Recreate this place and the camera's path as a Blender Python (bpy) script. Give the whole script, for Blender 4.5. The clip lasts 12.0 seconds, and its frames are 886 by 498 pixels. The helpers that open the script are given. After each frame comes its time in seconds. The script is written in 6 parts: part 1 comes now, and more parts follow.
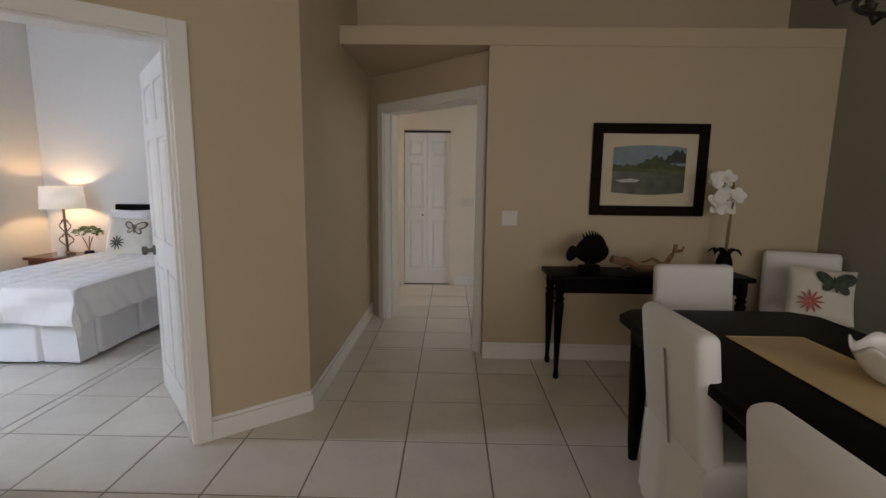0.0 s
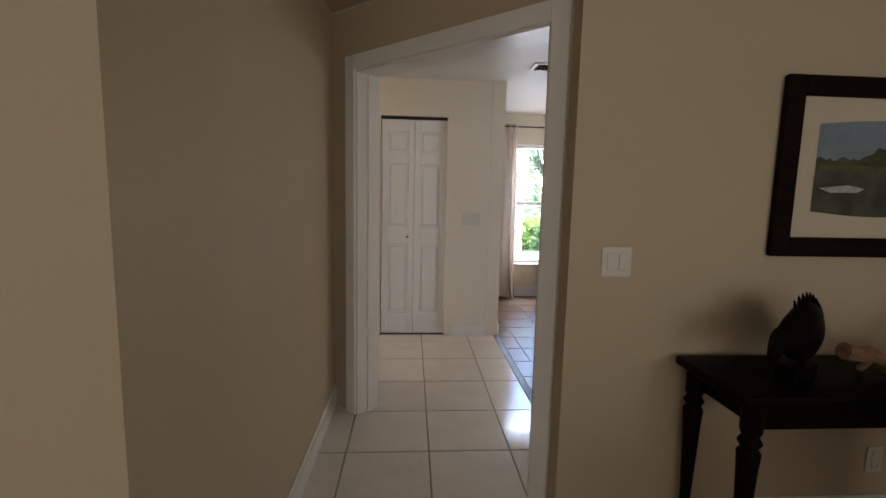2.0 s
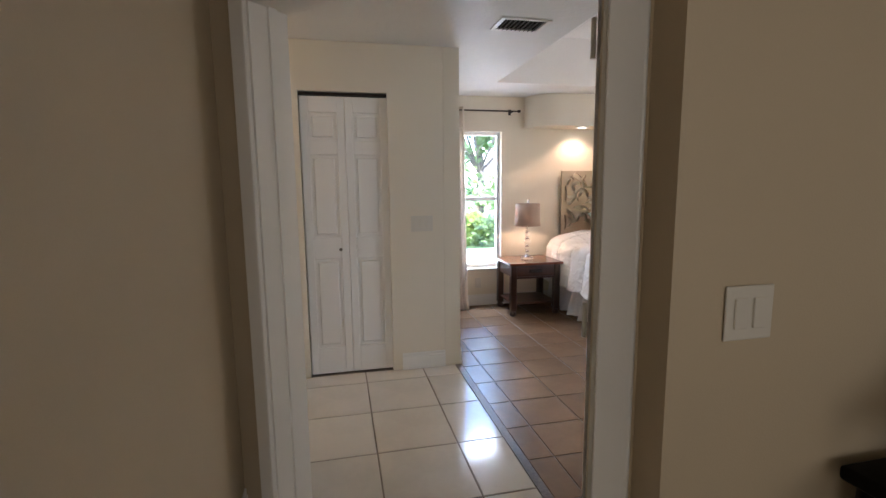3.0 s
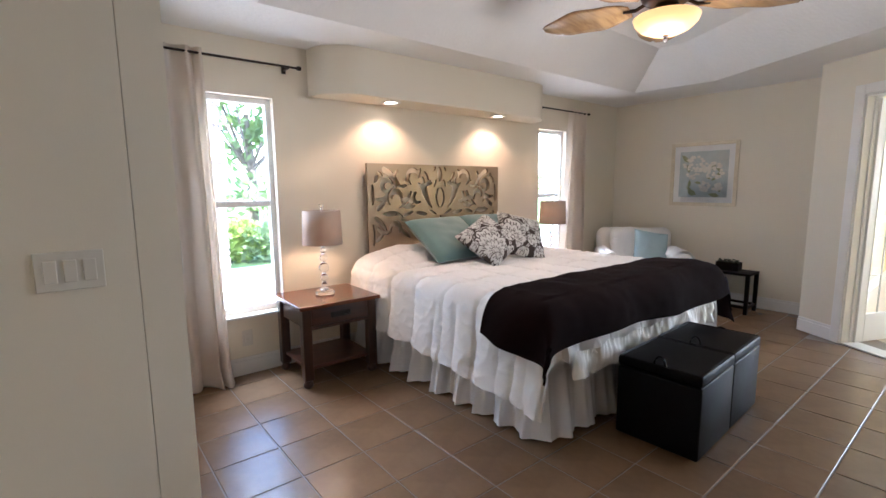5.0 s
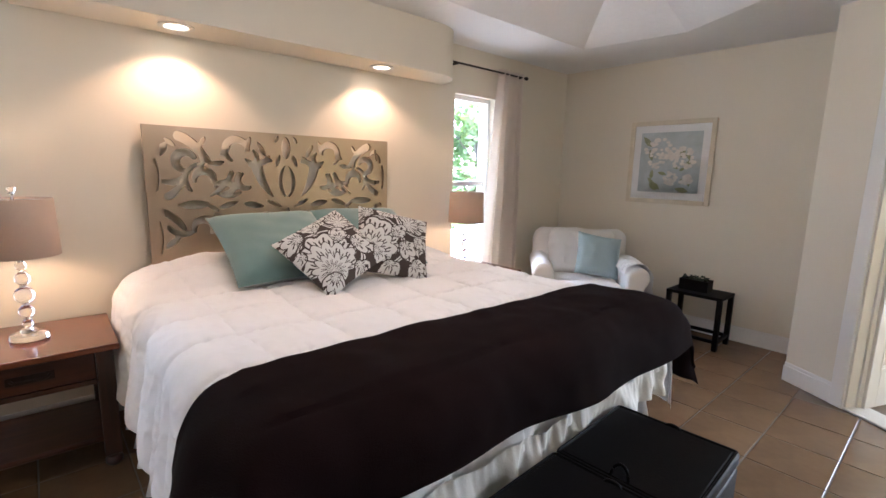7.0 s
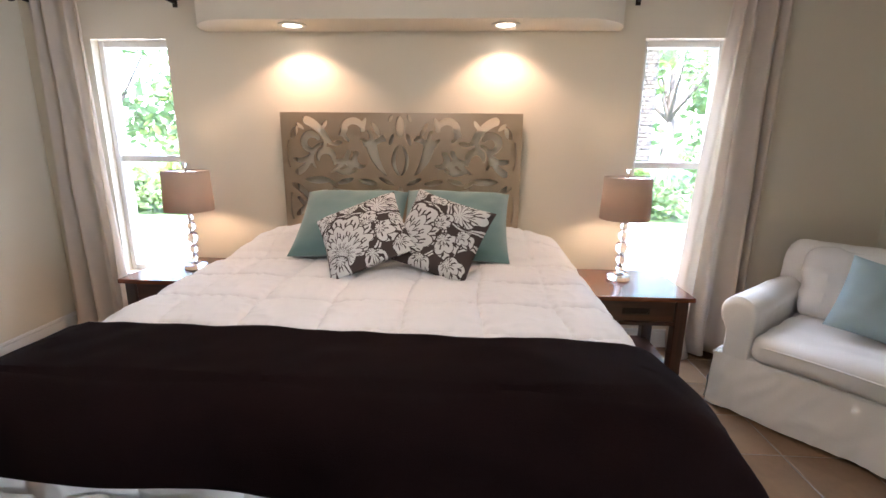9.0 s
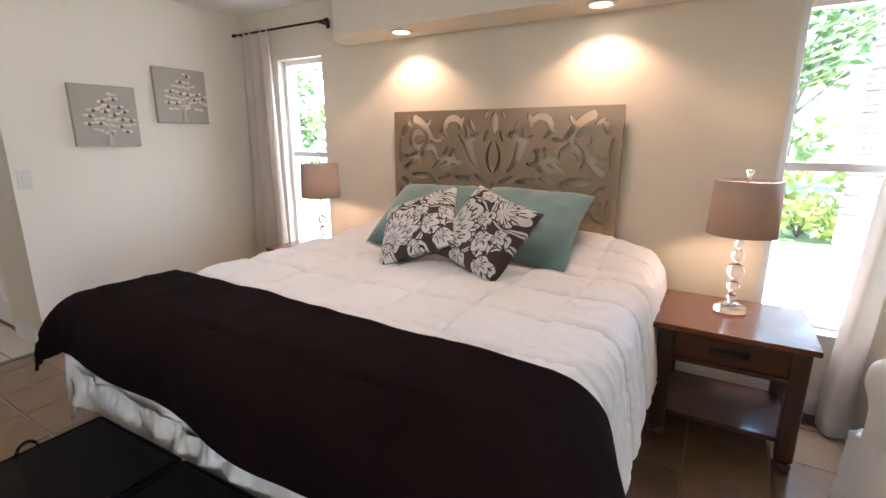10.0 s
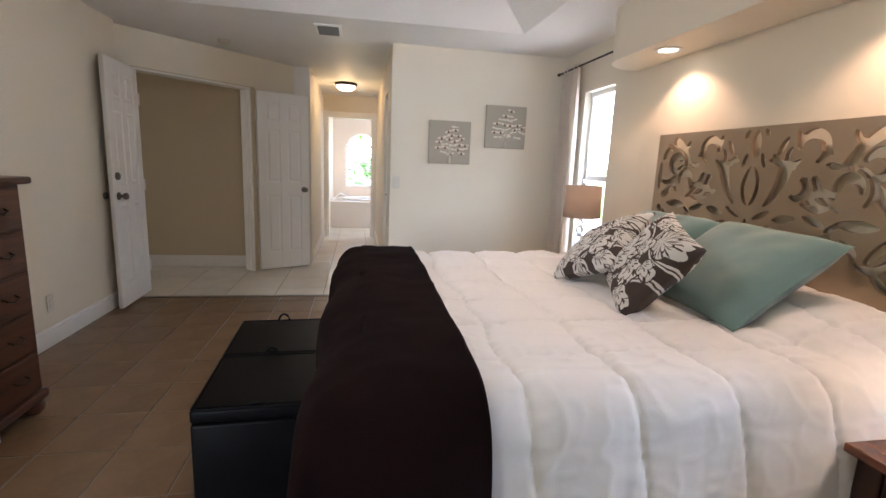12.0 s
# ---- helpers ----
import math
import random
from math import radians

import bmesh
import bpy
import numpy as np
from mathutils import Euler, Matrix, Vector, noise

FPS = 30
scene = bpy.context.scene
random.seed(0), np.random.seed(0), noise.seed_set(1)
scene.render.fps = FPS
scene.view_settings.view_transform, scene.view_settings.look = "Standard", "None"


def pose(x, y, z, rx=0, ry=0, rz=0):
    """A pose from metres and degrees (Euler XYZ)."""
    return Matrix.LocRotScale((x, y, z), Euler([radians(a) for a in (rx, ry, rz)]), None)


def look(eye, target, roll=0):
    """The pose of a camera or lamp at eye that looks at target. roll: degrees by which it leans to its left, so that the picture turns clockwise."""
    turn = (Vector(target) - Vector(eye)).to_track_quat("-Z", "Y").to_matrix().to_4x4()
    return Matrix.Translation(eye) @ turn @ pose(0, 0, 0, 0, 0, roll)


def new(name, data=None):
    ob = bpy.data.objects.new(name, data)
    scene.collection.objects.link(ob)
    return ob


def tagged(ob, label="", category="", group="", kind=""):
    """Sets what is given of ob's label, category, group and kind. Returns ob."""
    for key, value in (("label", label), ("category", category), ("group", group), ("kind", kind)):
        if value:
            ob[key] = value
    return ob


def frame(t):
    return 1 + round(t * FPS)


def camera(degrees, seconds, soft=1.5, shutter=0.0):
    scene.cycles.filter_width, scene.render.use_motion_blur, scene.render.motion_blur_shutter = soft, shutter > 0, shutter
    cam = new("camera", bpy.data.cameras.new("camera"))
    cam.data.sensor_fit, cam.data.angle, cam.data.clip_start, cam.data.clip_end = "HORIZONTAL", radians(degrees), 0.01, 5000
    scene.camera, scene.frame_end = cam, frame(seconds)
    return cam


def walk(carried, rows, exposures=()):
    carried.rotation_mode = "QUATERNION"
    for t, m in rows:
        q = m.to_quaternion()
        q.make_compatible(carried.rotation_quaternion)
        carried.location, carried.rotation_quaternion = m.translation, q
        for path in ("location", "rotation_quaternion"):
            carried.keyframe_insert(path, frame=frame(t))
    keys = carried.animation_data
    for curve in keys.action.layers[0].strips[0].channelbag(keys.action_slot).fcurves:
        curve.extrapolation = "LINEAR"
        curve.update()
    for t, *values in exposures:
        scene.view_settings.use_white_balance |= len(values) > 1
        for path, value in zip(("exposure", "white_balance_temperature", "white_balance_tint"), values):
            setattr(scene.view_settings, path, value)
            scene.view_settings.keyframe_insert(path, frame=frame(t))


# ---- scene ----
cam = camera(87.6, 12.0)
PATH = [
    (0, (-0.121, -0.526, 1.398), (-0.152, 1.452, 1.105), 0.7),
    (0.5, (-0.211, -0.13, 1.405), (-0.226, 1.85, 1.121), 0.7),
    (1, (-0.322, 0.342, 1.392), (-0.299, 2.324, 1.128), 0.9),
    (1.5, (-0.379, 0.806, 1.389), (-0.333, 2.788, 1.126), 1.1),
    (2, (-0.456, 1.306, 1.374), (-0.317, 3.286, 1.125), 1.3),
    (2.5, (-0.5, 1.74, 1.381), (-0.227, 3.705, 1.127), 1.0),
    (2.7, (-0.502, 1.933, 1.387), (-0.169, 3.888, 1.127), 0.2),
    (4.3, (-0.231, 3.382, 1.365), (0.723, 5.119, 1.099), 0.0),
    (4.5, (-0.159, 3.513, 1.351), (0.885, 5.199, 1.092), -0.1),
    (5, (0.105, 3.866, 1.35), (1.356, 5.403, 1.083), -0.5),
    (5.5, (0.393, 4.099, 1.357), (1.767, 5.523, 1.066), -0.5),
    (6, (0.758, 4.283, 1.354), (2.202, 5.633, 1.048), -0.2),
    (6.5, (1.152, 4.345, 1.348), (2.572, 5.716, 1.03), 0.4),
    (6.7, (1.32, 4.364, 1.335), (2.715, 5.761, 1.016), 0.8),
    (8.3, (2.744, 4.254, 1.405), (3.241, 6.142, 0.968), 1.7),
    (8.5, (2.865, 4.223, 1.393), (3.212, 6.143, 0.954), 1.4),
    (9, (3.268, 4.247, 1.403), (3.163, 6.188, 0.932), 0.6),
    (9.5, (3.703, 4.36, 1.344), (3.154, 6.231, 0.9), 0.3),
    (10, (4.085, 4.523, 1.365), (3.086, 6.192, 0.902), 0.1),
    (10.5, (4.348, 4.643, 1.347), (3.013, 6.061, 0.895), 1.0),
    (11, (4.584, 4.857, 1.361), (2.957, 5.933, 0.92), 1.0),
    (11.5, (4.746, 5.132, 1.348), (2.914, 5.824, 0.94), 1.4),
    (12, (4.862, 5.308, 1.294), (2.927, 5.669, 0.939), 2.4),
]
walk(cam, [(t, look(eye, target, roll)) for t, eye, target, roll in PATH], [(0, 4.56, 5600, 14), (1, 4.5, 5680, 14), (2.5, 4.64, 5580, 14), (4.5, 4.62, 5480, 14), (5.5, 4.72, 5450, 14), (6.5, 4.72, 5500, 15), (8.5, 4.62, 5600, 14), (10, 4.54, 5650, 15), (11.5, 4.52, 5780, 14), (12, 4.54, 5700, 14)])

# ---- world, sun, large lights ----
world = bpy.data.worlds.new("World")
scene.world = world
world.use_nodes = True
wn = world.node_tree
sky = wn.nodes.new("ShaderNodeTexSky")
sky.sky_type = "NISHITA"
sky.sun_disc = False
sky.sun_elevation = radians(62)
sky.sun_rotation = radians(200)
wn.nodes["Background"].inputs[1].default_value = 0.15
wn.links.new(sky.outputs[0], wn.nodes["Background"].inputs[0])


def lamp(name, kind, m, watts, color=(1, 1, 1), **opts):
    d = bpy.data.lights.new(name, kind)
    d.energy, d.color = watts, color
    for k, v in opts.items():
        if k == "size":
            d.shape, d.size, d.size_y = "RECTANGLE", v[0], v[1]
        elif k == "radius":
            d.shadow_soft_size = v
        elif k == "angle":
            d.angle = radians(v)
        elif k == "spot":
            d.spot_size, d.spot_blend = radians(v[0]), v[1]
    ob = new(name, d)
    ob.matrix_world = m
    return ob


lamp("sun", "SUN", look((0, 0, 30), (0 + 5, 0 + 14, 0)), 2.4, (1, 0.95, 0.86), angle=0.5)
# daylight of the sunroom and guest windows, which lie outside the view
lamp("sunroom_window_light", "AREA", look((8.86, 2.25, 1.27), (5.4, 3.4, 1.27)), 8.0, (0.93, 0.97, 1.0), size=(1.8, 1.75))
lamp("guest_window_light", "AREA", look((-4.9, 1.7, 1.5), (-2.5, 3.6, 0.9)), 9.5, (0.90, 0.95, 1.0), size=(1.2, 1.2))
# unseen fill lamps added behind the camera; the dining walls have no openings here
lamp("dining_patio_light", "AREA", look((2.35, -2.3, 1.45), (-0.6, 2.7, 1.0)), 1.7, (1.0, 0.83, 0.60), size=(1.8, 1.9))
lamp("dining_window_light", "AREA", look((-0.9, -3.85, 1.35), (-0.1, 2.5, 1.0)), 1.5, (1.0, 0.84, 0.61), size=(3.0, 2.1))
lamp("dining_side_window_light", "AREA", look((0.9, -3.4, 1.5), (1.3, 0.6, 0.6)), 0.45, (0.80, 0.91, 1.0), size=(1.0, 1.4))
# lamp panels added outside, above both bedroom windows, to strengthen their daylight
for x in (1.08, 4.56):
    lamp("sky_over_window", "AREA", look((x, 8.15, 2.85), (x + 0.3, 6.9, 0.9)), 11.0, (0.86, 0.93, 1.0), size=(1.6, 1.1))
# fill lamp added out of view inside the bath, apart from its arched window
lamp("bath_window_light", "AREA", look((-4.4, 6.6, 1.6), (-4.4, 5.0, 0.9)), 1.2, (1.0, 0.98, 0.96), size=(0.9, 1.0))


# ---- materials ----
def mat(name, color, rough=0.5, metal=0.0, var=0.08, scale=3.0, fine=60.0, bump=0.1, dist=0.002, island=0.0, spec=0.5, sheen=0.0, coat=0.0):
    """Base colour that wanders at two scales, with a fine relief."""
    m = bpy.data.materials.new(name)
    m.use_nodes = True
    n, l = m.node_tree.nodes, m.node_tree.links
    b = n["Principled BSDF"]
    b.inputs["Roughness"].default_value = rough
    b.inputs["Metallic"].default_value = metal
    b.inputs["Specular IOR Level"].default_value = spec
    b.inputs["Sheen Weight"].default_value = sheen
    b.inputs["Coat Weight"].default_value = coat
    tc = n.new("ShaderNodeTexCoord")
    big, small = n.new("ShaderNodeTexNoise"), n.new("ShaderNodeTexNoise")
    big.inputs["Scale"].default_value, small.inputs["Scale"].default_value = scale, fine
    big.inputs["Detail"].default_value, small.inputs["Detail"].default_value = 3, 4
    for t in (big, small):
        l.new(tc.outputs["Object"], t.inputs["Vector"])
    add = n.new("ShaderNodeMath")
    add.operation = "MULTIPLY_ADD"
    add.inputs[1].default_value = 0.4
    l.new(small.outputs["Fac"], add.inputs[0])
    l.new(big.outputs["Fac"], add.inputs[2])
    last = add.outputs[0]
    if island:
        oi = n.new("ShaderNodeObjectInfo")
        a2 = n.new("ShaderNodeMath")
        a2.operation = "MULTIPLY_ADD"
        a2.inputs[1].default_value = island
        l.new(oi.outputs["Random"], a2.inputs[0])
        l.new(last, a2.inputs[2])
        last = a2.outputs[0]
    r = n.new("ShaderNodeValToRGB")
    r.color_ramp.elements[0].position = 0.35
    r.color_ramp.elements[1].position = 1.0 + island * 0.6
    r.color_ramp.elements[0].color = (*[c * (1 - var) for c in color], 1)
    r.color_ramp.elements[1].color = (*[min(1, c * (1 + var)) for c in color], 1)
    l.new(last, r.inputs[0])
    l.new(r.outputs[0], b.inputs["Base Color"])
    if bump:
        bp = n.new("ShaderNodeBump")
        bp.inputs["Strength"].default_value, bp.inputs["Distance"].default_value = bump, dist
        l.new(small.outputs["Fac"], bp.inputs["Height"])
        l.new(bp.outputs[0], b.inputs["Normal"])
    return m


def wood(name, dark, light, rough=0.35, axis=0, coat=0.2, spec=0.5):
    m = mat(name, light, rough, bump=0.05, coat=coat, spec=spec)
    n, l = m.node_tree.nodes, m.node_tree.links
    tc = n.new("ShaderNodeTexCoord")
    mp = n.new("ShaderNodeMapping")
    sc = [14, 14, 14]
    sc[axis] = 1.2
    mp.inputs["Scale"].default_value = sc
    ns = n.new("ShaderNodeTexNoise")
    ns.inputs["Scale"].default_value, ns.inputs["Detail"].default_value, ns.inputs["Distortion"].default_value = 2.0, 6, 0.6
    r = n.new("ShaderNodeValToRGB")
    r.color_ramp.elements[0].position, r.color_ramp.elements[1].position = 0.3, 0.72
    r.color_ramp.elements[0].color, r.color_ramp.elements[1].color = (*dark, 1), (*light, 1)
    l.new(tc.outputs["Object"], mp.inputs[0])
    l.new(mp.outputs[0], ns.inputs["Vector"])
    l.new(ns.outputs["Fac"], r.inputs[0])
    l.new(r.outputs[0], n["Principled BSDF"].inputs["Base Color"])
    return m


def glass(name, color=(1, 1, 1), rough=0.0, ior=1.45):
    m = bpy.data.materials.new(name)
    m.use_nodes = True
    b = m.node_tree.nodes["Principled BSDF"]
    b.inputs["Base Color"].default_value = (*color, 1)
    b.inputs["Transmission Weight"].default_value = 1
    b.inputs["Roughness"].default_value, b.inputs["IOR"].default_value = rough, ior
    return m


def glow(name, color, strength):
    m = bpy.data.materials.new(name)
    m.use_nodes = True
    b = m.node_tree.nodes["Principled BSDF"]
    b.inputs["Base Color"].default_value = (*color, 1)
    b.inputs["Emission Color"].default_value = (*color, 1)
    b.inputs["Emission Strength"].default_value = strength
    return m


CREAM = mat("cream_wall_paint", (0.75, 0.685, 0.56), 0.6, var=0.03, scale=0.8, fine=220, bump=0.25, dist=0.0015)
TAN = mat("tan_wall_paint", (0.52, 0.43, 0.295), 0.6, var=0.04, scale=0.8, fine=220, bump=0.25, dist=0.0015)
COOL = mat("pale_wall_paint", (0.74, 0.71, 0.66), 0.6, var=0.03, scale=0.8, fine=220, bump=0.2, dist=0.0015)
YELLOW = mat("yellow_wall_paint", (0.76, 0.62, 0.34), 0.6, var=0.04, scale=0.8, fine=200, bump=0.25)
WHITE = mat("white_trim_paint", (0.80, 0.78, 0.74), 0.35, var=0.02, scale=2, fine=90, bump=0.06)
CEIL = mat("knockdown_ceiling", (0.78, 0.765, 0.73), 0.55, var=0.03, scale=2, fine=34, bump=0.55, dist=0.006)
TILE_W = mat("ivory_ceramic_tile", (0.66, 0.615, 0.54), 0.12, var=0.09, scale=4, fine=25, bump=0.04, island=0.3)
TILE_B = mat("tan_ceramic_tile", (0.162, 0.100, 0.056), 0.27, var=0.24, scale=3.6, spec=0.4, fine=22, bump=0.06, island=0.16)
GROUT_W = mat("grey_grout", (0.24, 0.20, 0.16), 0.85, var=0.15, fine=150, bump=0.3)
GROUT_B = mat("pale_grout", (0.15, 0.112, 0.082), 0.5, var=0.2, fine=150, bump=0.3)
MOSAIC = mat("mosaic_border", (0.10, 0.075, 0.055), 0.4, var=0.6, scale=60, fine=120, bump=0.3)
GLASS = glass("window_glass")
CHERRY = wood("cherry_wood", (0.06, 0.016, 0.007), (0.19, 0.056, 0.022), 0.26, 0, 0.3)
# darker copies of the cherry: shade below the tabletop put into the colour
CHERRY_SHADED = wood("shaded_cherry_board", (0.026, 0.008, 0.004), (0.085, 0.026, 0.012), 0.30, 0, 0.25)
CHERRY_SHADED_Z = wood("shaded_cherry_upright", (0.020, 0.007, 0.004), (0.062, 0.020, 0.010), 0.32, 2, 0.3)
BLACKWOOD = wood("black_stained_wood", (0.003, 0.0025, 0.0025), (0.008, 0.006, 0.005), 0.45, 0, 0.0, 0.05)
LEATHER = mat("black_leather", (0.0042, 0.004, 0.0045), 0.40, spec=0.06, var=0.3, scale=6, fine=180, bump=0.35, dist=0.002)
COMFORT = mat("white_comforter_cloth", (0.84, 0.82, 0.80), 0.85, var=0.03, scale=3, fine=30, bump=0.12, dist=0.006, sheen=0.2)
SATIN = mat("cream_satin", (0.80, 0.78, 0.73), 0.5, var=0.03, scale=12, fine=60, bump=0.25, dist=0.004)
SKIRT = mat("white_bed_skirt_cloth", (0.82, 0.815, 0.82), 0.8, var=0.03, fine=240, bump=0.2)
BROWN = mat("dark_brown_fleece", (0.0080, 0.0031, 0.0031), 1.0, var=0.35, scale=5, fine=300, bump=0.5, dist=0.003, spec=0.1)
TEAL = mat("teal_velvet", (0.135, 0.23, 0.225), 0.85, var=0.16, scale=4, fine=260, bump=0.25, sheen=0.5)
SKYBLUE = mat("pale_blue_cloth", (0.36, 0.465, 0.50), 0.85, var=0.06, fine=240, bump=0.3)
SLIP = mat("white_slipcover_cotton", (0.78, 0.76, 0.73), 0.85, var=0.03, scale=3, fine=200, bump=0.3)
LINEN = mat("oatmeal_linen", (0.77, 0.69, 0.61), 0.9, var=0.06, scale=10, fine=280, bump=0.4)
SHADE = mat("taupe_lampshade_linen", (0.46, 0.37, 0.295), 0.9, var=0.08, scale=8, fine=300, bump=0.4)
_n, _l = LINEN.node_tree.nodes, LINEN.node_tree.links
tr, mx = _n.new("ShaderNodeBsdfTranslucent"), _n.new("ShaderNodeMixShader")
tr.inputs[0].default_value = (0.80, 0.73, 0.64, 1)
mx.inputs[0].default_value = 0.45
_l.new(_n["Principled BSDF"].outputs[0], mx.inputs[1])
_l.new(tr.outputs[0], mx.inputs[2])
_l.new(mx.outputs[0], _n["Material Output"].inputs[0])
_n, _l = SHADE.node_tree.nodes, SHADE.node_tree.links
tr, mx = _n.new("ShaderNodeBsdfTranslucent"), _n.new("ShaderNodeMixShader")
tr.inputs[0].default_value = (0.62, 0.46, 0.34, 1)
mx.inputs[0].default_value = 0.17
_l.new(_n["Principled BSDF"].outputs[0], mx.inputs[1])
_l.new(tr.outputs[0], mx.inputs[2])
_l.new(mx.outputs[0], _n["Material Output"].inputs[0])
CRYSTAL = glass("crystal", (1, 1, 1), 0.0, 1.52)
CHROME = mat("chrome", (0.75, 0.75, 0.76), 0.12, 1.0, bump=0.0)
NICKEL = mat("aged_nickel", (0.17, 0.15, 0.13), 0.35, 1.0, bump=0.0)
BRONZE = mat("dark_bronze", (0.03, 0.022, 0.018), 0.4, 0.6, bump=0.05)
CHAMPAGNE = mat("champagne_painted_wood", (0.42, 0.335, 0.24), 0.34, 0.6, var=0.08, scale=4, fine=140, bump=0.1)
PLASTIC = mat("white_switch_plastic", (0.66, 0.62, 0.54), 0.3, var=0.01, bump=0.0)


# ---- building helpers ----
def link(name, bm, material, smooth=False):
    me = bpy.data.meshes.new(name)
    bm.normal_update()
    bm.to_mesh(me)
    bm.free()
    for m in material if isinstance(material, (list, tuple)) else [material]:
        me.materials.append(m)
    if smooth:
        me.polygons.foreach_set("use_smooth", [True] * len(me.polygons))
        me.set_sharp_from_angle(angle=radians(40))
    return new(name, me)


def part(name, bm, material, parent, label="", smooth=False):
    ob = link(name, bm, material, smooth)
    ob.parent = parent
    return tagged(ob, label)


def thing(name, m, label, category, group="", kind=""):
    ob = new(name)
    ob.empty_display_size = 0.1
    ob.matrix_world = m
    return tagged(ob, label, category, group, kind)


def struct(name, bm, material, label="", smooth=False):
    return tagged(link(name, bm, material, smooth), label, kind="structure")


def box(bm, x0, y0, z0, x1, y1, z1, bevel=0.0, seg=2, m=None):
    mt = Matrix.Translation(((x0 + x1) / 2, (y0 + y1) / 2, (z0 + z1) / 2)) @ Matrix.Diagonal((x1 - x0, y1 - y0, z1 - z0, 1))
    vs = bmesh.ops.create_cube(bm, size=1, matrix=(m @ mt) if m else mt)["verts"]
    if bevel:
        es = list({e for v in vs for e in v.link_edges})
        bmesh.ops.bevel(bm, geom=es, offset=bevel, segments=seg, profile=0.5, affect="EDGES")
    return bm


def bx(x0, y0, z0, x1, y1, z1, bevel=0.0, seg=2, m=None):
    return box(bmesh.new(), x0, y0, z0, x1, y1, z1, bevel, seg, m)


def lathe(bm, profile, seg=24, m=None):
    m = m or Matrix()
    rings = []
    for r, z in profile:
        if r < 1e-5:
            rings.append([bm.verts.new(m @ Vector((0, 0, z)))])
        else:
            rings.append([bm.verts.new(m @ Vector((r * math.cos(2 * math.pi * i / seg), r * math.sin(2 * math.pi * i / seg), z))) for i in range(seg)])
    for a, b in zip(rings, rings[1:]):
        for i in range(seg):
            j = (i + 1) % seg
            q = [a[i % len(a)], a[j % len(a)], b[j % len(b)], b[i % len(b)]]
            u = []
            for v in q:
                if v not in u:
                    u.append(v)
            if len(u) > 2:
                bm.faces.new(u)
    return bm


def lt(profile, seg=24, m=None):
    return lathe(bmesh.new(), profile, seg, m)


def sheet(bm, f, nu, nv, closed=False):
    """A grid of faces over f(u, v), u and v from 0 to 1."""
    rows = [[bm.verts.new(f(i / nu, j / nv)) for j in range(nv + 1)] for i in range(nu + 1)]
    for i in range(nu):
        for j in range(nv):
            bm.faces.new((rows[i][j], rows[i + 1][j], rows[i + 1][j + 1], rows[i][j + 1]))
    return bm


def tube(bm, pts, r, seg=8, taper=None):
    """A round bar along points."""
    pts = [Vector(p) for p in pts]
    rings = []
    for i, p in enumerate(pts):
        d = (pts[min(i + 1, len(pts) - 1)] - pts[max(i - 1, 0)]).normalized()
        side = d.orthogonal().normalized() if abs(d.z) > 0.9 else d.cross(Vector((0, 0, 1))).normalized()
        up = side.cross(d)
        rr = r if taper is None else r + (taper - r) * i / (len(pts) - 1)
        rings.append([bm.verts.new(p + rr * (math.cos(2 * math.pi * k / seg) * side + math.sin(2 * math.pi * k / seg) * up)) for k in range(seg)])
    for a, b in zip(rings, rings[1:]):
        for k in range(seg):
            bm.faces.new((a[k], a[(k + 1) % seg], b[(k + 1) % seg], b[k]))
    bm.faces.new(rings[0][::-1])
    bm.faces.new(rings[-1])
    return bm


def prism(bm, poly, z0, z1):
    lo = [bm.verts.new((x, y, z0)) for x, y in poly]
    hi = [bm.verts.new((x, y, z1)) for x, y in poly]
    n = len(poly)
    for i in range(n):
        bm.faces.new((lo[i], lo[(i + 1) % n], hi[(i + 1) % n], hi[i]))
    bm.faces.new(lo[::-1])
    bm.faces.new(hi)
    bmesh.ops.recalc_face_normals(bm, faces=bm.faces)
    return bm


def along(p, q, side=1):
    """A frame with x from p towards q, y to the right of it (side 1) or to the left, z up."""
    d = (Vector((*q, 0)) - Vector((*p, 0))).normalized()
    y = Vector((d.y, -d.x, 0)) * side
    return Matrix(((d.x, y.x, 0, p[0]), (d.y, y.y, 0, p[1]), (0, 0, 1, 0), (0, 0, 0, 1)))


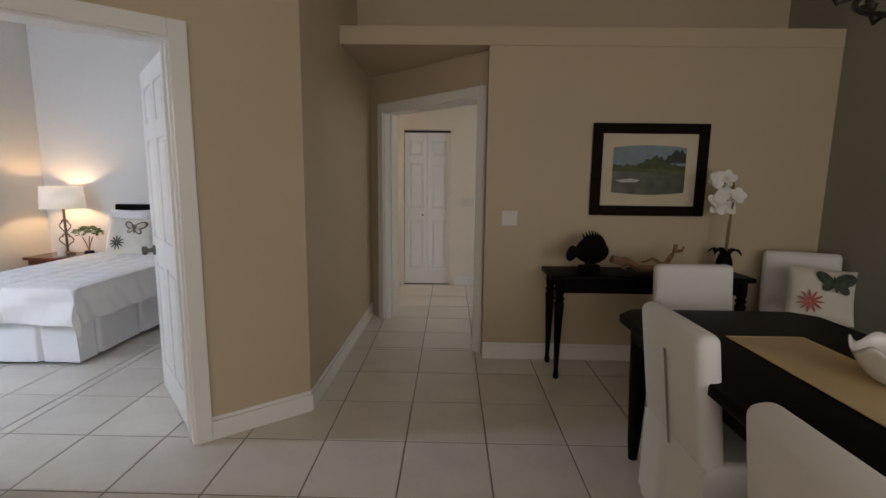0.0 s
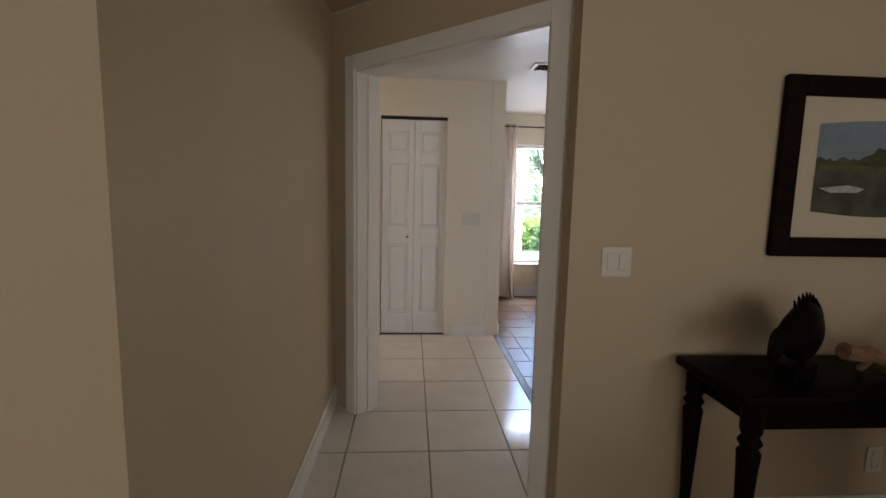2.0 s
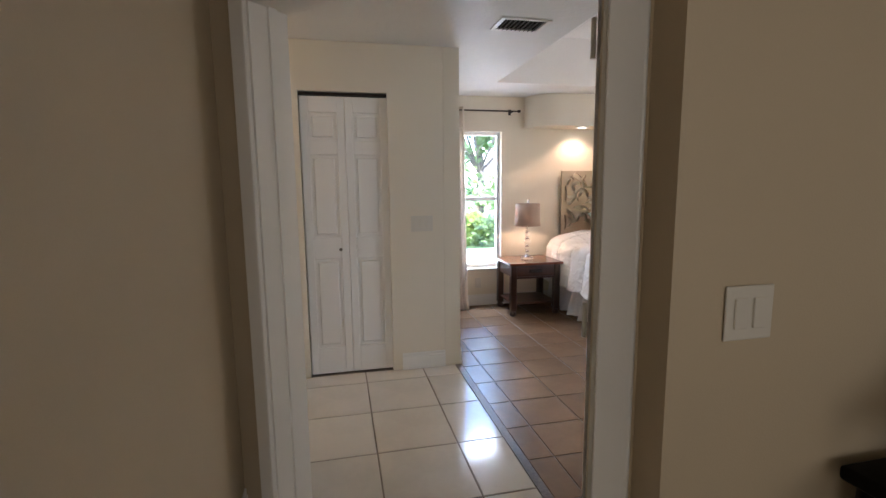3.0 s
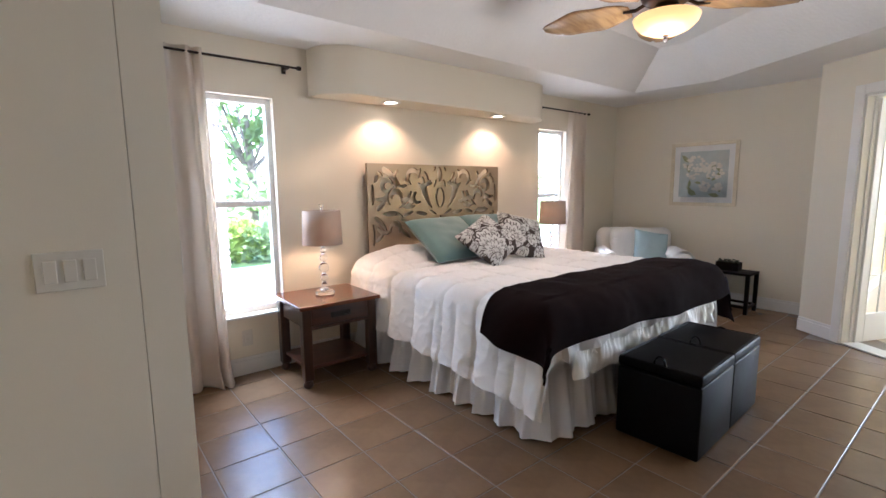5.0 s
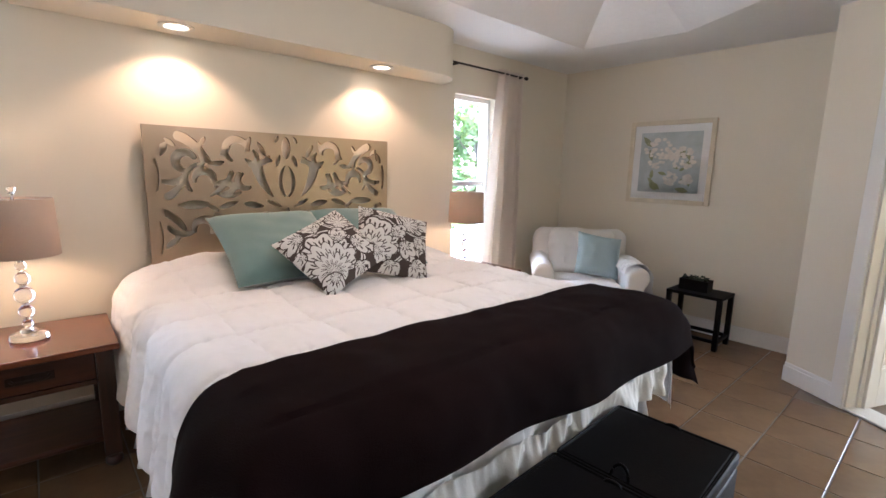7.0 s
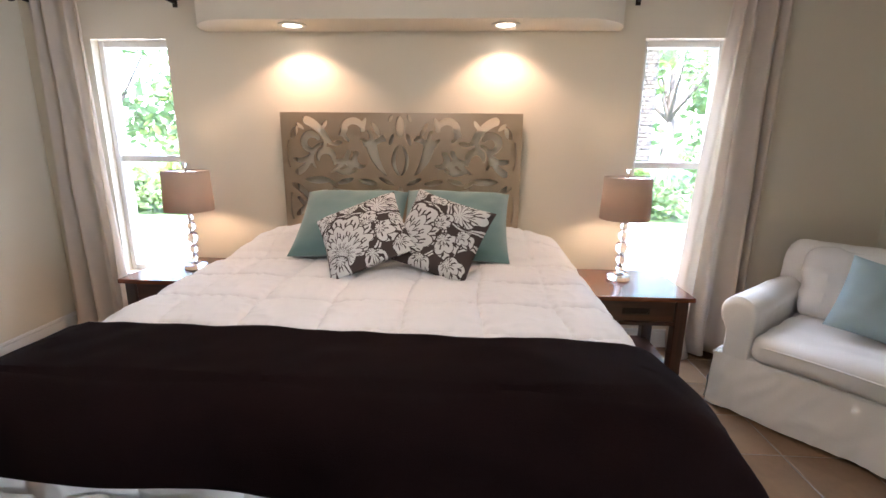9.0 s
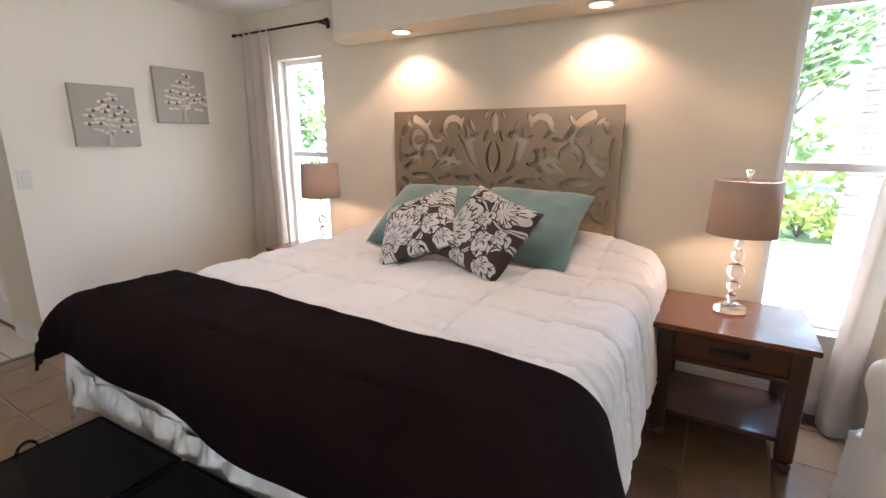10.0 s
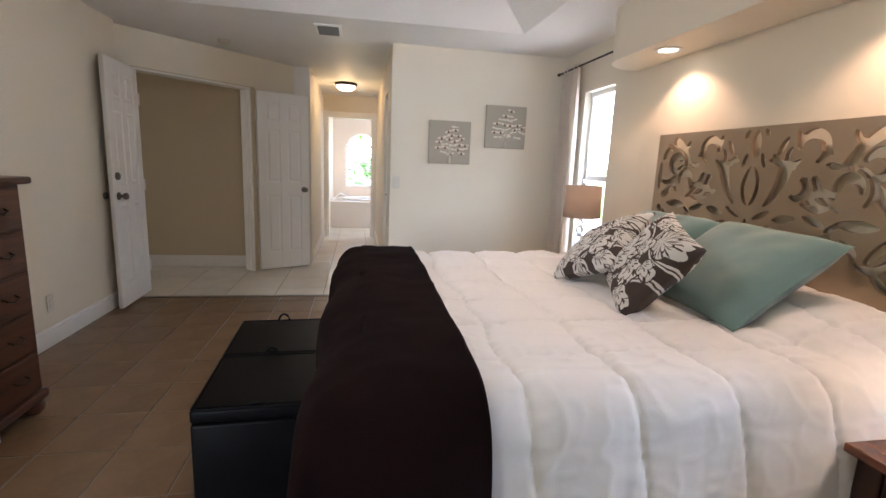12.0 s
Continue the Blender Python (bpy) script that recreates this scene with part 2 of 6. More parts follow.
def wall(name, p, q, material, z0=0.0, z1=2.37, thick=0.14, side=1, holes=(), label="", base=0.13, base_mat=None):
    """A wall whose room face runs from p to q; its body lies on the given side. holes: (start, end, bottom, top)."""
    m = along(p, q, side)
    length = (Vector(q) - Vector(p)).length
    bm = bmesh.new()
    x = 0.0
    for a, b, lo, hi in sorted(holes):
        if a > x:
            box(bm, x, 0, z0, a, thick, z1, m=m)
        if lo > z0:
            box(bm, a, 0, z0, b, thick, lo, m=m)
        if hi < z1:
            box(bm, a, 0, hi, b, thick, z1, m=m)
        x = b
    if x < length:
        box(bm, x, 0, z0, length, thick, z1, m=m)
    bmesh.ops.recalc_face_normals(bm, faces=bm.faces)
    struct(name, bm, material, label)
    if base:
        x = 0.0
        bm = bmesh.new()
        for a, b, lo, hi in [*sorted(h for h in holes if h[2] <= 0.01), (length, length, 0, 0)]:
            if a - x > 0.02:
                s = 0.07 if x > 0 else 0.0
                e = 0.07 if a < length else 0.0
                box(bm, x + s, -0.014, 0.001, a - e, -0.001, base - 0.025, m=m)
                box(bm, x + s, -0.009, base - 0.024, a - e, -0.001, base, 0.003, 1, m=m)
            x = b
        bmesh.ops.recalc_face_normals(bm, faces=bm.faces)
        struct("baseboard", bm, base_mat or WHITE, "white painted wooden baseboard")
    return m


def casing(parent, m, a, b, top, depth, width=0.075, front=True, back=True):
    """Jamb lining and face casings of an opening from a to b along the wall frame m."""
    bm = bmesh.new()
    box(bm, a - 0.001, -0.004, 0, a + 0.018, depth + 0.004, top, m=m)
    box(bm, b - 0.018, -0.004, 0, b + 0.001, depth + 0.004, top, m=m)
    box(bm, a + 0.018, -0.004, top - 0.018, b - 0.018, depth + 0.004, top, m=m)
    box(bm, a + 0.018, depth * 0.45, 0, a + 0.03, depth * 0.45 + 0.035, top - 0.018, m=m)
    box(bm, b - 0.03, depth * 0.45, 0, b - 0.018, depth * 0.45 + 0.035, top - 0.018, m=m)
    bmesh.ops.recalc_face_normals(bm, faces=bm.faces)
    part("door_jamb", bm, WHITE, parent)
    for on, y0, y1 in ((front, -0.02, -0.001), (back, depth + 0.001, depth + 0.02)):
        if on:
            bm = bmesh.new()
            for x0, x1, z0, z1 in ((a - width, a + 0.006, 0, top + width), (b - 0.006, b + width, 0, top + width), (a + 0.0065, b - 0.0065, top - 0.006, top + width)):
                box(bm, x0, y0, z0, x1, y1, z1, 0.005, 2, m=m)
            bmesh.ops.recalc_face_normals(bm, faces=bm.faces)
            part("door_casing", bm, WHITE, parent)


def panel_leaf(w, h=2.02, t=0.036, cols=2):
    """A moulded panel door leaf in x 0..w, y -t/2..t/2: stiles, rails and raised panels."""
    bm = bmesh.new()
    box(bm, 0.0, -t / 2 + 0.009, 0.0, w, t / 2 - 0.009, h)
    s = 0.1 if w > 0.5 else 0.055
    mid = 0.09 if cols == 2 else 0.0
    rails = [(0, 0.2), (0.86, 1.02), (1.6, 1.7), (h - 0.11, h)]
    xs = [(0, s), (w - s, w)] + ([(w / 2 - mid / 2, w / 2 + mid / 2)] if cols == 2 else [])
    for x0, x1 in xs:
        box(bm, x0, -t / 2, 0, x1, t / 2, h, 0.004, 1)
    spans = [(s, w / 2 - mid / 2), (w / 2 + mid / 2, w - s)] if cols == 2 else [(s, w - s)]
    for x0, x1 in spans:
        for z0, z1 in rails:
            box(bm, x0 - 0.003, -t / 2 + 0.0005, z0, x1 + 0.003, t / 2 - 0.0005, z1, 0.004, 1)
        for (_, z0), (z1, _) in zip(rails, rails[1:]):
            box(bm, x0 + 0.022, -t / 2 + 0.002, z0 + 0.022, x1 - 0.022, t / 2 - 0.002, z1 - 0.022, 0.006, 1)
    return bm


def offset(poly, d):
    """The polygon moved inwards by d (corners in clockwise or other order, convex)."""
    n = len(poly)
    area = sum(poly[i][0] * poly[(i + 1) % n][1] - poly[(i + 1) % n][0] * poly[i][1] for i in range(n))
    s = 1 if area > 0 else -1
    lines = []
    for i in range(n):
        p, q = Vector(poly[i]), Vector(poly[(i + 1) % n])
        e = (q - p).normalized()
        nrm = Vector((-e.y, e.x)) * s
        lines.append((p + nrm * d, e))
    out = []
    for i in range(n):
        (p, e), (q, f) = lines[i - 1], lines[i]
        k = ((q.x - p.x) * f.y - (q.y - p.y) * f.x) / (e.x * f.y - e.y * f.x)
        out.append(tuple(p + e * k))
    return out


# ---- structure ----
CEILING = 2.37
R2 = math.sqrt(0.5)
# bedroom walls
W1 = (0.83, 1.33, 0.44, 1.99)
W2 = (4.31, 4.81, 0.44, 1.99)
wall("wall_north", (0.39, 7.30), (5.90, 7.30), CREAM, side=-1, thick=0.2, holes=[(a - 0.39, b - 0.39, lo, hi) for a, b, lo, hi in (W1, W2)], label="cream painted bedroom window wall")
wall("wall_west", (0.39, 5.60), (0.39, 7.30), CREAM, side=-1, thick=0.12, label="cream painted bedroom side wall")
wall("wall_east", (5.90, 7.30), (5.90, 5.02), CREAM, side=-1, label="cream painted bedroom wall with framed print")
wall("wall_return", (5.90, 5.02), (5.335, 5.02), CREAM, side=-1, thick=0.1, base=0)
FD = along((5.32, 5.02), (4.24, 3.27), -1)
FR_A, FR_B = 0.40, 1.80
wall("wall_french", (5.32, 5.02), (4.24, 3.27), CREAM, side=-1, holes=[(FR_A, FR_B, 0, 2.05)], label="cream angled wall with French doors")
wall("wall_south", (4.26, 3.29), (0.33, 3.29), CREAM, side=-1, label="cream painted bedroom south wall")
# the angled wall with the double doors, room face towards the dining room
DP, DQ = (-0.93, 4.18), (0.145, 3.105)
DM = along(DP, DQ, -1)
DA, DB = 0.215, 1.44
wall("wall_double_door", DP, DQ, TAN, side=-1, thick=0.15, holes=[(DA, DB, 0, 2.04)], label="angled wall with double doors", base=0)
wall("wall_double_door_inside", (-1.21, 4.675), (0.34, 3.33 - 0.195), CREAM, side=1, thick=0.004, holes=[(0.705, 1.925, 0, 2.05)], base=0)
# hall to the bath
wall("wall_hall_north", (-3.3, 5.60), (0.268, 5.60), CREAM, side=-1, thick=0.12, holes=[(2.56, 3.165, 0, 2.04)], label="cream hall wall with bifold closet")
wall("wall_hall_south", (-1.24, 4.72), (-3.3, 4.72), CREAM, side=-1, thick=0.12, label="cream hall wall")
wall("wall_hall_end", (-3.3, 4.60), (-3.3, 5.72), CREAM, side=-1, thick=0.12, holes=[(0.17, 0.94, 0, 2.03)], base=0)
wall("wall_closet_north", (-0.95, 6.6), (0.27, 6.6), CREAM, side=-1, base=0)
wall("wall_closet_west", (-0.95, 5.72), (-0.95, 6.74), CREAM, side=-1, base=0)
# dining room
wall("wall_dining_north", (2.68, 3.01), (0.145, 3.01), TAN, side=1, thick=0.13, z1=2.49, label="tan dining room wall")
# the east wall is darker and greyer than the tan walls
wall("wall_dining_east", (2.68, -4.0), (2.68, 3.75), mat("grey_green_wall_tone", (0.30, 0.29, 0.235), 0.6, var=0.04, scale=0.8, fine=220, bump=0.25, dist=0.0015), side=1, z1=3.3, label="grey green dining room wall", base=0)
wall("wall_passage", (-0.955, 2.11), (-0.93, 4.19), TAN, side=-1, thick=0.12, z1=3.3, label="tan passage wall")
GP, GQ = (-0.955, 2.11), (-2.55, 0.863)
GM = along(GP, GQ, 1)
wall("wall_guest_door", GP, GQ, TAN, side=1, thick=0.13, z1=3.3, holes=[(0.625, 1.435, 0, 2.05)], label="angled tan wall with bedroom door")
wall("wall_dining_west", (-2.55, 0.863), (-2.55, -4.0), TAN, side=1, z1=3.3, base=0)
wall("wall_dining_south", (-2.55, -4.0), (2.68, -4.0), TAN, side=1, z1=3.3, base=0)
wall("wall_dining_upper", (-1.0, 3.62), (2.68, 3.62), TAN, side=-1, z0=2.49, z1=3.3, base=0)
struct("plant_shelf", prism(bmesh.new(), [(-0.97, 3.012), (2.675, 3.012), (2.675, 3.616), (-0.97, 3.616)], 2.372, 2.492), TAN, "tan plaster plant shelf above the passage")
struct("trim", prism(bmesh.new(), [(-0.97, 3.0), (2.675, 3.0), (2.675, 3.009), (-0.97, 3.009)], 2.372, 2.50), TAN)
# guest bedroom
wall("wall_guest_north", (-4.65, 4.585), (-1.08, 4.585), COOL, side=-1, z1=3.5, label="pale grey guest bedroom wall")
wall("wall_guest_west", (-4.65, 0.4), (-4.65, 4.585), COOL, side=-1, z1=3.5, label="pale grey guest bedroom wall")
wall("wall_guest_east", (-1.085, 4.585), (-1.085, 2.2), COOL, side=-1, thick=0.008, z1=3.5, base=0)
wall("wall_guest_south", (-2.7, 0.6), (-4.65, 0.6), COOL, side=-1, z1=3.5, base=0)
# bath
wall("wall_bath_west", (-5.6, 3.6), (-5.6, 6.9), mat("warm_bath_paint", (0.78, 0.66, 0.56), 0.55, var=0.03, bump=0.1), side=-1, holes=[(1.42, 2.12, 0.75, 1.93)], label="warm bath wall with arched window", base=0)
wall("wall_bath_east", (-3.42, 6.9), (-3.42, 5.722), CREAM, side=-1, thick=0.1, base=0)
wall("wall_bath_north", (-5.6, 6.9), (-3.42, 6.9), CREAM, side=-1, base=0)
wall("wall_bath_south", (-3.42, 4.74), (-5.6, 4.74), CREAM, side=1, thick=0.02, base=0)
# sunroom behind the French doors
wall("wall_sunroom_north", (5.47, 4.90), (9.0, 4.90), YELLOW, side=-1, thick=0.1, z1=2.6, label="yellow sunroom wall")
wall("wall_sunroom_east", (9.0, 4.9), (9.0, 0.5), YELLOW, side=-1, z1=2.6, holes=[(1.7, 3.6, 0.35, 2.2)], label="yellow sunroom wall with wide window")
wall("wall_sunroom_south", (9.0, 0.5), (4.0, 0.5), YELLOW, side=-1, z1=2.6, base=0)
wall("wall_sunroom_west", (4.0, 0.5), (4.0, 3.1), YELLOW, side=-1, z1=2.6, base=0)

# ceilings
TRAY = [(1.03, 6.62), (5.15, 6.65), (5.23, 5.86), (4.02, 3.9), (1.0, 3.9)]
TRAY_IN = offset(TRAY, 0.46)
bm = bmesh.new()
room = [(-3.45, 5.75), (-1.1, 5.75), (-1.1, 6.8), (0.3, 6.8), (0.3, 7.4), (6.0, 7.4), (6.0, 5.1), (4.3, 3.2), (0.3, 3.0), (-1.1, 4.3), (-1.3, 4.65), (-3.45, 4.65)]
outer = [bm.verts.new((x, y, CEILING)) for x, y in room]
inner = [bm.verts.new((x, y, CEILING)) for x, y in TRAY]
top = [bm.verts.new((x, y, CEILING + 0.3)) for x, y in TRAY_IN]
edges = [bm.edges.new((v[i], v[(i + 1) % len(v)])) for v in (outer, inner) for i in range(len(v))]
bmesh.ops.triangle_fill(bm, use_beauty=True, use_dissolve=False, edges=edges)
for i in range(len(TRAY)):
    j = (i + 1) % len(TRAY)
    bm.faces.new((inner[i], inner[j], top[j], top[i]))
bm.faces.new(top)
bmesh.ops.recalc_face_normals(bm, faces=bm.faces)
struct("ceiling_bedroom", bm, CEIL, "white textured tray ceiling")
struct("ceiling_dining", prism(bmesh.new(), [(-2.7, -4.1), (2.8, -4.1), (2.8, 3.75), (-2.7, 3.75)], 3.3, 3.4), CEIL, "white textured ceiling")
struct("ceiling_alcove", prism(bmesh.new(), [(-0.97, 3.617), (0.14, 3.617), (-0.97, 4.6)], 2.374, 2.42), TAN)
struct("ceiling_guest", prism(bmesh.new(), [(-4.8, 0.4), (-1.0, 0.4), (-1.0, 4.7), (-4.8, 4.7)], 3.5, 3.6), CEIL)
struct("ceiling_bath", prism(bmesh.new(), [(-5.8, 4.72), (-3.35, 4.72), (-3.35, 7.0), (-5.8, 7.0)], 2.372, 2.45), CEIL)
struct("ceiling_sunroom", prism(bmesh.new(), [(3.9, 0.3), (9.2, 0.3), (9.2, 5.0), (5.36, 5.0), (4.30, 3.26), (3.9, 3.15)], 2.6, 2.7), CEIL)

# soffit over the bed, with rounded ends
ends = [(1.60, 7.297)] + [(1.60 + 0.30 - 0.30 * math.cos(a), 7.27 - 0.29 * math.sin(a)) for a in [i * math.pi / 16 for i in range(9)]]
ends += [(4.15 - 0.30 + 0.30 * math.cos(a), 7.27 - 0.29 * math.sin(a)) for a in [math.pi / 2 - i * math.pi / 16 for i in range(9)]] + [(4.15, 7.297)]
struct("soffit", prism(bmesh.new(), ends, 2.03, CEILING - 0.002), CREAM, "cream plaster soffit over the bed", smooth=True)

# floors
def slab(name, poly, material, label, z=-0.003):
    return struct(name, prism(bmesh.new(), poly, -0.12, z), material, label)


floor_w = slab("floor_white_tile", [(-5.7, -4.1), (2.8, -4.1), (2.8, 3.2), (0.375, 3.2), (0.375, 7.0), (-5.7, 7.0)], GROUT_W, "ivory ceramic tile floor")
floor_b = slab("floor_tan_tile", [(0.375, 3.2), (4.35, 3.2), (6.05, 5.2), (6.05, 7.45), (0.375, 7.45)], GROUT_B, "tan ceramic tile floor")
slab("floor_sunroom", [(4.36, 3.2), (4.0, 0.4), (9.1, 0.4), (9.1, 5.0), (5.9, 5.0)], mat("sunroom_tile", (0.50, 0.42, 0.34), 0.3, var=0.1, scale=3, fine=30, bump=0.05), "pale sunroom floor", 0.0)
struct("floor_border", bx(0.35, 3.2, -0.002, 0.395, 5.6, 0.002), MOSAIC, "narrow dark mosaic border strip")

# ---- windows and doors ----
def sash_window(name, x0, x1, z0, z1, y, label):
    t = thing(name, pose(x0, y, z0), label, "window", kind="structure")
    w, h = x1 - x0, z1 - z0
    bm = bmesh.new()
    for a in ((0, 0.06, 0, 0.035, 0.12, h), (w - 0.035, 0.06, 0, w, 0.12, h), (0.0355, 0.06, h - 0.04, w - 0.0355, 0.12, h), (0.0355, 0.06, 0, w - 0.0355, 0.12, 0.045)):
        box(bm, *a, 0.004, 1)
    part("window_frame", bm, WHITE, t)
    part("meeting_rail", bx(0.036, 0.07, h * 0.515 - 0.022, w - 0.036, 0.115, h * 0.515 + 0.022, 0.004, 1), WHITE, t)
    part("window_sill", bx(-0.02, -0.025, -0.022, w + 0.02, 0.058, -0.001, 0.006), mat("marble_sill", (0.76, 0.75, 0.72), 0.25, var=0.05), t)
    for a, b in ((0.045, h * 0.515 - 0.022), (h * 0.515 + 0.022, h - 0.04)):
        p = part("pane", bx(0.0365, 0.092, a, w - 0.0365, 0.096, b), GLASS, t)
        p.visible_shadow = False
    return t


sash_window("window_1", W1[0], W1[1], W1[2], W1[3], 7.30, "white single-hung window beside oatmeal curtains")
sash_window("window_2", W2[0], W2[1], W2[2], W2[3], 7.30, "white single-hung window beside oatmeal curtains")


def knob(parent, x, z, y, s, lever=False, deadbolt=False):
    """Round rose and knob on one face of a leaf; s is the side it points to."""
    rot = pose(x, y, z, -90 * s, 0, 0)
    part("door_knob", lt([(0, 0), (0.032, 0), (0.032, 0.008), (0.014, 0.014), (0.012, 0.035), (0.026, 0.045), (0.029, 0.058), (0.022, 0.07), (0, 0.073)], 20, rot), NICKEL, parent, "satin nickel knob", True)
    if deadbolt:
        part("deadbolt", lt([(0, 0), (0.031, 0), (0.031, 0.014), (0.02, 0.022), (0, 0.022)], 20, pose(x, y, z + 0.16, -90 * s, 0, 0)), NICKEL, parent, "satin nickel deadbolt", True)


def hinged(name, hinge, free, h, label, knob_side, deadbolt=False, cols=2, w=None):
    p, q = Vector(hinge), Vector(free)
    a = math.degrees(math.atan2(q.y - p.y, q.x - p.x))
    t = thing(name, pose(p.x, p.y, 0.012, 0, 0, a), label, "door", kind="structure")
    w = w or (q - p).length
    leaf = part("door_leaf", panel_leaf(w, h, cols=cols), WHITE, t)
    for s in knob_side:
        knob(leaf, w - 0.065, 0.93, 0.018 * s, s, deadbolt=deadbolt)
    for z in (0.25, 1.0, 1.75):
        part("hinge", lt([(0, z - 0.05), (0.007, z - 0.05), (0.007, z + 0.05), (0, z + 0.05)], 10, pose(-0.006, 0.02, 0)), WHITE, leaf)
    return t


def opening(name, m, a, b, top, depth, label, front=True, back=True):
    t = thing(name, Matrix(), label, "door frame", kind="structure")
    casing(t, m, a, b, top, depth, front=front, back=back)
    return t


opening("door_frame_double", DM, DA, DB, 2.04, 0.155, "white painted casing of the bedroom double doors", True, False)
hinged("door_1", (0.075 + 0.10, 3.255 + 0.10), (0.76, 3.375), 2.01, "open white six-panel bedroom door with knob and deadbolt", (1, -1), True, w=0.585)
hinged("door_2", (-0.70, 4.19), (-0.955, 4.70), 2.01, "open white six-panel bedroom door with dark knob", (1, -1), w=0.585)
opening("door_frame_guest", GM, 0.625, 1.435, 2.05, 0.13, "white painted casing of the guest bedroom door")
hinged("door_3", (-1.515, 1.815), (-2.10, 2.49), 2.01, "open white six-panel guest bedroom door", (1, -1), w=0.77)
opening("door_frame_bath", along((-3.3, 4.60), (-3.3, 5.72), -1), 0.17, 0.94, 2.03, 0.12, "white painted bath door casing")
# bifold closet door, set back a little in its opening
t = thing("bifold_door", pose(-0.735, 5.645, 0.012), "closed white panelled bifold closet door with small knob", "door", kind="structure")
for k in range(2):
    leaf = part("door_leaf", panel_leaf(0.2985, 2.0, 0.03, cols=1), WHITE, t)
    leaf.location = (k * 0.3005 + 0.003, 0, 0)
    if k == 0:
        part("door_knob", lt([(0, 0), (0.007, 0), (0.006, 0.012), (0.012, 0.018), (0, 0.025)], 14, pose(0.24, -0.016, 0.93, 90, 0, 0)), NICKEL, leaf, "small metal knob", True)
part("track", bx(-0.003, -0.02, 2.003, 0.6, 0.02, 2.025), BRONZE, t, "dark metal track")

# French doors: frame and one open glazed leaf
opening("door_frame_french", FD, FR_A, FR_B, 2.05, 0.14, "white painted casing of the French doors")
struct("threshold", box(bmesh.new(), FR_A, -0.01, 0.0, FR_B, 0.15, 0.014, 0.004, 1, m=FD), mat("pale_threshold", (0.6, 0.58, 0.54), 0.4), "pale metal threshold")
hp = FD @ Vector((FR_A + 0.03, 0.092, 0))
fa = math.degrees(math.atan2(4.30 - hp.y, 5.87 - hp.x))
t = thing("french_door", pose(hp.x, hp.y, 0.015, 0, 0, fa), "open white French door leaf with divided glass", "door", kind="structure")
fw, fh = 0.70, 2.0
bm = bmesh.new()
for a in ((0, -0.018, 0, 0.09, 0.018, fh), (fw - 0.13, -0.018, 0, fw, 0.018, fh), (0.0905, -0.018, 0, fw - 0.1305, 0.018, 0.24), (0.0905, -0.018, fh - 0.13, fw - 0.1305, 0.018, fh)):
    box(bm, *a, 0.003, 1)
leaf = part("door_leaf", bm, WHITE, t)
for i in range(1, 5):
    z = 0.24 + i * (fh - 0.37) / 5
    part("glazing_bar", bx(0.091, -0.007, z - 0.0045, fw - 0.131, 0.007, z + 0.0045), WHITE, leaf)
for i in range(1, 3):
    x = 0.09 + i * (fw - 0.22) / 3
    part("glazing_bar", bx(x - 0.0045, -0.0065, 0.241, x + 0.0045, 0.0065, fh - 0.131), WHITE, leaf)
p = part("pane", bx(0.0915, -0.002, 0.241, fw - 0.1315, 0.002, fh - 0.131), GLASS, leaf)
p.visible_shadow = False
bead = bmesh.new()
for y0, y1 in ((-0.021, -0.0185), (0.0185, 0.021)):
    for a in ((0.078, 0.228, 0.0895, fh - 0.118), (fw - 0.1295, 0.228, fw - 0.118, fh - 0.118), (0.09, 0.228, fw - 0.13, 0.2395), (0.09, fh - 0.1295, fw - 0.13, fh - 0.118)):
        box(bead, a[0], y0, a[1], a[2], y1, a[3])
part("glass_bead", bead, WHITE, leaf)
knob(leaf, fw - 0.055, 0.95, 0.018, 1)
knob(leaf, fw - 0.055, 0.95, -0.018, -1)


def wall_plate(name, m, gangs, label):
    """Switch plate in x, z with its back at y 0, face towards -y."""
    w = 0.046 * gangs + 0.026
    t = thing(name, m, label, "switch")
    part("plate", bx(-w / 2, -0.006, -0.058, w / 2, -0.0005, 0.058, 0.003), PLASTIC, t)
    for k in range(gangs):
        x = (k - (gangs - 1) / 2) * 0.046
        part("rocker", bx(x - 0.016, -0.010, -0.033, x + 0.016, -0.0062, 0.033, 0.002, 1), PLASTIC, t)


wall_plate("light_switch", pose(0.33, 3.009, 1.12), 2, "white double rocker light switch on the tan wall")
wall_plate("light_switch", pose(0.10, 5.598, 1.115), 3, "white triple rocker light switch on the cream wall")
wall_plate("light_switch", pose(0.392, 5.66, 1.12, 0, 0, 90), 1, "white rocker light switch on the cream wall end")
for m in (pose(1.51, 3.009, 0.29), pose(1.05, 7.298, 0.27), pose(1.49, 3.292, 0.285, 0, 0, 180)):
    t = thing("wall_outlet", m, "white duplex power outlet plate on the wall", "outlet")
    part("plate", bx(-0.036, -0.006, -0.058, 0.036, -0.0005, 0.058, 0.003), PLASTIC, t)
    for z in (-0.02, 0.02):
        part("socket", bx(-0.016, -0.009, z - 0.014, 0.016, -0.0062, z + 0.014, 0.004), PLASTIC, t)


# ---- bed ----
BX, BY0, BY1, BTOP = 2.875, 5.26, 7.24, 0.73   # middle, foot, head, top
HALF = 0.955


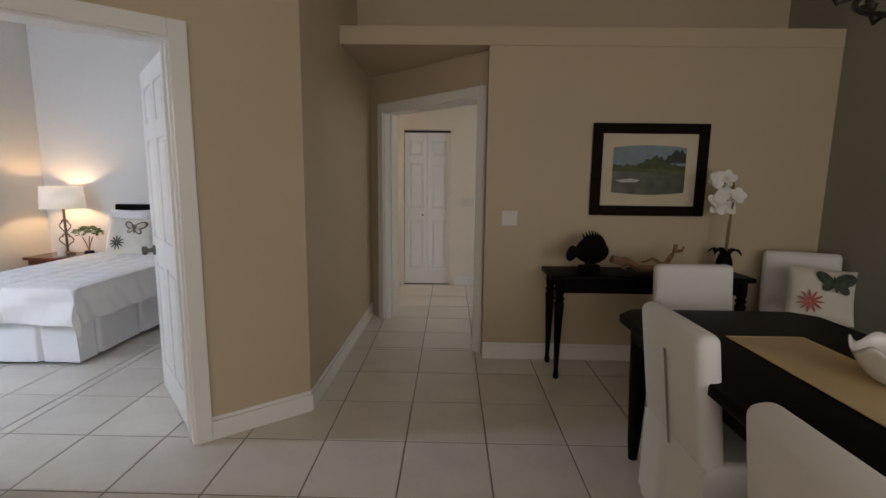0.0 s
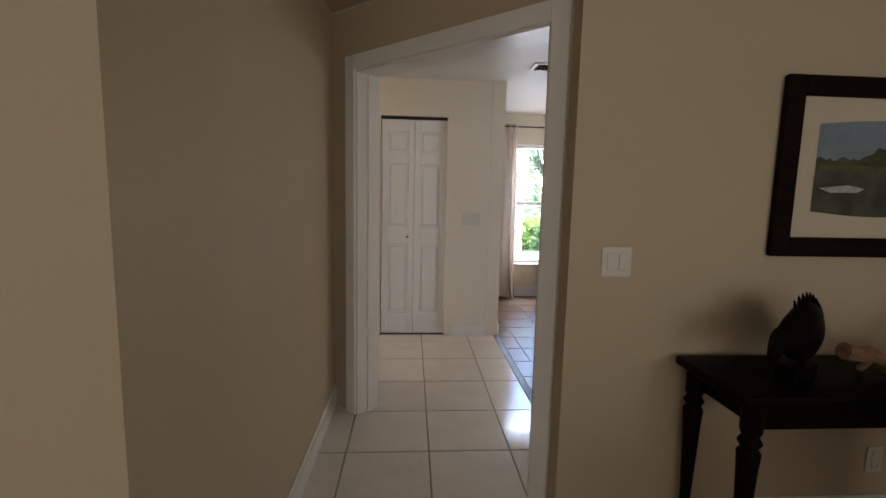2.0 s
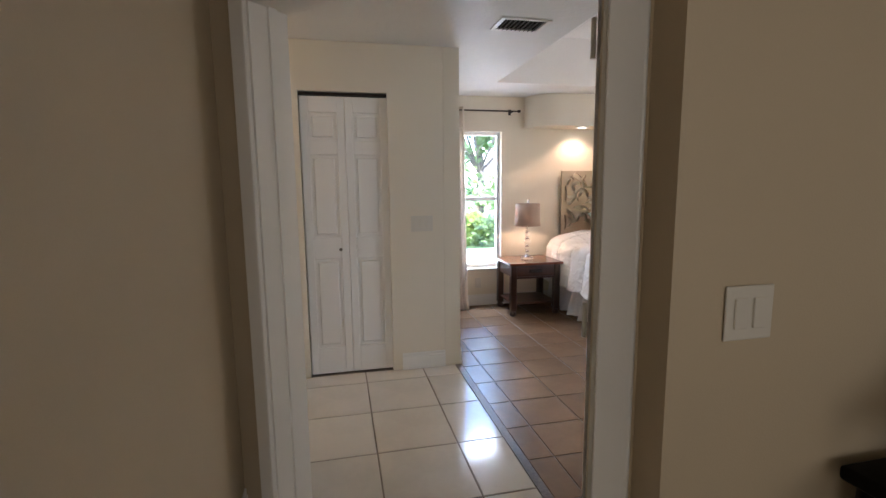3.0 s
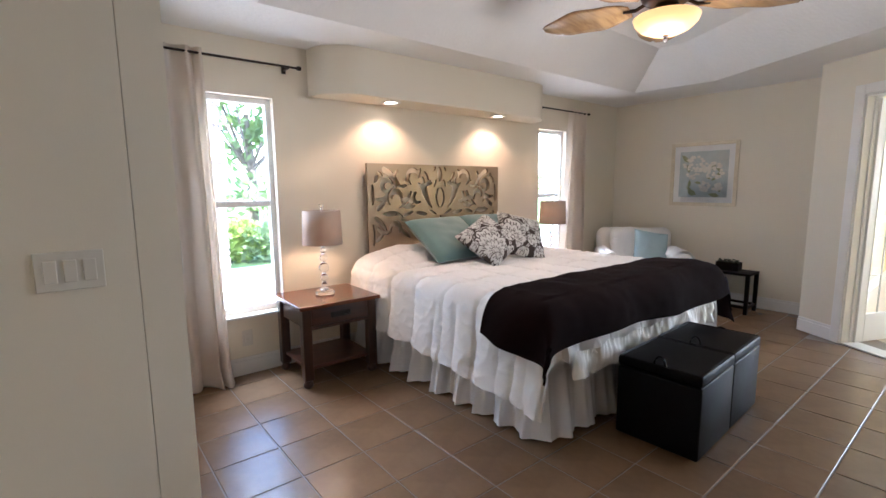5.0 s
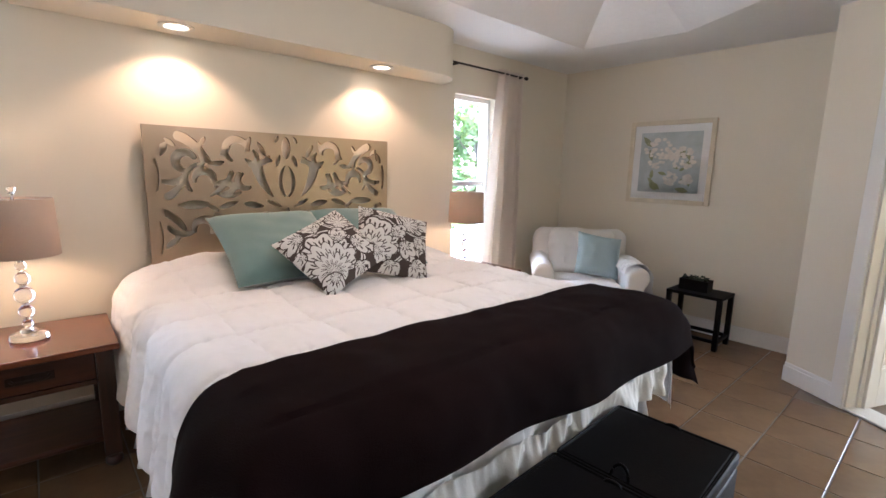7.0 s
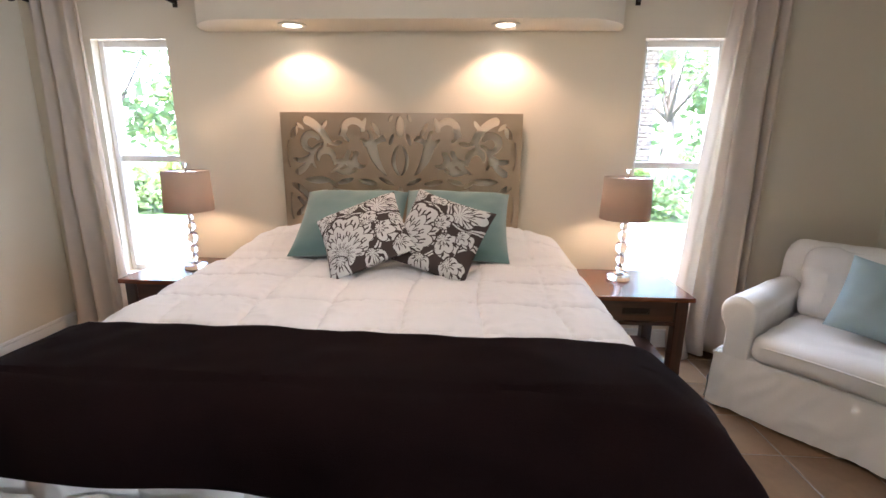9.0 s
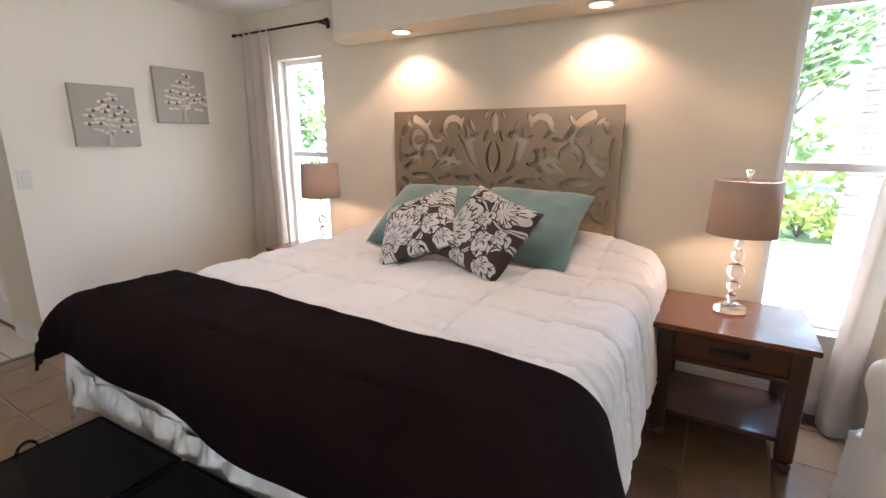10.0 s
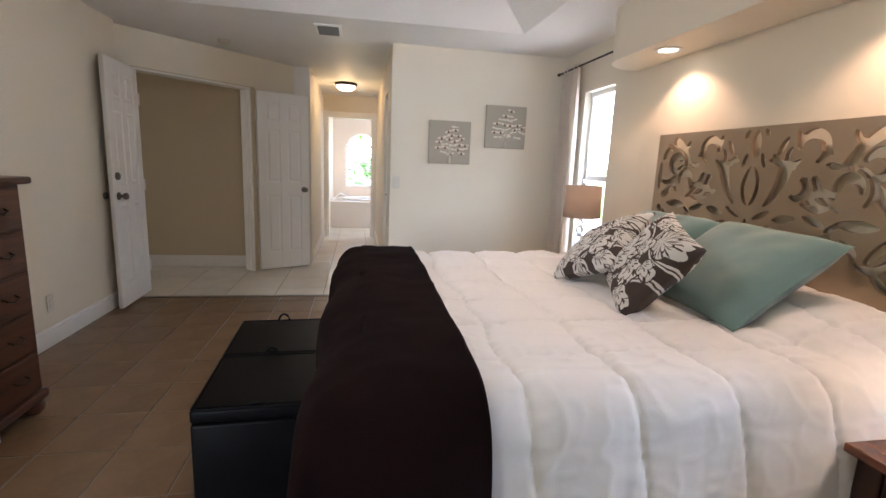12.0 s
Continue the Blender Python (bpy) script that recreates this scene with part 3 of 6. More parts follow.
def drape(a, b, lift, head=True):
    """Cloth coordinates (a across from the middle, b from the head towards the foot) to a place on the bed."""
    r = 0.10 + lift
    def over(d):
        if d <= 0:
            return d, 0.0
        if d < r * math.pi / 2:
            return r * math.sin(d / r), r - r * math.cos(d / r)
        return r, r + d - r * math.pi / 2
    sx = 1 if a >= 0 else -1
    ox, dx = over(abs(a) - (HALF - 0.07))
    oy, dy = over(b - (BY1 - BY0 - 0.07))
    drop = (dx ** 3 + dy ** 3) ** (1 / 3)
    flare = 0.16 * max(0.0, min(dx, 0.5) - 0.10)
    flare_y = 0.09 * max(0.0, min(dy, 0.5) - 0.10)
    return Vector((BX + sx * (HALF - 0.07 + ox + flare), BY1 - (BY1 - BY0 - 0.07 + oy + flare_y), BTOP + lift - drop))


def puff(a, b):
    """Quilted loft of the comforter: squares on top, channels down the sides, puckers along the stitching."""
    wa, wb = a + 0.012 * math.sin(b * 7), b + 0.014 * math.sin(a * 6) + 0.006 * math.sin(a * 17)
    pitch = 0.30
    sa, sb = abs(math.sin(math.pi * (wa + 0.15) / pitch)), abs(math.sin(math.pi * wb / pitch))
    side = min(1.0, max(0.0, (abs(a) - (HALF - 0.32)) / 0.22))
    near_a, near_b = sa * pitch / math.pi, sb * pitch / math.pi
    q = (sa * sb) ** 0.28 * (1 - side) + ((0.95 if a < 0 else 0.35) * sb ** 0.45 + (0.0 if a < 0 else 0.45)) * side
    groove = math.exp(-(near_a / 0.011) ** 2) * (1 - side) + math.exp(-(near_b / 0.011) ** 2)
    tuck = math.exp(-(near_b / 0.05) ** 2) * noise.noise((a * 36, b * 5, 6.0)) + (1 - side) * math.exp(-(near_a / 0.05) ** 2) * noise.noise((b * 36, a * 5, 2.0))
    n = noise.noise((a * 3.1, b * 3.1, 1.0)) * 0.010 + noise.noise((a * 9, b * 9, 4.0)) * 0.006 + noise.noise((a * 24, b * 11, 7.0)) * 0.0025
    r = 1 - abs(noise.noise((a * 6, b * 6, 3.3)))
    r2 = 1 - abs(noise.noise((a * 13, b * 10, 8.1)))
    return 0.025 * q - 0.007 * groove + 0.45 * n + 0.005 * r ** 8 + 0.004 * r2 ** 8 + 0.006 * tuck


def pillow_bulge(a, b):
    """Rise over the sleeping pillows under the comforter."""
    s = max(0.0, 1 - ((b - 0.16) / 0.32) ** 2)
    return 0.11 * s ** 0.8 * max(0.0, 1 - (abs(a) / 0.97) ** 6)


bed = thing("bed", pose(0, 0, 0), "king bed with white quilted comforter and ruffled skirt", "bed")
part("box_spring", bx(BX - 0.90, BY0 + 0.06, 0.14, BX + 0.90, BY1, 0.38, 0.02), SKIRT, bed)
part("mattress", bx(BX - 0.90, BY0 + 0.05, 0.383, BX + 0.90, BY1, 0.70, 0.05, 3), COMFORT, bed)
for x in (BX - 0.8, BX + 0.8):
    for y in (BY0 + 0.2, BY1 - 0.2):
        part("leg", bx(x - 0.03, y - 0.03, 0, x + 0.03, y + 0.03, 0.1395), BLACKWOOD, bed)


def comforter(u, v):
    side = HALF - 0.07 + 0.48
    a = (2 * u - 1) * side
    b = v * (BY1 - BY0 - 0.07 + 0.32)
    p = drape(a, b, 0.0)
    k = puff(a, b) + pillow_bulge(a, b)
    edge = abs(a) - (HALF - 0.06)
    if edge > 0:
        w = (abs(math.sin(b * 14.5 + math.sin(b * 4) * 0.8 + (1.5 if a > 0 else 0))) ** 0.6 - 0.5) * min(edge, 0.3) * (0.06 if a < 0 else 0.022)
        turn = min(1.0, (edge + 0.02) / 0.15) * math.pi / 2
        p.x += (1 if a > 0 else -1) * (math.sin(turn) * (k * 0.9 + 0.012) + w)
        p.z += math.cos(turn) * k
        p.z += (0.006 * math.sin(b * 14.5 + 1) - 0.17 * max(0, b / 2 - 0.45)) * min(1, edge * 3)
    elif b > BY1 - BY0 - 0.06:
        e = b - (BY1 - BY0 - 0.06)
        turn = min(1.0, (e + 0.02) / 0.15) * math.pi / 2
        p.z += math.cos(turn) * k
        p.y -= math.sin(turn) * k * 0.7 + math.sin(a * 19 + math.sin(a * 7)) * min(e, 0.3) * 0.06
    else:
        p.z += k
    return p


part("comforter", sheet(bmesh.new(), comforter, 330, 290), COMFORT, bed, "white quilted comforter", True)


def ruffle(u, v):
    """Pleated skirt round three sides, from under the comforter to the floor."""
    left, foot = BY1 - BY0 - 0.1, 2 * 0.90
    s = u * (2 * left + foot)
    z = 0.50 - v * 0.488
    amp = (0.006 + 0.040 * v) * (1 + 0.45 * math.sin(s * 2.3))
    w = math.sin(s * 2 * math.pi / 0.20 + 1.5 * math.sin(s * 3.7) + 0.25 * v * math.sin(s * 9))
    w = (w + 0.28 * math.sin(s * 2 * math.pi / 0.073 + 2 * math.sin(s * 5)) + 0.12 * noise.noise((s * 30, v, 0))) * amp + 0.055 * v
    if s < left:
        return Vector((BX - 0.905 - w, BY1 - s, z))
    if s < left + foot:
        return Vector((BX - 0.905 + (s - left) * 1.81 / foot, BY0 + 0.055 - w, z))
    return Vector((BX + 0.905 + w, BY1 - left + (s - left - foot), z))


def hem(u, v):
    """Gathered satin edge of the comforter along the foot."""
    a = (2 * u - 1) * (HALF - 0.09)
    z = 0.505 - 0.135 * v + 0.010 * math.sin(a * 21)
    return Vector((BX + a, BY0 - 0.070 - (0.006 + 0.016 * v) * (1 + 0.8 * math.sin(a * 33 + 3.0 * math.sin(a * 7 + v))) - 0.012 * noise.noise((a * 12, v * 2, 5)) - 0.005 * noise.noise((a * 40, v * 1.5, 9)), z))


part("hem", sheet(bmesh.new(), hem, 300, 10), SATIN, bed, "gathered cream satin hem", True)
part("bed_skirt", sheet(bmesh.new(), ruffle, 640, 10), SKIRT, bed, "white gathered bed skirt", True)


def throw(u, v):
    """Fleece laid over the foot end; its ends hang down both sides."""
    a0, a1 = -(HALF - 0.07) - 0.28 - 0.09 * v, HALF - 0.07 + 0.42 + 0.14 * v
    a = a0 + u * (a1 - a0)
    tilt = 0.03 * (u - 0.5)
    length = BY1 - BY0 - 0.07
    b0 = length - 0.31 + 0.012 * u + tilt + 0.05 * max(0, 0.3 - u)
    b1 = length + 0.280 + 0.035 * u + 0.02 * math.sin(a * 3)
    b = b0 + v * (b1 - b0)
    p = drape(a, b, 0.030)
    n = noise.noise((a * 4, b * 4, 9.0)) * 0.010 + noise.noise((a * 11, b * 11, 2.0)) * 0.005
    e = abs(a) - (HALF - 0.06)
    if e > 0:
        p.x += (1 if a > 0 else -1) * (0.022 + n + (0.22 * max(0.0, e - 0.05) * v if a > 0 else 0.0) + 0.16 * min(e, 0.4) * (0.5 + 0.5 * math.sin(b * 15)))
    if b > length:
        p.y -= 0.014 + n + 0.015 * math.sin(a * 9)
        p.z += n * 0.5
    elif e <= 0:
        p.z += 0.012 + n
    return p


blanket = link("throw_blanket", sheet(bmesh.new(), throw, 130, 50), BROWN, True)
tagged(blanket, "dark brown fleece throw blanket draped over the bed foot", "blanket")
sol = blanket.modifiers.new("thickness", "SOLIDIFY")
sol.thickness, sol.offset = 0.012, -1


def cushion(name, w, h, t, m, material, label, category="pillow", pinch=0.06):
    bm = bmesh.new()
    n = 26
    for s in (1, -1):
        def f(u, v, s=s):
            a, b = 2 * u - 1, 2 * v - 1
            fat = max(0.0, (1 - a ** 4) * (1 - b ** 4)) ** 0.55
            x = a * (1 - pinch * (1 - b * b) * abs(a))
            z = b * (1 - pinch * (1 - a * a) * abs(b))
            wr = noise.noise((a * 3 + w * 9, b * 3, s * 2.0)) * 0.10 + noise.noise((a * 8, b * 8, s * 3.0 + w)) * 0.03
            return Vector((x * w / 2, s * t / 2 * fat * (1 + wr), z * h / 2))
        sheet(bm, f, n, n)
    bmesh.ops.remove_doubles(bm, verts=bm.verts, dist=0.0005)
    bmesh.ops.recalc_face_normals(bm, faces=bm.faces)
    ob = link(name, bm, material, True)
    ob.matrix_world = m
    return tagged(ob, label, category)


def floral(name, dx, dz):
    """White peonies, fan blossoms and double vines woven on a dark brown ground; dx, dz move the motif on the cloth."""
    m = bpy.data.materials.new(name)
    m.use_nodes = True
    n, l = m.node_tree.nodes, m.node_tree.links
    b = n["Principled BSDF"]
    b.inputs["Roughness"].default_value = 0.9

    def calc(op, a, b2=None, c=None):
        x = n.new("ShaderNodeMath")
        x.operation = op
        for k, v in enumerate((a, b2, c)):
            if v is None:
                continue
            if isinstance(v, (int, float)):
                x.inputs[k].default_value = v
            else:
                l.new(v, x.inputs[k])
        return x.outputs[0]

    tc = n.new("ShaderNodeTexCoord")
    warp = n.new("ShaderNodeTexNoise")
    warp.inputs["Scale"].default_value = 10
    l.new(tc.outputs["Object"], warp.inputs["Vector"])
    mix = n.new("ShaderNodeVectorMath")
    mix.operation = "MULTIPLY_ADD"
    mix.inputs[1].default_value = (0.036, 0, 0.036)
    l.new(warp.outputs["Color"], mix.inputs[0])
    l.new(tc.outputs["Object"], mix.inputs[2])
    sep = n.new("ShaderNodeSeparateXYZ")
    l.new(mix.outputs[0], sep.inputs[0])

    def polar(cx, cz):
        x = calc("SUBTRACT", sep.outputs[0], cx + dx + 0.018)
        z = calc("SUBTRACT", sep.outputs[2], cz + dz + 0.018)
        return calc("SQRT", calc("ADD", calc("MULTIPLY", x, x), calc("MULTIPLY", z, z))), calc("ARCTAN2", z, x)

    def blossom(cx, cz, radius, petals, layers, veins):
        """A round bloom whose scalloped petals open in layers from a base on its rim, turned away from the cloth's middle."""
        r, ang = polar(cx, cz)
        lean = math.atan2(cz, cx) if cx * cx + cz * cz > 0.02 else radians(60)
        r2, ang2 = polar(cx - 0.62 * radius * math.cos(lean), cz - 0.62 * radius * math.sin(lean))
        rim = calc("SUBTRACT", calc("MULTIPLY", r, 1 / radius), calc("MULTIPLY", calc("ABSOLUTE", calc("SINE", calc("MULTIPLY", ang, petals / 2))), 0.15))
        ring = calc("SUBTRACT", calc("MULTIPLY", r2, layers / radius), calc("MULTIPLY", calc("ABSOLUTE", calc("SINE", calc("MULTIPLY", ang2, 0.8 * petals))), 0.5))
        step = calc("FLOOR", ring)
        f = calc("SUBTRACT", ring, step)
        edge = calc("GREATER_THAN", f, 0.10)
        fan = calc("GREATER_THAN", calc("SINE", calc("MULTIPLY_ADD", ang2, veins, calc("MULTIPLY", step, 2.0))), 0.35)
        vein = calc("SUBTRACT", 1.0, calc("MULTIPLY", fan, calc("LESS_THAN", f, 0.48)))
        return calc("MULTIPLY", calc("LESS_THAN", rim, 0.84), calc("MULTIPLY", edge, vein)), calc("LESS_THAN", rim, 0.95)

    def vine(cx, cz, radius, a0, a1):
        r, ang = polar(cx, cz)
        off = calc("ABSOLUTE", calc("SUBTRACT", r, radius))
        band = calc("MULTIPLY", calc("LESS_THAN", off, 0.011), calc("GREATER_THAN", off, 0.0028))
        return calc("MULTIPLY", band, calc("MULTIPLY", calc("GREATER_THAN", ang, radians(a0)), calc("LESS_THAN", ang, radians(a1))))

    white = None
    for v in ((-0.07, -0.055, 0.158, -60, 165), (0.17, 0.165, 0.135, -180, -20), (0.02, 0.26, 0.12, -120, -10), (0.30, -0.16, 0.14, 95, 180)):
        w = vine(*v)
        white = w if white is None else calc("MAXIMUM", white, w)
    for v in ((-0.078, -0.045, 0.142, 9, 2.1, 44), (0.155, 0.135, 0.098, 7, 0.75, 34), (-0.03, 0.165, 0.055, 5, 1.4, 14), (-0.165, 0.16, 0.075, 5, 1.4, 16), (0.055, 0.035, 0.05, 4, 1.2, 12), (0.05, 0.19, 0.045, 4, 1.2, 10),
              (0.12, -0.085, 0.068, 4, 1.3, 12), (0.19, -0.02, 0.045, 4, 1.3, 12), (-0.165, -0.18, 0.06, 5, 1.3, 14), (0.02, -0.215, 0.06, 5, 1.3, 14), (0.185, -0.185, 0.065, 5, 1.4, 16), (-0.20, 0.035, 0.04, 4, 1.2, 10)):
        w, clear = blossom(*v)
        white = calc("MAXIMUM", calc("MULTIPLY", white, calc("SUBTRACT", 1.0, clear)), w)
    mx = n.new("ShaderNodeMix")
    mx.data_type = "RGBA"
    mx.inputs["A"].default_value, mx.inputs["B"].default_value = (0.060, 0.042, 0.036, 1), (0.66, 0.655, 0.63, 1)
    l.new(white, mx.inputs["Factor"])
    l.new(mx.outputs["Result"], b.inputs["Base Color"])
    bp = n.new("ShaderNodeBump")
    bp.inputs["Strength"].default_value, bp.inputs["Distance"].default_value = 0.5, 0.003
    l.new(white, bp.inputs["Height"])
    l.new(bp.outputs[0], b.inputs["Normal"])
    return m


FLORAL, FLORAL_2 = floral("floral_weave", 0.0, 0.0), floral("floral_weave_shifted", -0.045, 0.02)


def lying(c, x, up):
    """A pose with the given middle, width direction and upward direction."""
    x, z = Vector(x).normalized(), Vector(up)
    z = (z - x * z.dot(x)).normalized()
    y = z.cross(x)
    return Matrix(((x.x, y.x, z.x, c[0]), (x.y, y.y, z.y, c[1]), (x.z, y.z, z.z, c[2]), (0, 0, 0, 1)))


cushion("throw_pillow", 0.62, 0.54, 0.17, lying((2.60, 6.84, 0.92), (1, 0.02, 0.01), (0, 0.50, 0.33)), TEAL, "large teal velvet pillow leaning on the headboard")
cushion("throw_pillow", 0.62, 0.54, 0.17, lying((3.195, 6.86, 0.915), (1, -0.03, -0.02), (0.01, 0.46, 0.34)), TEAL, "large teal velvet pillow leaning on the headboard")
cushion("throw_pillow", 0.44, 0.42, 0.14, lying((2.745, 6.512, 0.92), (0.391, 0.083, 0.152), (-0.161, 0.282, 0.21)), FLORAL, "square dark pillow with white floral pattern")
cushion("throw_pillow", 0.44, 0.42, 0.14, lying((3.13, 6.517, 0.92), (0.383, -0.135, -0.10), (0.19, 0.178, 0.288)), FLORAL_2, "square dark pillow with white floral pattern")


# ---- carved headboard panel ----
def carved_panel():
    w, h, cell = 1.54, 1.0, 0.0075
    nx, nz = int(w / cell), int(h / cell)
    X, Z = np.meshgrid(np.linspace(-w / 2, w / 2, nx + 1), np.linspace(0, h, nz + 1), indexing="ij")
    A, D = np.abs(X), Z          # distance from the middle, depth below the top
    field = np.minimum(w / 2 - A, np.minimum(D, h - D)) + 0.02

    def stroke(x0, d0, x1, d1, x2, d2, w0, w1, w2):
        nonlocal field
        best = np.full_like(A, 9.0)
        for t in np.linspace(0, 1, 18):
            px = (1 - t) ** 2 * x0 + 2 * t * (1 - t) * x1 + t * t * x2
            pd = (1 - t) ** 2 * d0 + 2 * t * (1 - t) * d1 + t * t * d2
            r = (1 - t) ** 2 * w0 + 2 * t * (1 - t) * w1 + t * t * w2
            best = np.minimum(best, np.hypot(A - px, D - pd) - r)
        field = np.minimum(field, best)

    def lens(x, d, length, width, turn):
        c, s = math.cos(radians(turn)) * length, math.sin(radians(turn)) * length
        stroke(x - c, d - s, x, d, x + c, d + s, 0.001, width * 1.9, 0.001)

    def hook(x, d, r, a0, a1, wd):
        nonlocal field
        best = np.full_like(A, 9.0)
        for t in np.linspace(0, 1, 24):
            a = radians(a0 + (a1 - a0) * t)
            best = np.minimum(best, np.hypot(A - x - r * math.cos(a), D - d - r * math.sin(a)) - (0.004 + wd * math.sin(math.pi * min(1, 0.15 + 0.8 * t))))
        field = np.minimum(field, best)

    lens(0.0, 0.085, 0.065, 0.028, 90)
    stroke(0.014, 0.20, 0.075, 0.30, 0.012, 0.385, 0.002, 0.016, 0.004)
    stroke(0.185, 0.205, 0.165, 0.31, 0.095, 0.385, 0.032, 0.026, 0.003)
    stroke(0.60, 0.05, 0.53, 0.07, 0.455, 0.185, 0.024, 0.026, 0.012)
    hook(0.575, 0.185, 0.05, -150, 120, 0.017)
    hook(0.485, 0.285, 0.05, 170, 370, 0.016)
    lens(0.685, 0.125, 0.04, 0.018, 60)
    lens(0.722, 0.26, 0.09, 0.014, 90)
    stroke(0.335, 0.245, 0.37, 0.33, 0.455, 0.375, 0.012, 0.016, 0.004)
    lens(0.54, 0.425, 0.085, 0.022, 0)
    stroke(0.67, 0.375, 0.62, 0.35, 0.585, 0.29, 0.018, 0.02, 0.004)
    hook(0.30, 0.115, 0.065, -170, 60, 0.015)
    lens(0.235, 0.075, 0.045, 0.012, 70)
    lens(0.155, 0.10, 0.045, 0.013, -60)
    lens(0.365, 0.12, 0.035, 0.012, 40)
    lens(0.13, 0.165, 0.035, 0.012, 50)
    lens(0.055, 0.165, 0.035, 0.010, 70)
    lens(0.215, 0.19, 0.05, 0.012, -35)
    hook(0.255, 0.29, 0.045, -60, 120, 0.012)
    lens(0.41, 0.19, 0.035, 0.012, 10)
    stroke(0.29, 0.36, 0.36, 0.40, 0.42, 0.36, 0.004, 0.014, 0.006)
    lens(0.215, 0.435, 0.06, 0.017, -10)
    lens(0.36, 0.43, 0.055, 0.014, 18)
    lens(0.09, 0.43, 0.05, 0.011, -25)
    stroke(0.70, 0.46, 0.64, 0.49, 0.60, 0.56, 0.014, 0.022, 0.008)
    stroke(0.44, 0.48, 0.38, 0.51, 0.31, 0.50, 0.004, 0.016, 0.004)
    hook(0.50, 0.56, 0.05, 150, 380, 0.016)
    lens(0.722, 0.60, 0.09, 0.014, 90)
    lens(0.66, 0.63, 0.05, 0.016, 40)
    lens(0.40, 0.60, 0.07, 0.018, -40)
    lens(0.25, 0.57, 0.06, 0.018, 35)
    lens(0.10, 0.55, 0.07, 0.018, -55)
    lens(0.0, 0.52, 0.06, 0.018, 90)
    hook(0.40, 0.265, 0.105, 95, 190, 0.011)
    hook(0.655, 0.20, 0.10, 70, 165, 0.010)
    hook(0.485, 0.285, 0.092, -70, 40, 0.006)
    hook(0.575, 0.185, 0.088, 150, 250, 0.006)
    hook(0.235, 0.15, 0.05, 100, 230, 0.008)
    hook(0.385, 0.36, 0.06, -150, -40, 0.008)
    hook(0.115, 0.255, 0.09, -100, -30, 0.007)
    lens(0.445, 0.445, 0.035, 0.010, -35)
    lens(0.645, 0.085, 0.03, 0.010, -40)
    lens(0.06, 0.035, 0.02, 0.008, 60)
    lens(0.485, 0.075, 0.03, 0.010, 60)
    lens(0.33, 0.315, 0.03, 0.010, -50)
    hook(0.60, 0.50, 0.09, 30, 120, 0.010)
    lens(0.17, 0.50, 0.05, 0.012, 20)
    field = field - 0.0035
    verts, faces = [], []
    T = 0.022

    def vert(x, d, y):
        verts.append((x, y, -d))
        return len(verts) - 1

    def cut(p, q, fp, fq):
        t = fp / (fp - fq)
        return (p[0] + (q[0] - p[0]) * t, p[1] + (q[1] - p[1]) * t)

    for i in range(nx):
        for j in range(nz):
            c = [(X[i + a, j + b], Z[i + a, j + b]) for a, b in ((0, 0), (1, 0), (1, 1), (0, 1))]
            f = [field[i + a, j + b] for a, b in ((0, 0), (1, 0), (1, 1), (0, 1))]
            if max(f) <= 0:
                continue
            poly, rim = [], []
            for k in range(4):
                p, q, fp, fq = c[k], c[(k + 1) % 4], f[k], f[(k + 1) % 4]
                if fp > 0:
                    poly.append(p)
                if (fp > 0) != (fq > 0):
                    poly.append(cut(p, q, fp, fq))
                    rim.append(poly[-1])
            if len(poly) < 3:
                continue
            faces.append([vert(x, d, 0) for x, d in poly])
            faces.append([vert(x, d, T) for x, d in poly[::-1]])
            if len(rim) == 2:
                a, b = rim
                faces.append([vert(*a, 0), vert(*b, 0), vert(*b, T), vert(*a, T)])
    for x0, d0, x1, d1 in ((-w / 2, 0, w / 2, 0), (w / 2, 0, w / 2, h), (w / 2, h, -w / 2, h), (-w / 2, h, -w / 2, 0)):
        faces.append([vert(x0, d0, 0), vert(x1, d1, 0), vert(x1, d1, T), vert(x0, d0, T)])
    me = bpy.data.meshes.new("carved_panel")
    me.from_pydata(verts, [], faces)
    me.materials.append(CHAMPAGNE)
    return me


t = thing("headboard", pose(2.825, 7.245, 0), "champagne painted headboard carved through with scrolling leaves", "headboard")
ob = new("carved_panel", carved_panel())
ob.parent, ob.location = t, (0, 0, 1.548)
for x in (-0.72, 0.72):
    part("post", bx(x - 0.03, 0.0225, 0, x + 0.03, 0.052, 1.5), CHAMPAGNE, t)


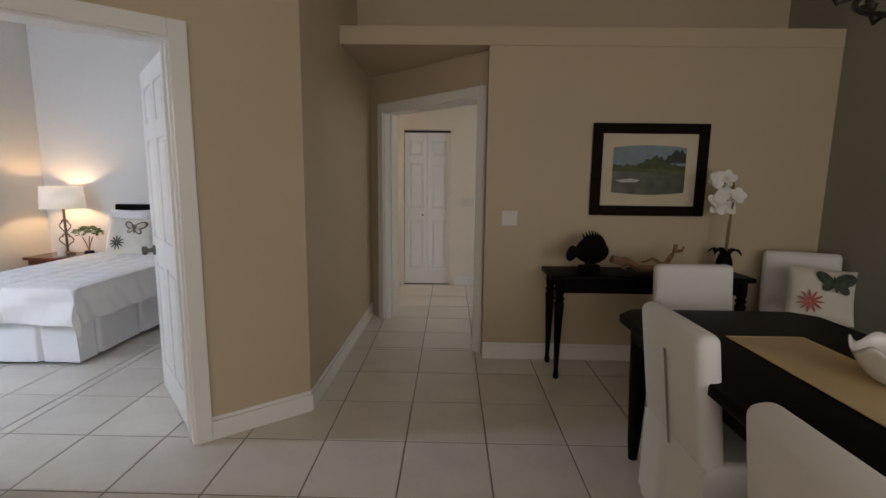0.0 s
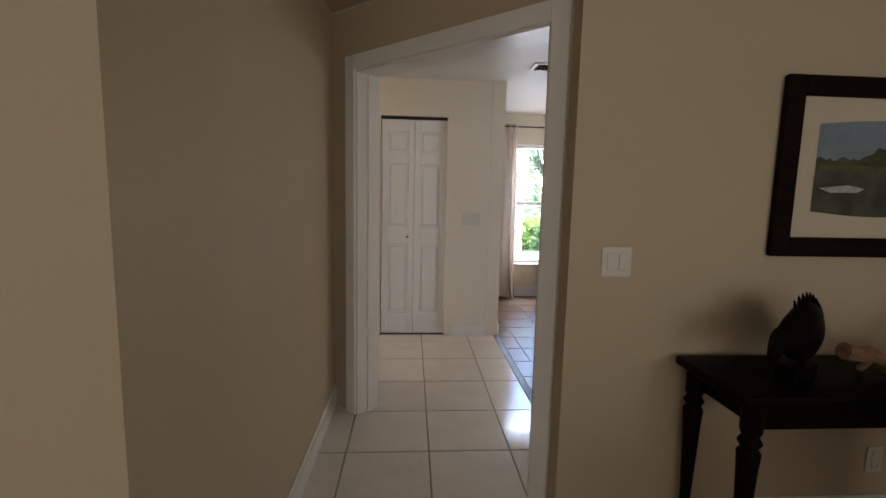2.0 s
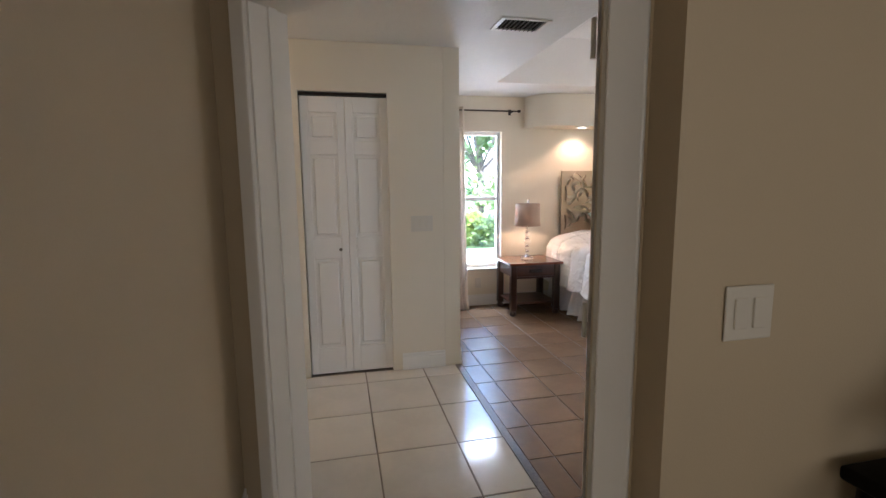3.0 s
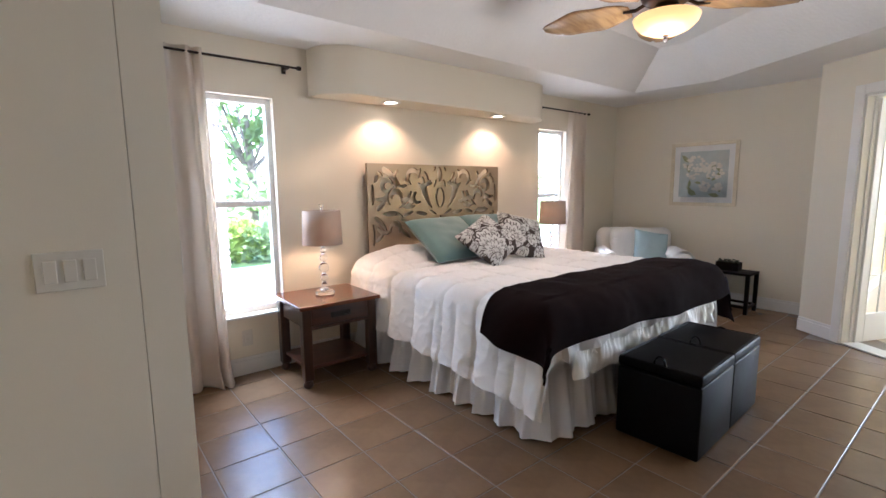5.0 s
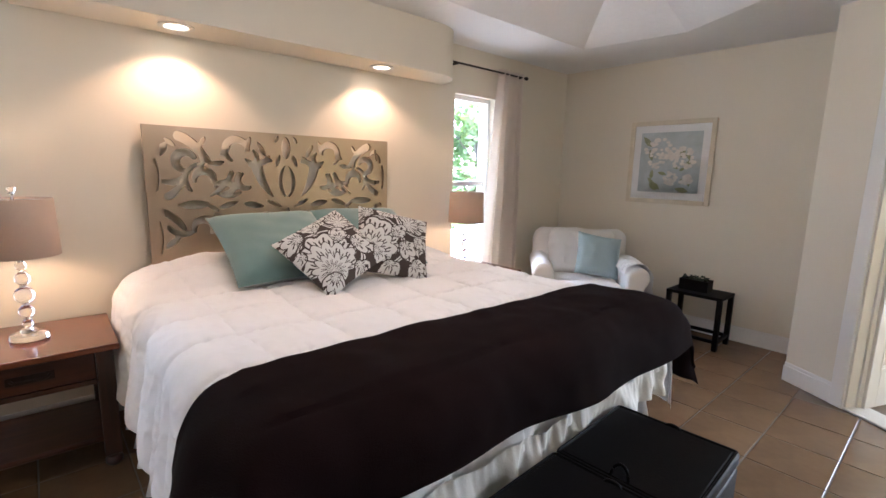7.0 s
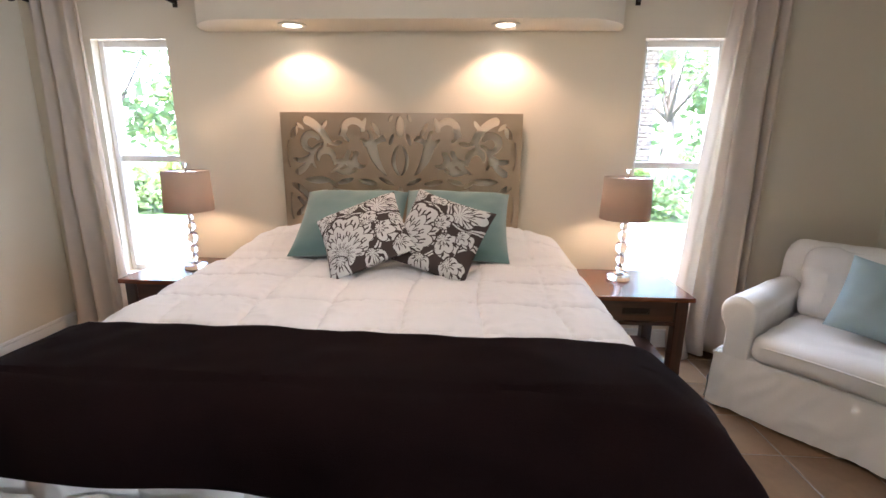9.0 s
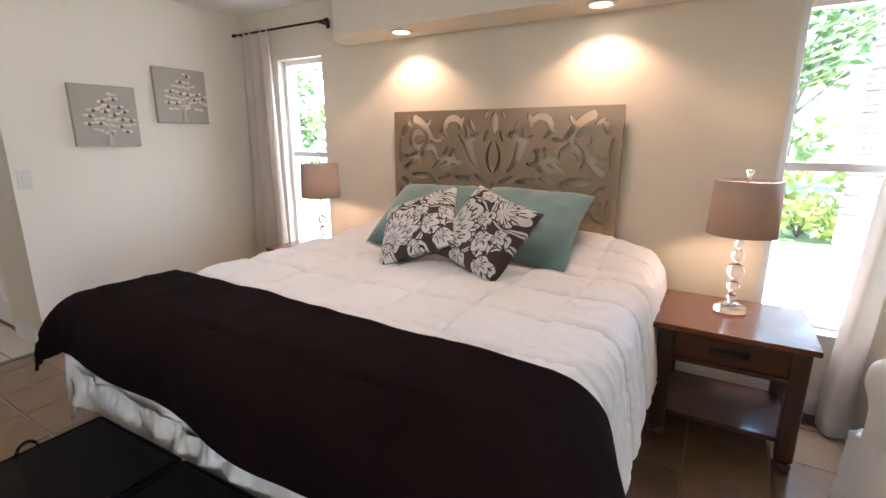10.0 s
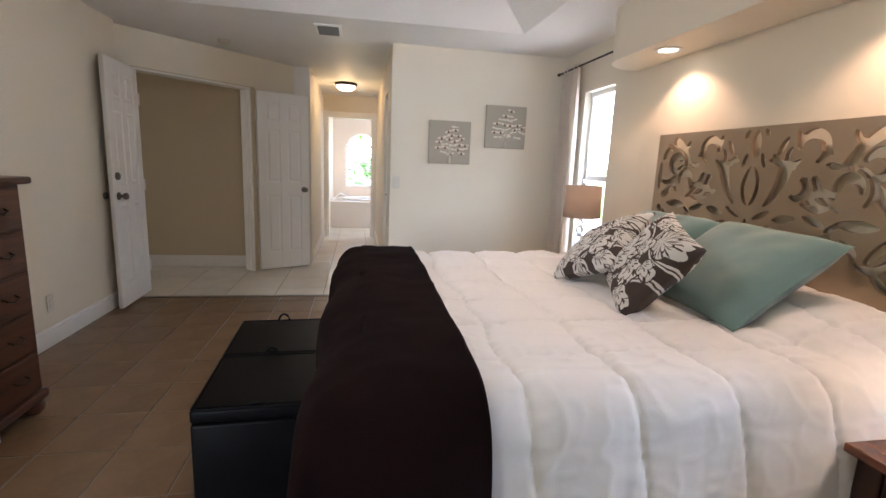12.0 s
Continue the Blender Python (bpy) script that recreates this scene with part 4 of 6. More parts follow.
# ---- nightstands and lamps ----
def nightstand(m, label):
    t = thing("nightstand", m, label, "nightstand", "nightstands beside the bed")
    w, d, h = 0.60, 0.54, 0.575
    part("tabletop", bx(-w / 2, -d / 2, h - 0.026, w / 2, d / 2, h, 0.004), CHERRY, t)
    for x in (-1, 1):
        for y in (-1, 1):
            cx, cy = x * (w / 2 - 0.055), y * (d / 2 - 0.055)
            leg = part("leg", bx(cx - 0.032, cy - 0.032, 0.055, cx + 0.032, cy + 0.032, h - 0.027, 0.004, 1), CHERRY_SHADED_Z, t)
            part("foot", lt([(0, 0), (0.024, 0), (0.034, 0.012), (0.034, 0.03), (0.026, 0.04), (0.03, 0.054), (0, 0.054)], 16, pose(cx, cy, 0)), CHERRY_SHADED_Z, leg, "", True)
    part("apron", bx(-w / 2 + 0.09, d / 2 - 0.075, h - 0.16, w / 2 - 0.09, d / 2 - 0.055, h - 0.027), CHERRY_SHADED_Z, t)
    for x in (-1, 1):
        part("side_panel", bx(x * (w / 2 - 0.055) - 0.01, -d / 2 + 0.09, h - 0.16, x * (w / 2 - 0.055) + 0.01, d / 2 - 0.09, h - 0.027), CHERRY_SHADED_Z, t)
    dr = part("drawer", bx(-w / 2 + 0.09, -d / 2 + 0.03, h - 0.15, w / 2 - 0.09, -d / 2 + 0.06, h - 0.03, 0.004, 1), CHERRY_SHADED, t)
    part("rail", bx(-w / 2 + 0.088, -d / 2 + 0.028, h - 0.172, w / 2 - 0.088, -d / 2 + 0.07, h - 0.152), CHERRY_SHADED_Z, t)
    bm = bmesh.new()
    box(bm, -0.075, -d / 2 + 0.024, h - 0.108, 0.075, -d / 2 + 0.0295, h - 0.072, 0.002, 1)
    tube(bm, [(-0.06, -d / 2 + 0.02, h - 0.084), (-0.05, -d / 2 + 0.01, h - 0.092), (0.05, -d / 2 + 0.01, h - 0.092), (0.06, -d / 2 + 0.02, h - 0.084)], 0.006)
    part("handle", bm, BRONZE, dr, "dark bronze pull")
    part("shelf", bx(-w / 2 + 0.05, -d / 2 + 0.05, 0.12, w / 2 - 0.05, d / 2 - 0.05, 0.142, 0.003, 1), CHERRY_SHADED, t)
    return t


nightstand(pose(1.53, 6.985, 0, 0, 0, -1), "cherry wood nightstand with one drawer and low shelf")
nightstand(pose(4.20, 6.93, 0), "cherry wood nightstand with one drawer and low shelf")


def crystal_lamp(m, label):
    t = thing("table_lamp", m, label, "lamp", "lamps beside the bed")
    part("base", lt([(0, 0), (0.068, 0), (0.07, 0.008), (0.066, 0.022), (0.03, 0.03), (0, 0.03)], 32), CRYSTAL, t, "clear glass base", True)
    part("collar", lt([(0, 0.0305), (0.032, 0.0305), (0.028, 0.042), (0.012, 0.048), (0, 0.048)], 20), CHROME, t, "", True)
    z = 0.048
    for r in (0.020, 0.028, 0.037, 0.028, 0.020):
        part("glass_ball", lt([(r * math.sin(a), z + r - r * math.cos(a)) for a in [i * math.pi / 14 for i in range(15)]], 24), CRYSTAL, t, "clear crystal ball", True)
        z += 2 * r
        part("spacer", lt([(0, z - 0.001), (0.014, z - 0.001), (0.014, z + 0.006), (0, z + 0.006)], 16), CHROME, t)
        z += 0.007
    part("stem", lt([(0, z - 0.002), (0.006, z - 0.002), (0.006, 0.63), (0, 0.63)], 10), CHROME, t)
    part("bulb", lt([(0.002, z + 0.115), (0.012, z + 0.12), (0.024, z + 0.15), (0.019, z + 0.175), (0, z + 0.182)], 16), glow("lamp_bulb", (1, 0.75, 0.5), 0.8), t, "", True)
    bm = lt([(0.142, 0.368), (0.134, 0.612)], 40)
    sh = part("shade", bm, SHADE, t, "taupe linen drum shade", True)
    s = sh.modifiers.new("thickness", "SOLIDIFY")
    s.thickness = 0.003
    part("spider", tube(bmesh.new(), [(-0.13, 0, 0.605), (0.13, 0, 0.605)], 0.0025), CHROME, t)
    part("finial", lt([(0, 0.6305), (0.012, 0.6305), (0.008, 0.636), (0.015, 0.646), (0.016, 0.656), (0, 0.664)], 16), CRYSTAL, t, "", True)
    lamp("table_lamp_light", "POINT", m @ pose(0, 0, 0.44), 0.32, (1, 0.67, 0.40), radius=0.03)
    return t


crystal_lamp(pose(1.535, 7.01, 0.576), "crystal ball table lamp with taupe drum shade")
crystal_lamp(pose(4.19, 7.0, 0.576), "crystal ball table lamp with taupe drum shade")

# recessed spots in the soffit
for x in (2.22, 3.457):
    t = thing("recessed_light", pose(x, 7.115, 2.03), "lit white recessed downlight in the soffit", "lamp", "downlights over the bed")
    part("trim_ring", lt([(0.055, -0.001), (0.082, -0.001), (0.084, -0.006), (0.058, -0.009), (0.055, -0.004)], 32), PLASTIC, t, "", True)
    part("bulb", lt([(0, -0.004), (0.054, -0.0015)], 24), glow("spot_glow", (1, 0.86, 0.66), 0.7), t)
    lamp("recessed_light_beam", "SPOT", look((x, 7.115, 2.018), (x, 7.16, 0)), 0.95, (1, 0.61, 0.37), spot=(126, 0.5), radius=0.022)


# ---- curtains ----
def curtain_set(x0, x1, cx0, cx1, bx0, bx1, name_label):
    t = thing("curtain_rod", pose((x0 + x1) / 2, 7.20, 2.20), "dark bronze curtain rod with small finials", "curtain rod")
    h = (x1 - x0) / 2
    part("rod", tube(bmesh.new(), [(-h, 0, 0), (h, 0, 0)], 0.008, 12), BRONZE, t)
    for s in (-1, 1):
        part("finial", lt([(0, 0), (0.012, 0), (0.016, 0.012), (0.014, 0.03), (0, 0.034)], 14, pose(s * h, 0, 0, 0, 90 * s, 0)), BRONZE, t, "", True)
        bm = bmesh.new()
        box(bm, s * (h - 0.06) - 0.006, 0.0, -0.012, s * (h - 0.06) + 0.006, 0.09, 0.004)
        box(bm, s * (h - 0.06) - 0.014, 0.09, -0.03, s * (h - 0.06) + 0.014, 0.098, 0.03)
        part("bracket", bm, BRONZE, t)

    def hang(u, v):
        v2 = v ** 0.8
        a, b = cx0 + (bx0 - cx0) * v2, cx1 + (bx1 - cx1) * v2
        x = a + u * (b - a) + 0.012 * math.sin(u * 23 + v * 3) * v
        amp = 0.022 + 0.022 * v
        y = 7.215 + amp * math.sin(u * 2 * math.pi * 4 + 1.7 * math.sin(u * 5 + v * 1.1) + 0.8 * math.sin(u * 13 + 2 - v)) + 0.01 * noise.noise((u * 4, v * 5, 1))
        pool = max(0.0, (v - 0.94) / 0.06) ** 2 * 0.10
        return Vector((x, min(y, 7.272) - pool * (0.6 + 0.4 * math.sin(u * 9)), 2.235 - v * (2.235 - 0.012)))
    c = link("curtain", sheet(bmesh.new(), hang, 90, 40), LINEN, True)
    tagged(c, name_label, "curtain")
    s = c.modifiers.new("thickness", "SOLIDIFY")
    s.thickness = 0.002


curtain_set(0.46, 1.48, 0.52, 0.86, 0.50, 0.90, "oatmeal linen curtain gathered on a dark rod")
curtain_set(4.18, 5.09, 4.76, 5.06, 4.62, 5.08, "oatmeal linen curtain gathered on a dark rod")


# ---- storage ottomans ----
def frame_loop(w, d, z, r):
    """A round cord laid along a rectangle with rounded corners."""
    pts = []
    for k, (sx, sy) in enumerate(((1, 1), (-1, 1), (-1, -1), (1, -1))):
        for i in range(6):
            a = math.pi / 2 * (k + i / 5)
            pts.append((sx * (w / 2 - 0.012) + 0.012 * math.cos(a), sy * (d / 2 - 0.012) + 0.012 * math.sin(a), z))
    return tube(bmesh.new(), pts + pts[:1], r, 6)


def ottoman(m):
    t = thing("storage_ottoman", m, "black leather storage cube with hinged lid", "ottoman", "ottomans at the bed foot")
    w, d = 0.462, 0.425
    part("body", bx(-w / 2, -d / 2, 0.006, w / 2, d / 2, 0.385, 0.012, 3), LEATHER, t, "", True)
    lid = part("lid", bx(-w / 2, -d / 2, 0.388, w / 2, d / 2, 0.437, 0.011, 3), LEATHER, t, "", True)
    part("piping", frame_loop(w - 0.012, d - 0.012, 0.4365, 0.0055), LEATHER, lid, "", True)
    part("seat_pad", bx(-w / 2 + 0.016, -d / 2 + 0.016, 0.4372, w / 2 - 0.016, d / 2 - 0.016, 0.4405, 0.003, 1), LEATHER, lid, "", True)
    part("pull_tab", tube(bmesh.new(), [(w / 2 - 0.020 + 0.006 * math.sin(a), 0.024 * math.cos(a), 0.438 + 0.010 * math.sin(a)) for a in [i * math.pi / 10 for i in range(11)]], 0.005), LEATHER, lid)
    part("pull_loop", tube(bmesh.new(), [(-w / 2 + 0.02 + 0.010 * math.sin(a), 0.028 * math.cos(a), 0.434 + 0.046 * math.sin(a)) for a in [i * math.pi / 14 for i in range(15)]], 0.005), LEATHER, lid)


ottoman(pose(2.592, 4.930, 0, 0, 0, 2.2))
ottoman(pose(3.057, 4.949, 0, 0, 0, 2.2))


# ---- pictures ----
def canvas_art(m, label, seed, warm):
    t = thing("canvas_picture", m, label, "picture", "blossom canvases")
    part("canvas", bx(-0.2, -0.034, -0.2, 0.2, -0.001, 0.2, 0.003), mat("taupe_canvas", (0.39, 0.35, 0.28), 0.9, var=0.06, fine=400, bump=0.4), t)
    rnd = random.Random(seed)
    stem, pet, cen = bmesh.new(), bmesh.new(), bmesh.new()
    tube(stem, [(0.0, -0.035, -0.195), (0.002, -0.035, -0.12), (0.004, -0.035, -0.03)], 0.020, 6, 0.005)
    # a spreading tree: rows of flat petals, wider below, on curved twigs
    for z, half, count in ((0.14, 0.0, 1), (0.105, 0.03, 2), (0.062, 0.05, 3), (0.02, 0.10, 4), (-0.022, 0.13, 5), (-0.062, 0.135, 5), (-0.10, 0.09, 3)):
        for k in range(count):
            x = (2 * k / (count - 1) - 1) * half if count > 1 else 0.035
            c = Vector((x + 0.02 + rnd.uniform(-0.012, 0.012), -0.0375, z + rnd.uniform(-0.012, 0.012) + 0.1 * abs(x)))
            c.x = max(-0.165, min(0.165, c.x))
            tube(stem, [(0.003, -0.0345, -0.10), (0.35 * c.x, -0.0345, 0.5 * c.z - 0.075), (c.x, -0.0345, c.z)], 0.0025, 5, 0.001)
            a = rnd.uniform(-0.35, 0.35)
            for side in (-1, 1):
                ln, wd = rnd.uniform(0.017, 0.024), rnd.uniform(0.008, 0.011)
                o = c + Vector((side * ln * 0.85 * math.cos(a), -0.001 * side, side * ln * 0.85 * math.sin(a)))
                ring = [pet.verts.new(o + Vector((ln * math.cos(b) * math.cos(a) - wd * math.sin(b) * math.sin(a), 0, ln * math.cos(b) * math.sin(a) + wd * math.sin(b) * math.cos(a)))) for b in [i * math.pi / 5 for i in range(10)]]
                mid = pet.verts.new(o + Vector((0, -0.005, 0)))
                for i in range(10):
                    pet.faces.new((ring[i], ring[(i + 1) % 10], mid))
            if rnd.random() < warm:
                lathe(cen, [(0.012, 0), (0.008, 0.004), (0, 0.006)], 8, pose(c.x, -0.0385, c.z - 0.006, 90, 0, 0))
    part("branches", stem, mat("pale_branch_paint", (0.50, 0.46, 0.38), 0.7), t)
    tagged(part("petals", pet, mat("ivory_petal_paint", (0.72, 0.66, 0.55), 0.5, var=0.2, scale=20), t), kind="stuff")
    tagged(part("berries", cen, mat("rust_paint", (0.20, 0.085, 0.04), 0.6), t), kind="stuff")


canvas_art(pose(0.393, 6.157, 1.513, 0, 0, 90), "square taupe canvas with white blossom branches and rust berries", 3, 0.6)
canvas_art(pose(0.393, 6.703, 1.683, 0, 0, 90), "square taupe canvas with white blossom branches", 8, 0.25)


def frame_bars(bm, w, h, b, d, bev):
    for a in ((-w / 2, -d, -h / 2, -w / 2 + b, 0, h / 2), (w / 2 - b, -d, -h / 2, w / 2, 0, h / 2), (-w / 2 + b + 0.0003, -d, h / 2 - b, w / 2 - b - 0.0003, 0, h / 2), (-w / 2 + b + 0.0003, -d, -h / 2, w / 2 - b - 0.0003, 0, -h / 2 + b)):
        box(bm, *a, bev, 2)
    return bm


t = thing("framed_print", pose(5.897, 6.17, 1.468, 0, 0, -90), "pale framed print of white hydrangeas on blue", "picture")
part("frame", frame_bars(bmesh.new(), 0.735, 0.735, 0.04, 0.026, 0.006), mat("ivory_frame_paint", (0.66, 0.58, 0.43), 0.4, var=0.10, scale=12), t)
part("mat_board", bx(-0.33, -0.008, -0.33, 0.33, -0.001, 0.33), mat("white_mat_board", (0.78, 0.78, 0.76), 0.8, bump=0.05), t)
part("print", bx(-0.265, -0.0095, -0.265, 0.265, -0.0083, 0.265), mat("blue_grey_print", (0.40, 0.46, 0.47), 0.8, var=0.25, scale=5, fine=30, bump=0.0), t)
rnd = random.Random(5)
pet, lea = bmesh.new(), bmesh.new()
for cx, cz, rr in ((-0.09, 0.08, 0.13), (0.12, 0.03, 0.10), (0.02, -0.14, 0.06), (0.16, -0.15, 0.05)):
    for k in range(int(rr * 420)):
        a, r = rnd.uniform(0, 6.28), rr * math.sqrt(rnd.random())
        ox, oz, s = cx + r * math.cos(a), cz + r * math.sin(a), rnd.uniform(0.014, 0.026)
        pet.faces.new([pet.verts.new((ox + s * math.cos(b + a), -0.0105 - k * 0.00002, oz + 0.7 * s * math.sin(b + a))) for b in [i * math.pi / 3 for i in range(6)]])
for k in range(16):
    cx, cz, a, s = rnd.uniform(-0.22, 0.24), rnd.uniform(-0.24, 0.22), rnd.uniform(0, 6.28), rnd.uniform(0.03, 0.065)
    c2, s2 = math.cos(a), math.sin(a)
    lea.faces.new([lea.verts.new((cx + s * (x * c2 - z * s2), -0.0102, cz + s * (x * s2 + z * c2))) for x, z in ((-1, 0), (-0.3, -0.4), (0.4, -0.3), (1, 0), (0.4, 0.3), (-0.3, 0.4))])
tagged(part("leaves", lea, mat("olive_print_ink", (0.22, 0.25, 0.13), 0.8, var=0.4), t), kind="stuff")
tagged(part("petals", pet, mat("cream_print_ink", (0.66, 0.64, 0.58), 0.8, var=0.2, scale=14), t), kind="stuff")
pg = part("picture_glass", bx(-0.3285, -0.0165, -0.3285, 0.3285, -0.015, 0.3285), GLASS, t)
pg.visible_shadow = False


# ---- armchair, side table, dresser ----
def rumple(bm, cuts, amp, f, seed):
    """Fine mesh with soft creases, like loose cotton."""
    bmesh.ops.subdivide_edges(bm, edges=[e for e in bm.edges if e.calc_length() > 0.06], cuts=cuts, use_grid_fill=True)
    bmesh.ops.triangulate(bm, faces=[g for g in bm.faces if len(g.verts) > 4])
    bm.normal_update()
    for v in bm.verts:
        p = v.co * f
        crease = 1 - abs(noise.noise((p.x * 1.6, p.y * 1.6, p.z * 0.9 + seed)))
        v.co += v.normal * amp * (noise.noise((p.x, p.y, p.z + seed)) + 0.9 * crease ** 6 - 0.3)
    return bm


def armchair(m):
    t = thing("armchair", m, "white slipcovered armchair with rolled arms", "armchair")
    w, d = 0.90, 0.88

    def skirt(u, v):
        s = u * 4
        k, f = int(min(s, 3.999)), s - int(min(s, 3.999))
        c = [(-w / 2, -d / 2), (w / 2, -d / 2), (w / 2, d / 2), (-w / 2, d / 2)]
        p, q = c[k], c[(k + 1) % 4]
        x, y = p[0] + (q[0] - p[0]) * f, p[1] + (q[1] - p[1]) * f
        wv = 0.012 * math.sin(f * 19 + k + 2 * math.sin(f * 7)) * v + 0.03 * v + 0.025 * v * noise.noise((f * 5, k, 1)) + 0.010 * (1 - abs(noise.noise((f * 9 + v * 2, k + v * 1.5, 4)))) ** 6
        nx, ny = ((0, -1), (1, 0), (0, 1), (-1, 0))[k]
        return Vector((x + nx * wv, y + ny * wv, 0.30 - v * 0.285))
    part("skirt", sheet(bmesh.new(), skirt, 240, 16), SLIP, t, "", True)
    part("seat_base", bx(-w / 2 + 0.005, -d / 2 + 0.005, 0.18, w / 2 - 0.005, d / 2 - 0.005, 0.31, 0.02), SLIP, t)
    seat = part("seat_cushion", rumple(bx(-0.285, -d / 2 - 0.025, 0.311, 0.285, 0.20, 0.455, 0.055, 5), 14, 0.010, 5, 1), SLIP, t, "", True)
    part("piping", tube(bmesh.new(), [(-0.24 + 0.48 * i / 12, -d / 2 - 0.026 - 0.006 * math.sin(math.pi * i / 12), 0.405 + 0.008 * math.sin(math.pi * i / 12)) for i in range(13)], 0.004, 6), SLIP, seat, "", True)
    for s in (-1, 1):
        arm = bmesh.new()
        roll = [(0.082 + 0.088 * math.cos(a), 0.535 + 0.085 * math.sin(a)) for a in [radians(-40 + 215 * i / 15) for i in range(16)]]
        prof = [(0.0, 0.30), (0.13, 0.30), (0.128, 0.38), (0.130, 0.445)] + roll + [(0.0, 0.48), (0.0, 0.40)]
        loops = []
        for y, sh in ((-d / 2 + 0.0, 0.80), (-d / 2 + 0.006, 0.92), (-d / 2 + 0.022, 1.0), (-0.2, 1.0), (0.0, 1.0), (0.2, 1.0), (d / 2 - 0.10, 0.97)):
            loops.append([arm.verts.new((s * (0.29 + 0.08 + (x - 0.08) * sh), y, 0.42 + (z - 0.42) * (sh if z > 0.42 else 1.0))) for x, z in prof])
        for a, b in zip(loops, loops[1:]):
            for i in range(len(prof)):
                j = (i + 1) % len(prof)
                arm.faces.new((a[i], a[j], b[j], b[i]))
        arm.faces.new(loops[0])
        arm.faces.new(loops[-1][::-1])
        bmesh.ops.recalc_face_normals(arm, faces=arm.faces)
        part("arm", rumple(arm, 5, 0.006, 7, 2 + s), SLIP, t, "", True)
    part("backrest", rumple(box(bmesh.new(), -0.43, 0.0, 0, 0.43, 0.20, 0.55, 0.09, 5, m=pose(0, 0.20, 0.30, -8, 0, 0)), 14, 0.012, 4, 5), SLIP, t, "", True)
    part("back_cushion", rumple(box(bmesh.new(), -0.29, 0.0, 0, 0.29, 0.16, 0.41, 0.075, 5, m=pose(0, 0.05, 0.452, -12, 0, 0)), 14, 0.020, 6, 8), SLIP, t, "", True)
    return t


CHAIR = pose(5.24, 6.56, 0, 0, 0, -50)
armchair(CHAIR)
cushion("throw_pillow", 0.40, 0.38, 0.15, CHAIR @ pose(0.12, -0.03, 0.64, -22, 10, 10), SKYBLUE, "pale blue square pillow on the armchair")


def lace(u, v):
    """Crochet cloth laid over the rolled arm, its long end hanging down the outside."""
    k = 0.010 * math.sin(v * 19 + u * 4) + 0.016 * noise.noise((u * 7, v * 6, 3)) + 0.008 * noise.noise((u * 20, v * 18, 1))
    if u < 0.45:
        a = radians(165 - 165 * u / 0.45)
        r = 0.104 + abs(k)
        return Vector((0.372 + r * math.cos(a), -0.40 + v * 0.40 + 0.03 * math.sin(u * 9), 0.535 + r * math.sin(a)))
    h = (u - 0.45) / 0.55
    return Vector((0.478 + abs(k) + 0.03 * h, -0.40 + v * 0.40 + 0.05 * h * (v - 0.5) + 0.012 * math.sin(h * 6), 0.535 - h * (0.26 + 0.05 * math.sin(v * 11))))


c = link("lace_throw", sheet(bmesh.new(), lace, 50, 50), mat("white_lace", (0.78, 0.77, 0.74), 0.9, fine=120, bump=0.8, dist=0.006), True)
c.matrix_world = CHAIR
tagged(c, "white crochet throw over the armchair arm", "throw")

t = thing("side_table", pose(5.62, 5.70, 0), "small black wooden side table with open base", "side table")
part("tabletop", bx(-0.15, -0.21, 0.405, 0.15, 0.21, 0.43, 0.004), BLACKWOOD, t)
for x in (-0.13, 0.13):
    for y in (-0.19, 0.19):
        part("leg", bx(x - 0.018, y - 0.018, 0, x + 0.018, y + 0.018, 0.4045, 0.003, 1), BLACKWOOD, t)
    part("stretcher", bx(x - 0.012, -0.171, 0.06, x + 0.012, 0.171, 0.085), BLACKWOOD, t)
for y in (-0.19, 0.19):
    part("stretcher", bx(-0.111, y - 0.012, 0.06, 0.111, y + 0.012, 0.085), BLACKWOOD, t)
t = thing("planter_box", pose(5.62, 5.74, 0.4305), "small black box planter with dark greenery", "planter")
bm = bmesh.new()
for a in ((-0.06, -0.11, 0, -0.05, 0.11, 0.09), (0.05, -0.11, 0, 0.06, 0.11, 0.09), (-0.0495, -0.11, 0, 0.0495, -0.10, 0.09), (-0.0495, 0.10, 0, 0.0495, 0.11, 0.09), (-0.0495, -0.0995, 0, 0.0495, 0.0995, 0.05)):
    box(bm, *a)
part("box", bm, BLACKWOOD, t)
bm = bmesh.new()
rnd = random.Random(2)
for k in range(90):
    x, y, z = rnd.uniform(-0.045, 0.045), rnd.uniform(-0.095, 0.095), rnd.uniform(0.05, 0.115)
    a = rnd.uniform(0, 6.28)
    bm.faces.new([bm.verts.new((x + 0.016 * math.cos(a + b), y + 0.016 * math.sin(a + b), z + 0.01 * math.sin(2 * b + k))) for b in (0, 1.2, 3.14, 4.3)])
part("greenery", bm, mat("dark_leaves", (0.03, 0.045, 0.022), 0.6, var=0.4), t)

DRESSER = wood("dark_cherry_wood", (0.028, 0.009, 0.005), (0.105, 0.033, 0.015), 0.35, 0, 0.2)
t = thing("dresser", pose(2.76, 3.525, 0), "tall dark cherry chest of drawers on bracket feet", "dresser")
part("body", bx(-0.36, -0.22, 0.12, 0.36, 0.235, 1.13, 0.004), DRESSER, t)
part("top", bx(-0.395, -0.22, 1.131, 0.395, 0.275, 1.165, 0.01), DRESSER, t)
part("base", bx(-0.38, -0.22, 0.07, 0.38, 0.255, 0.119, 0.012), DRESSER, t)
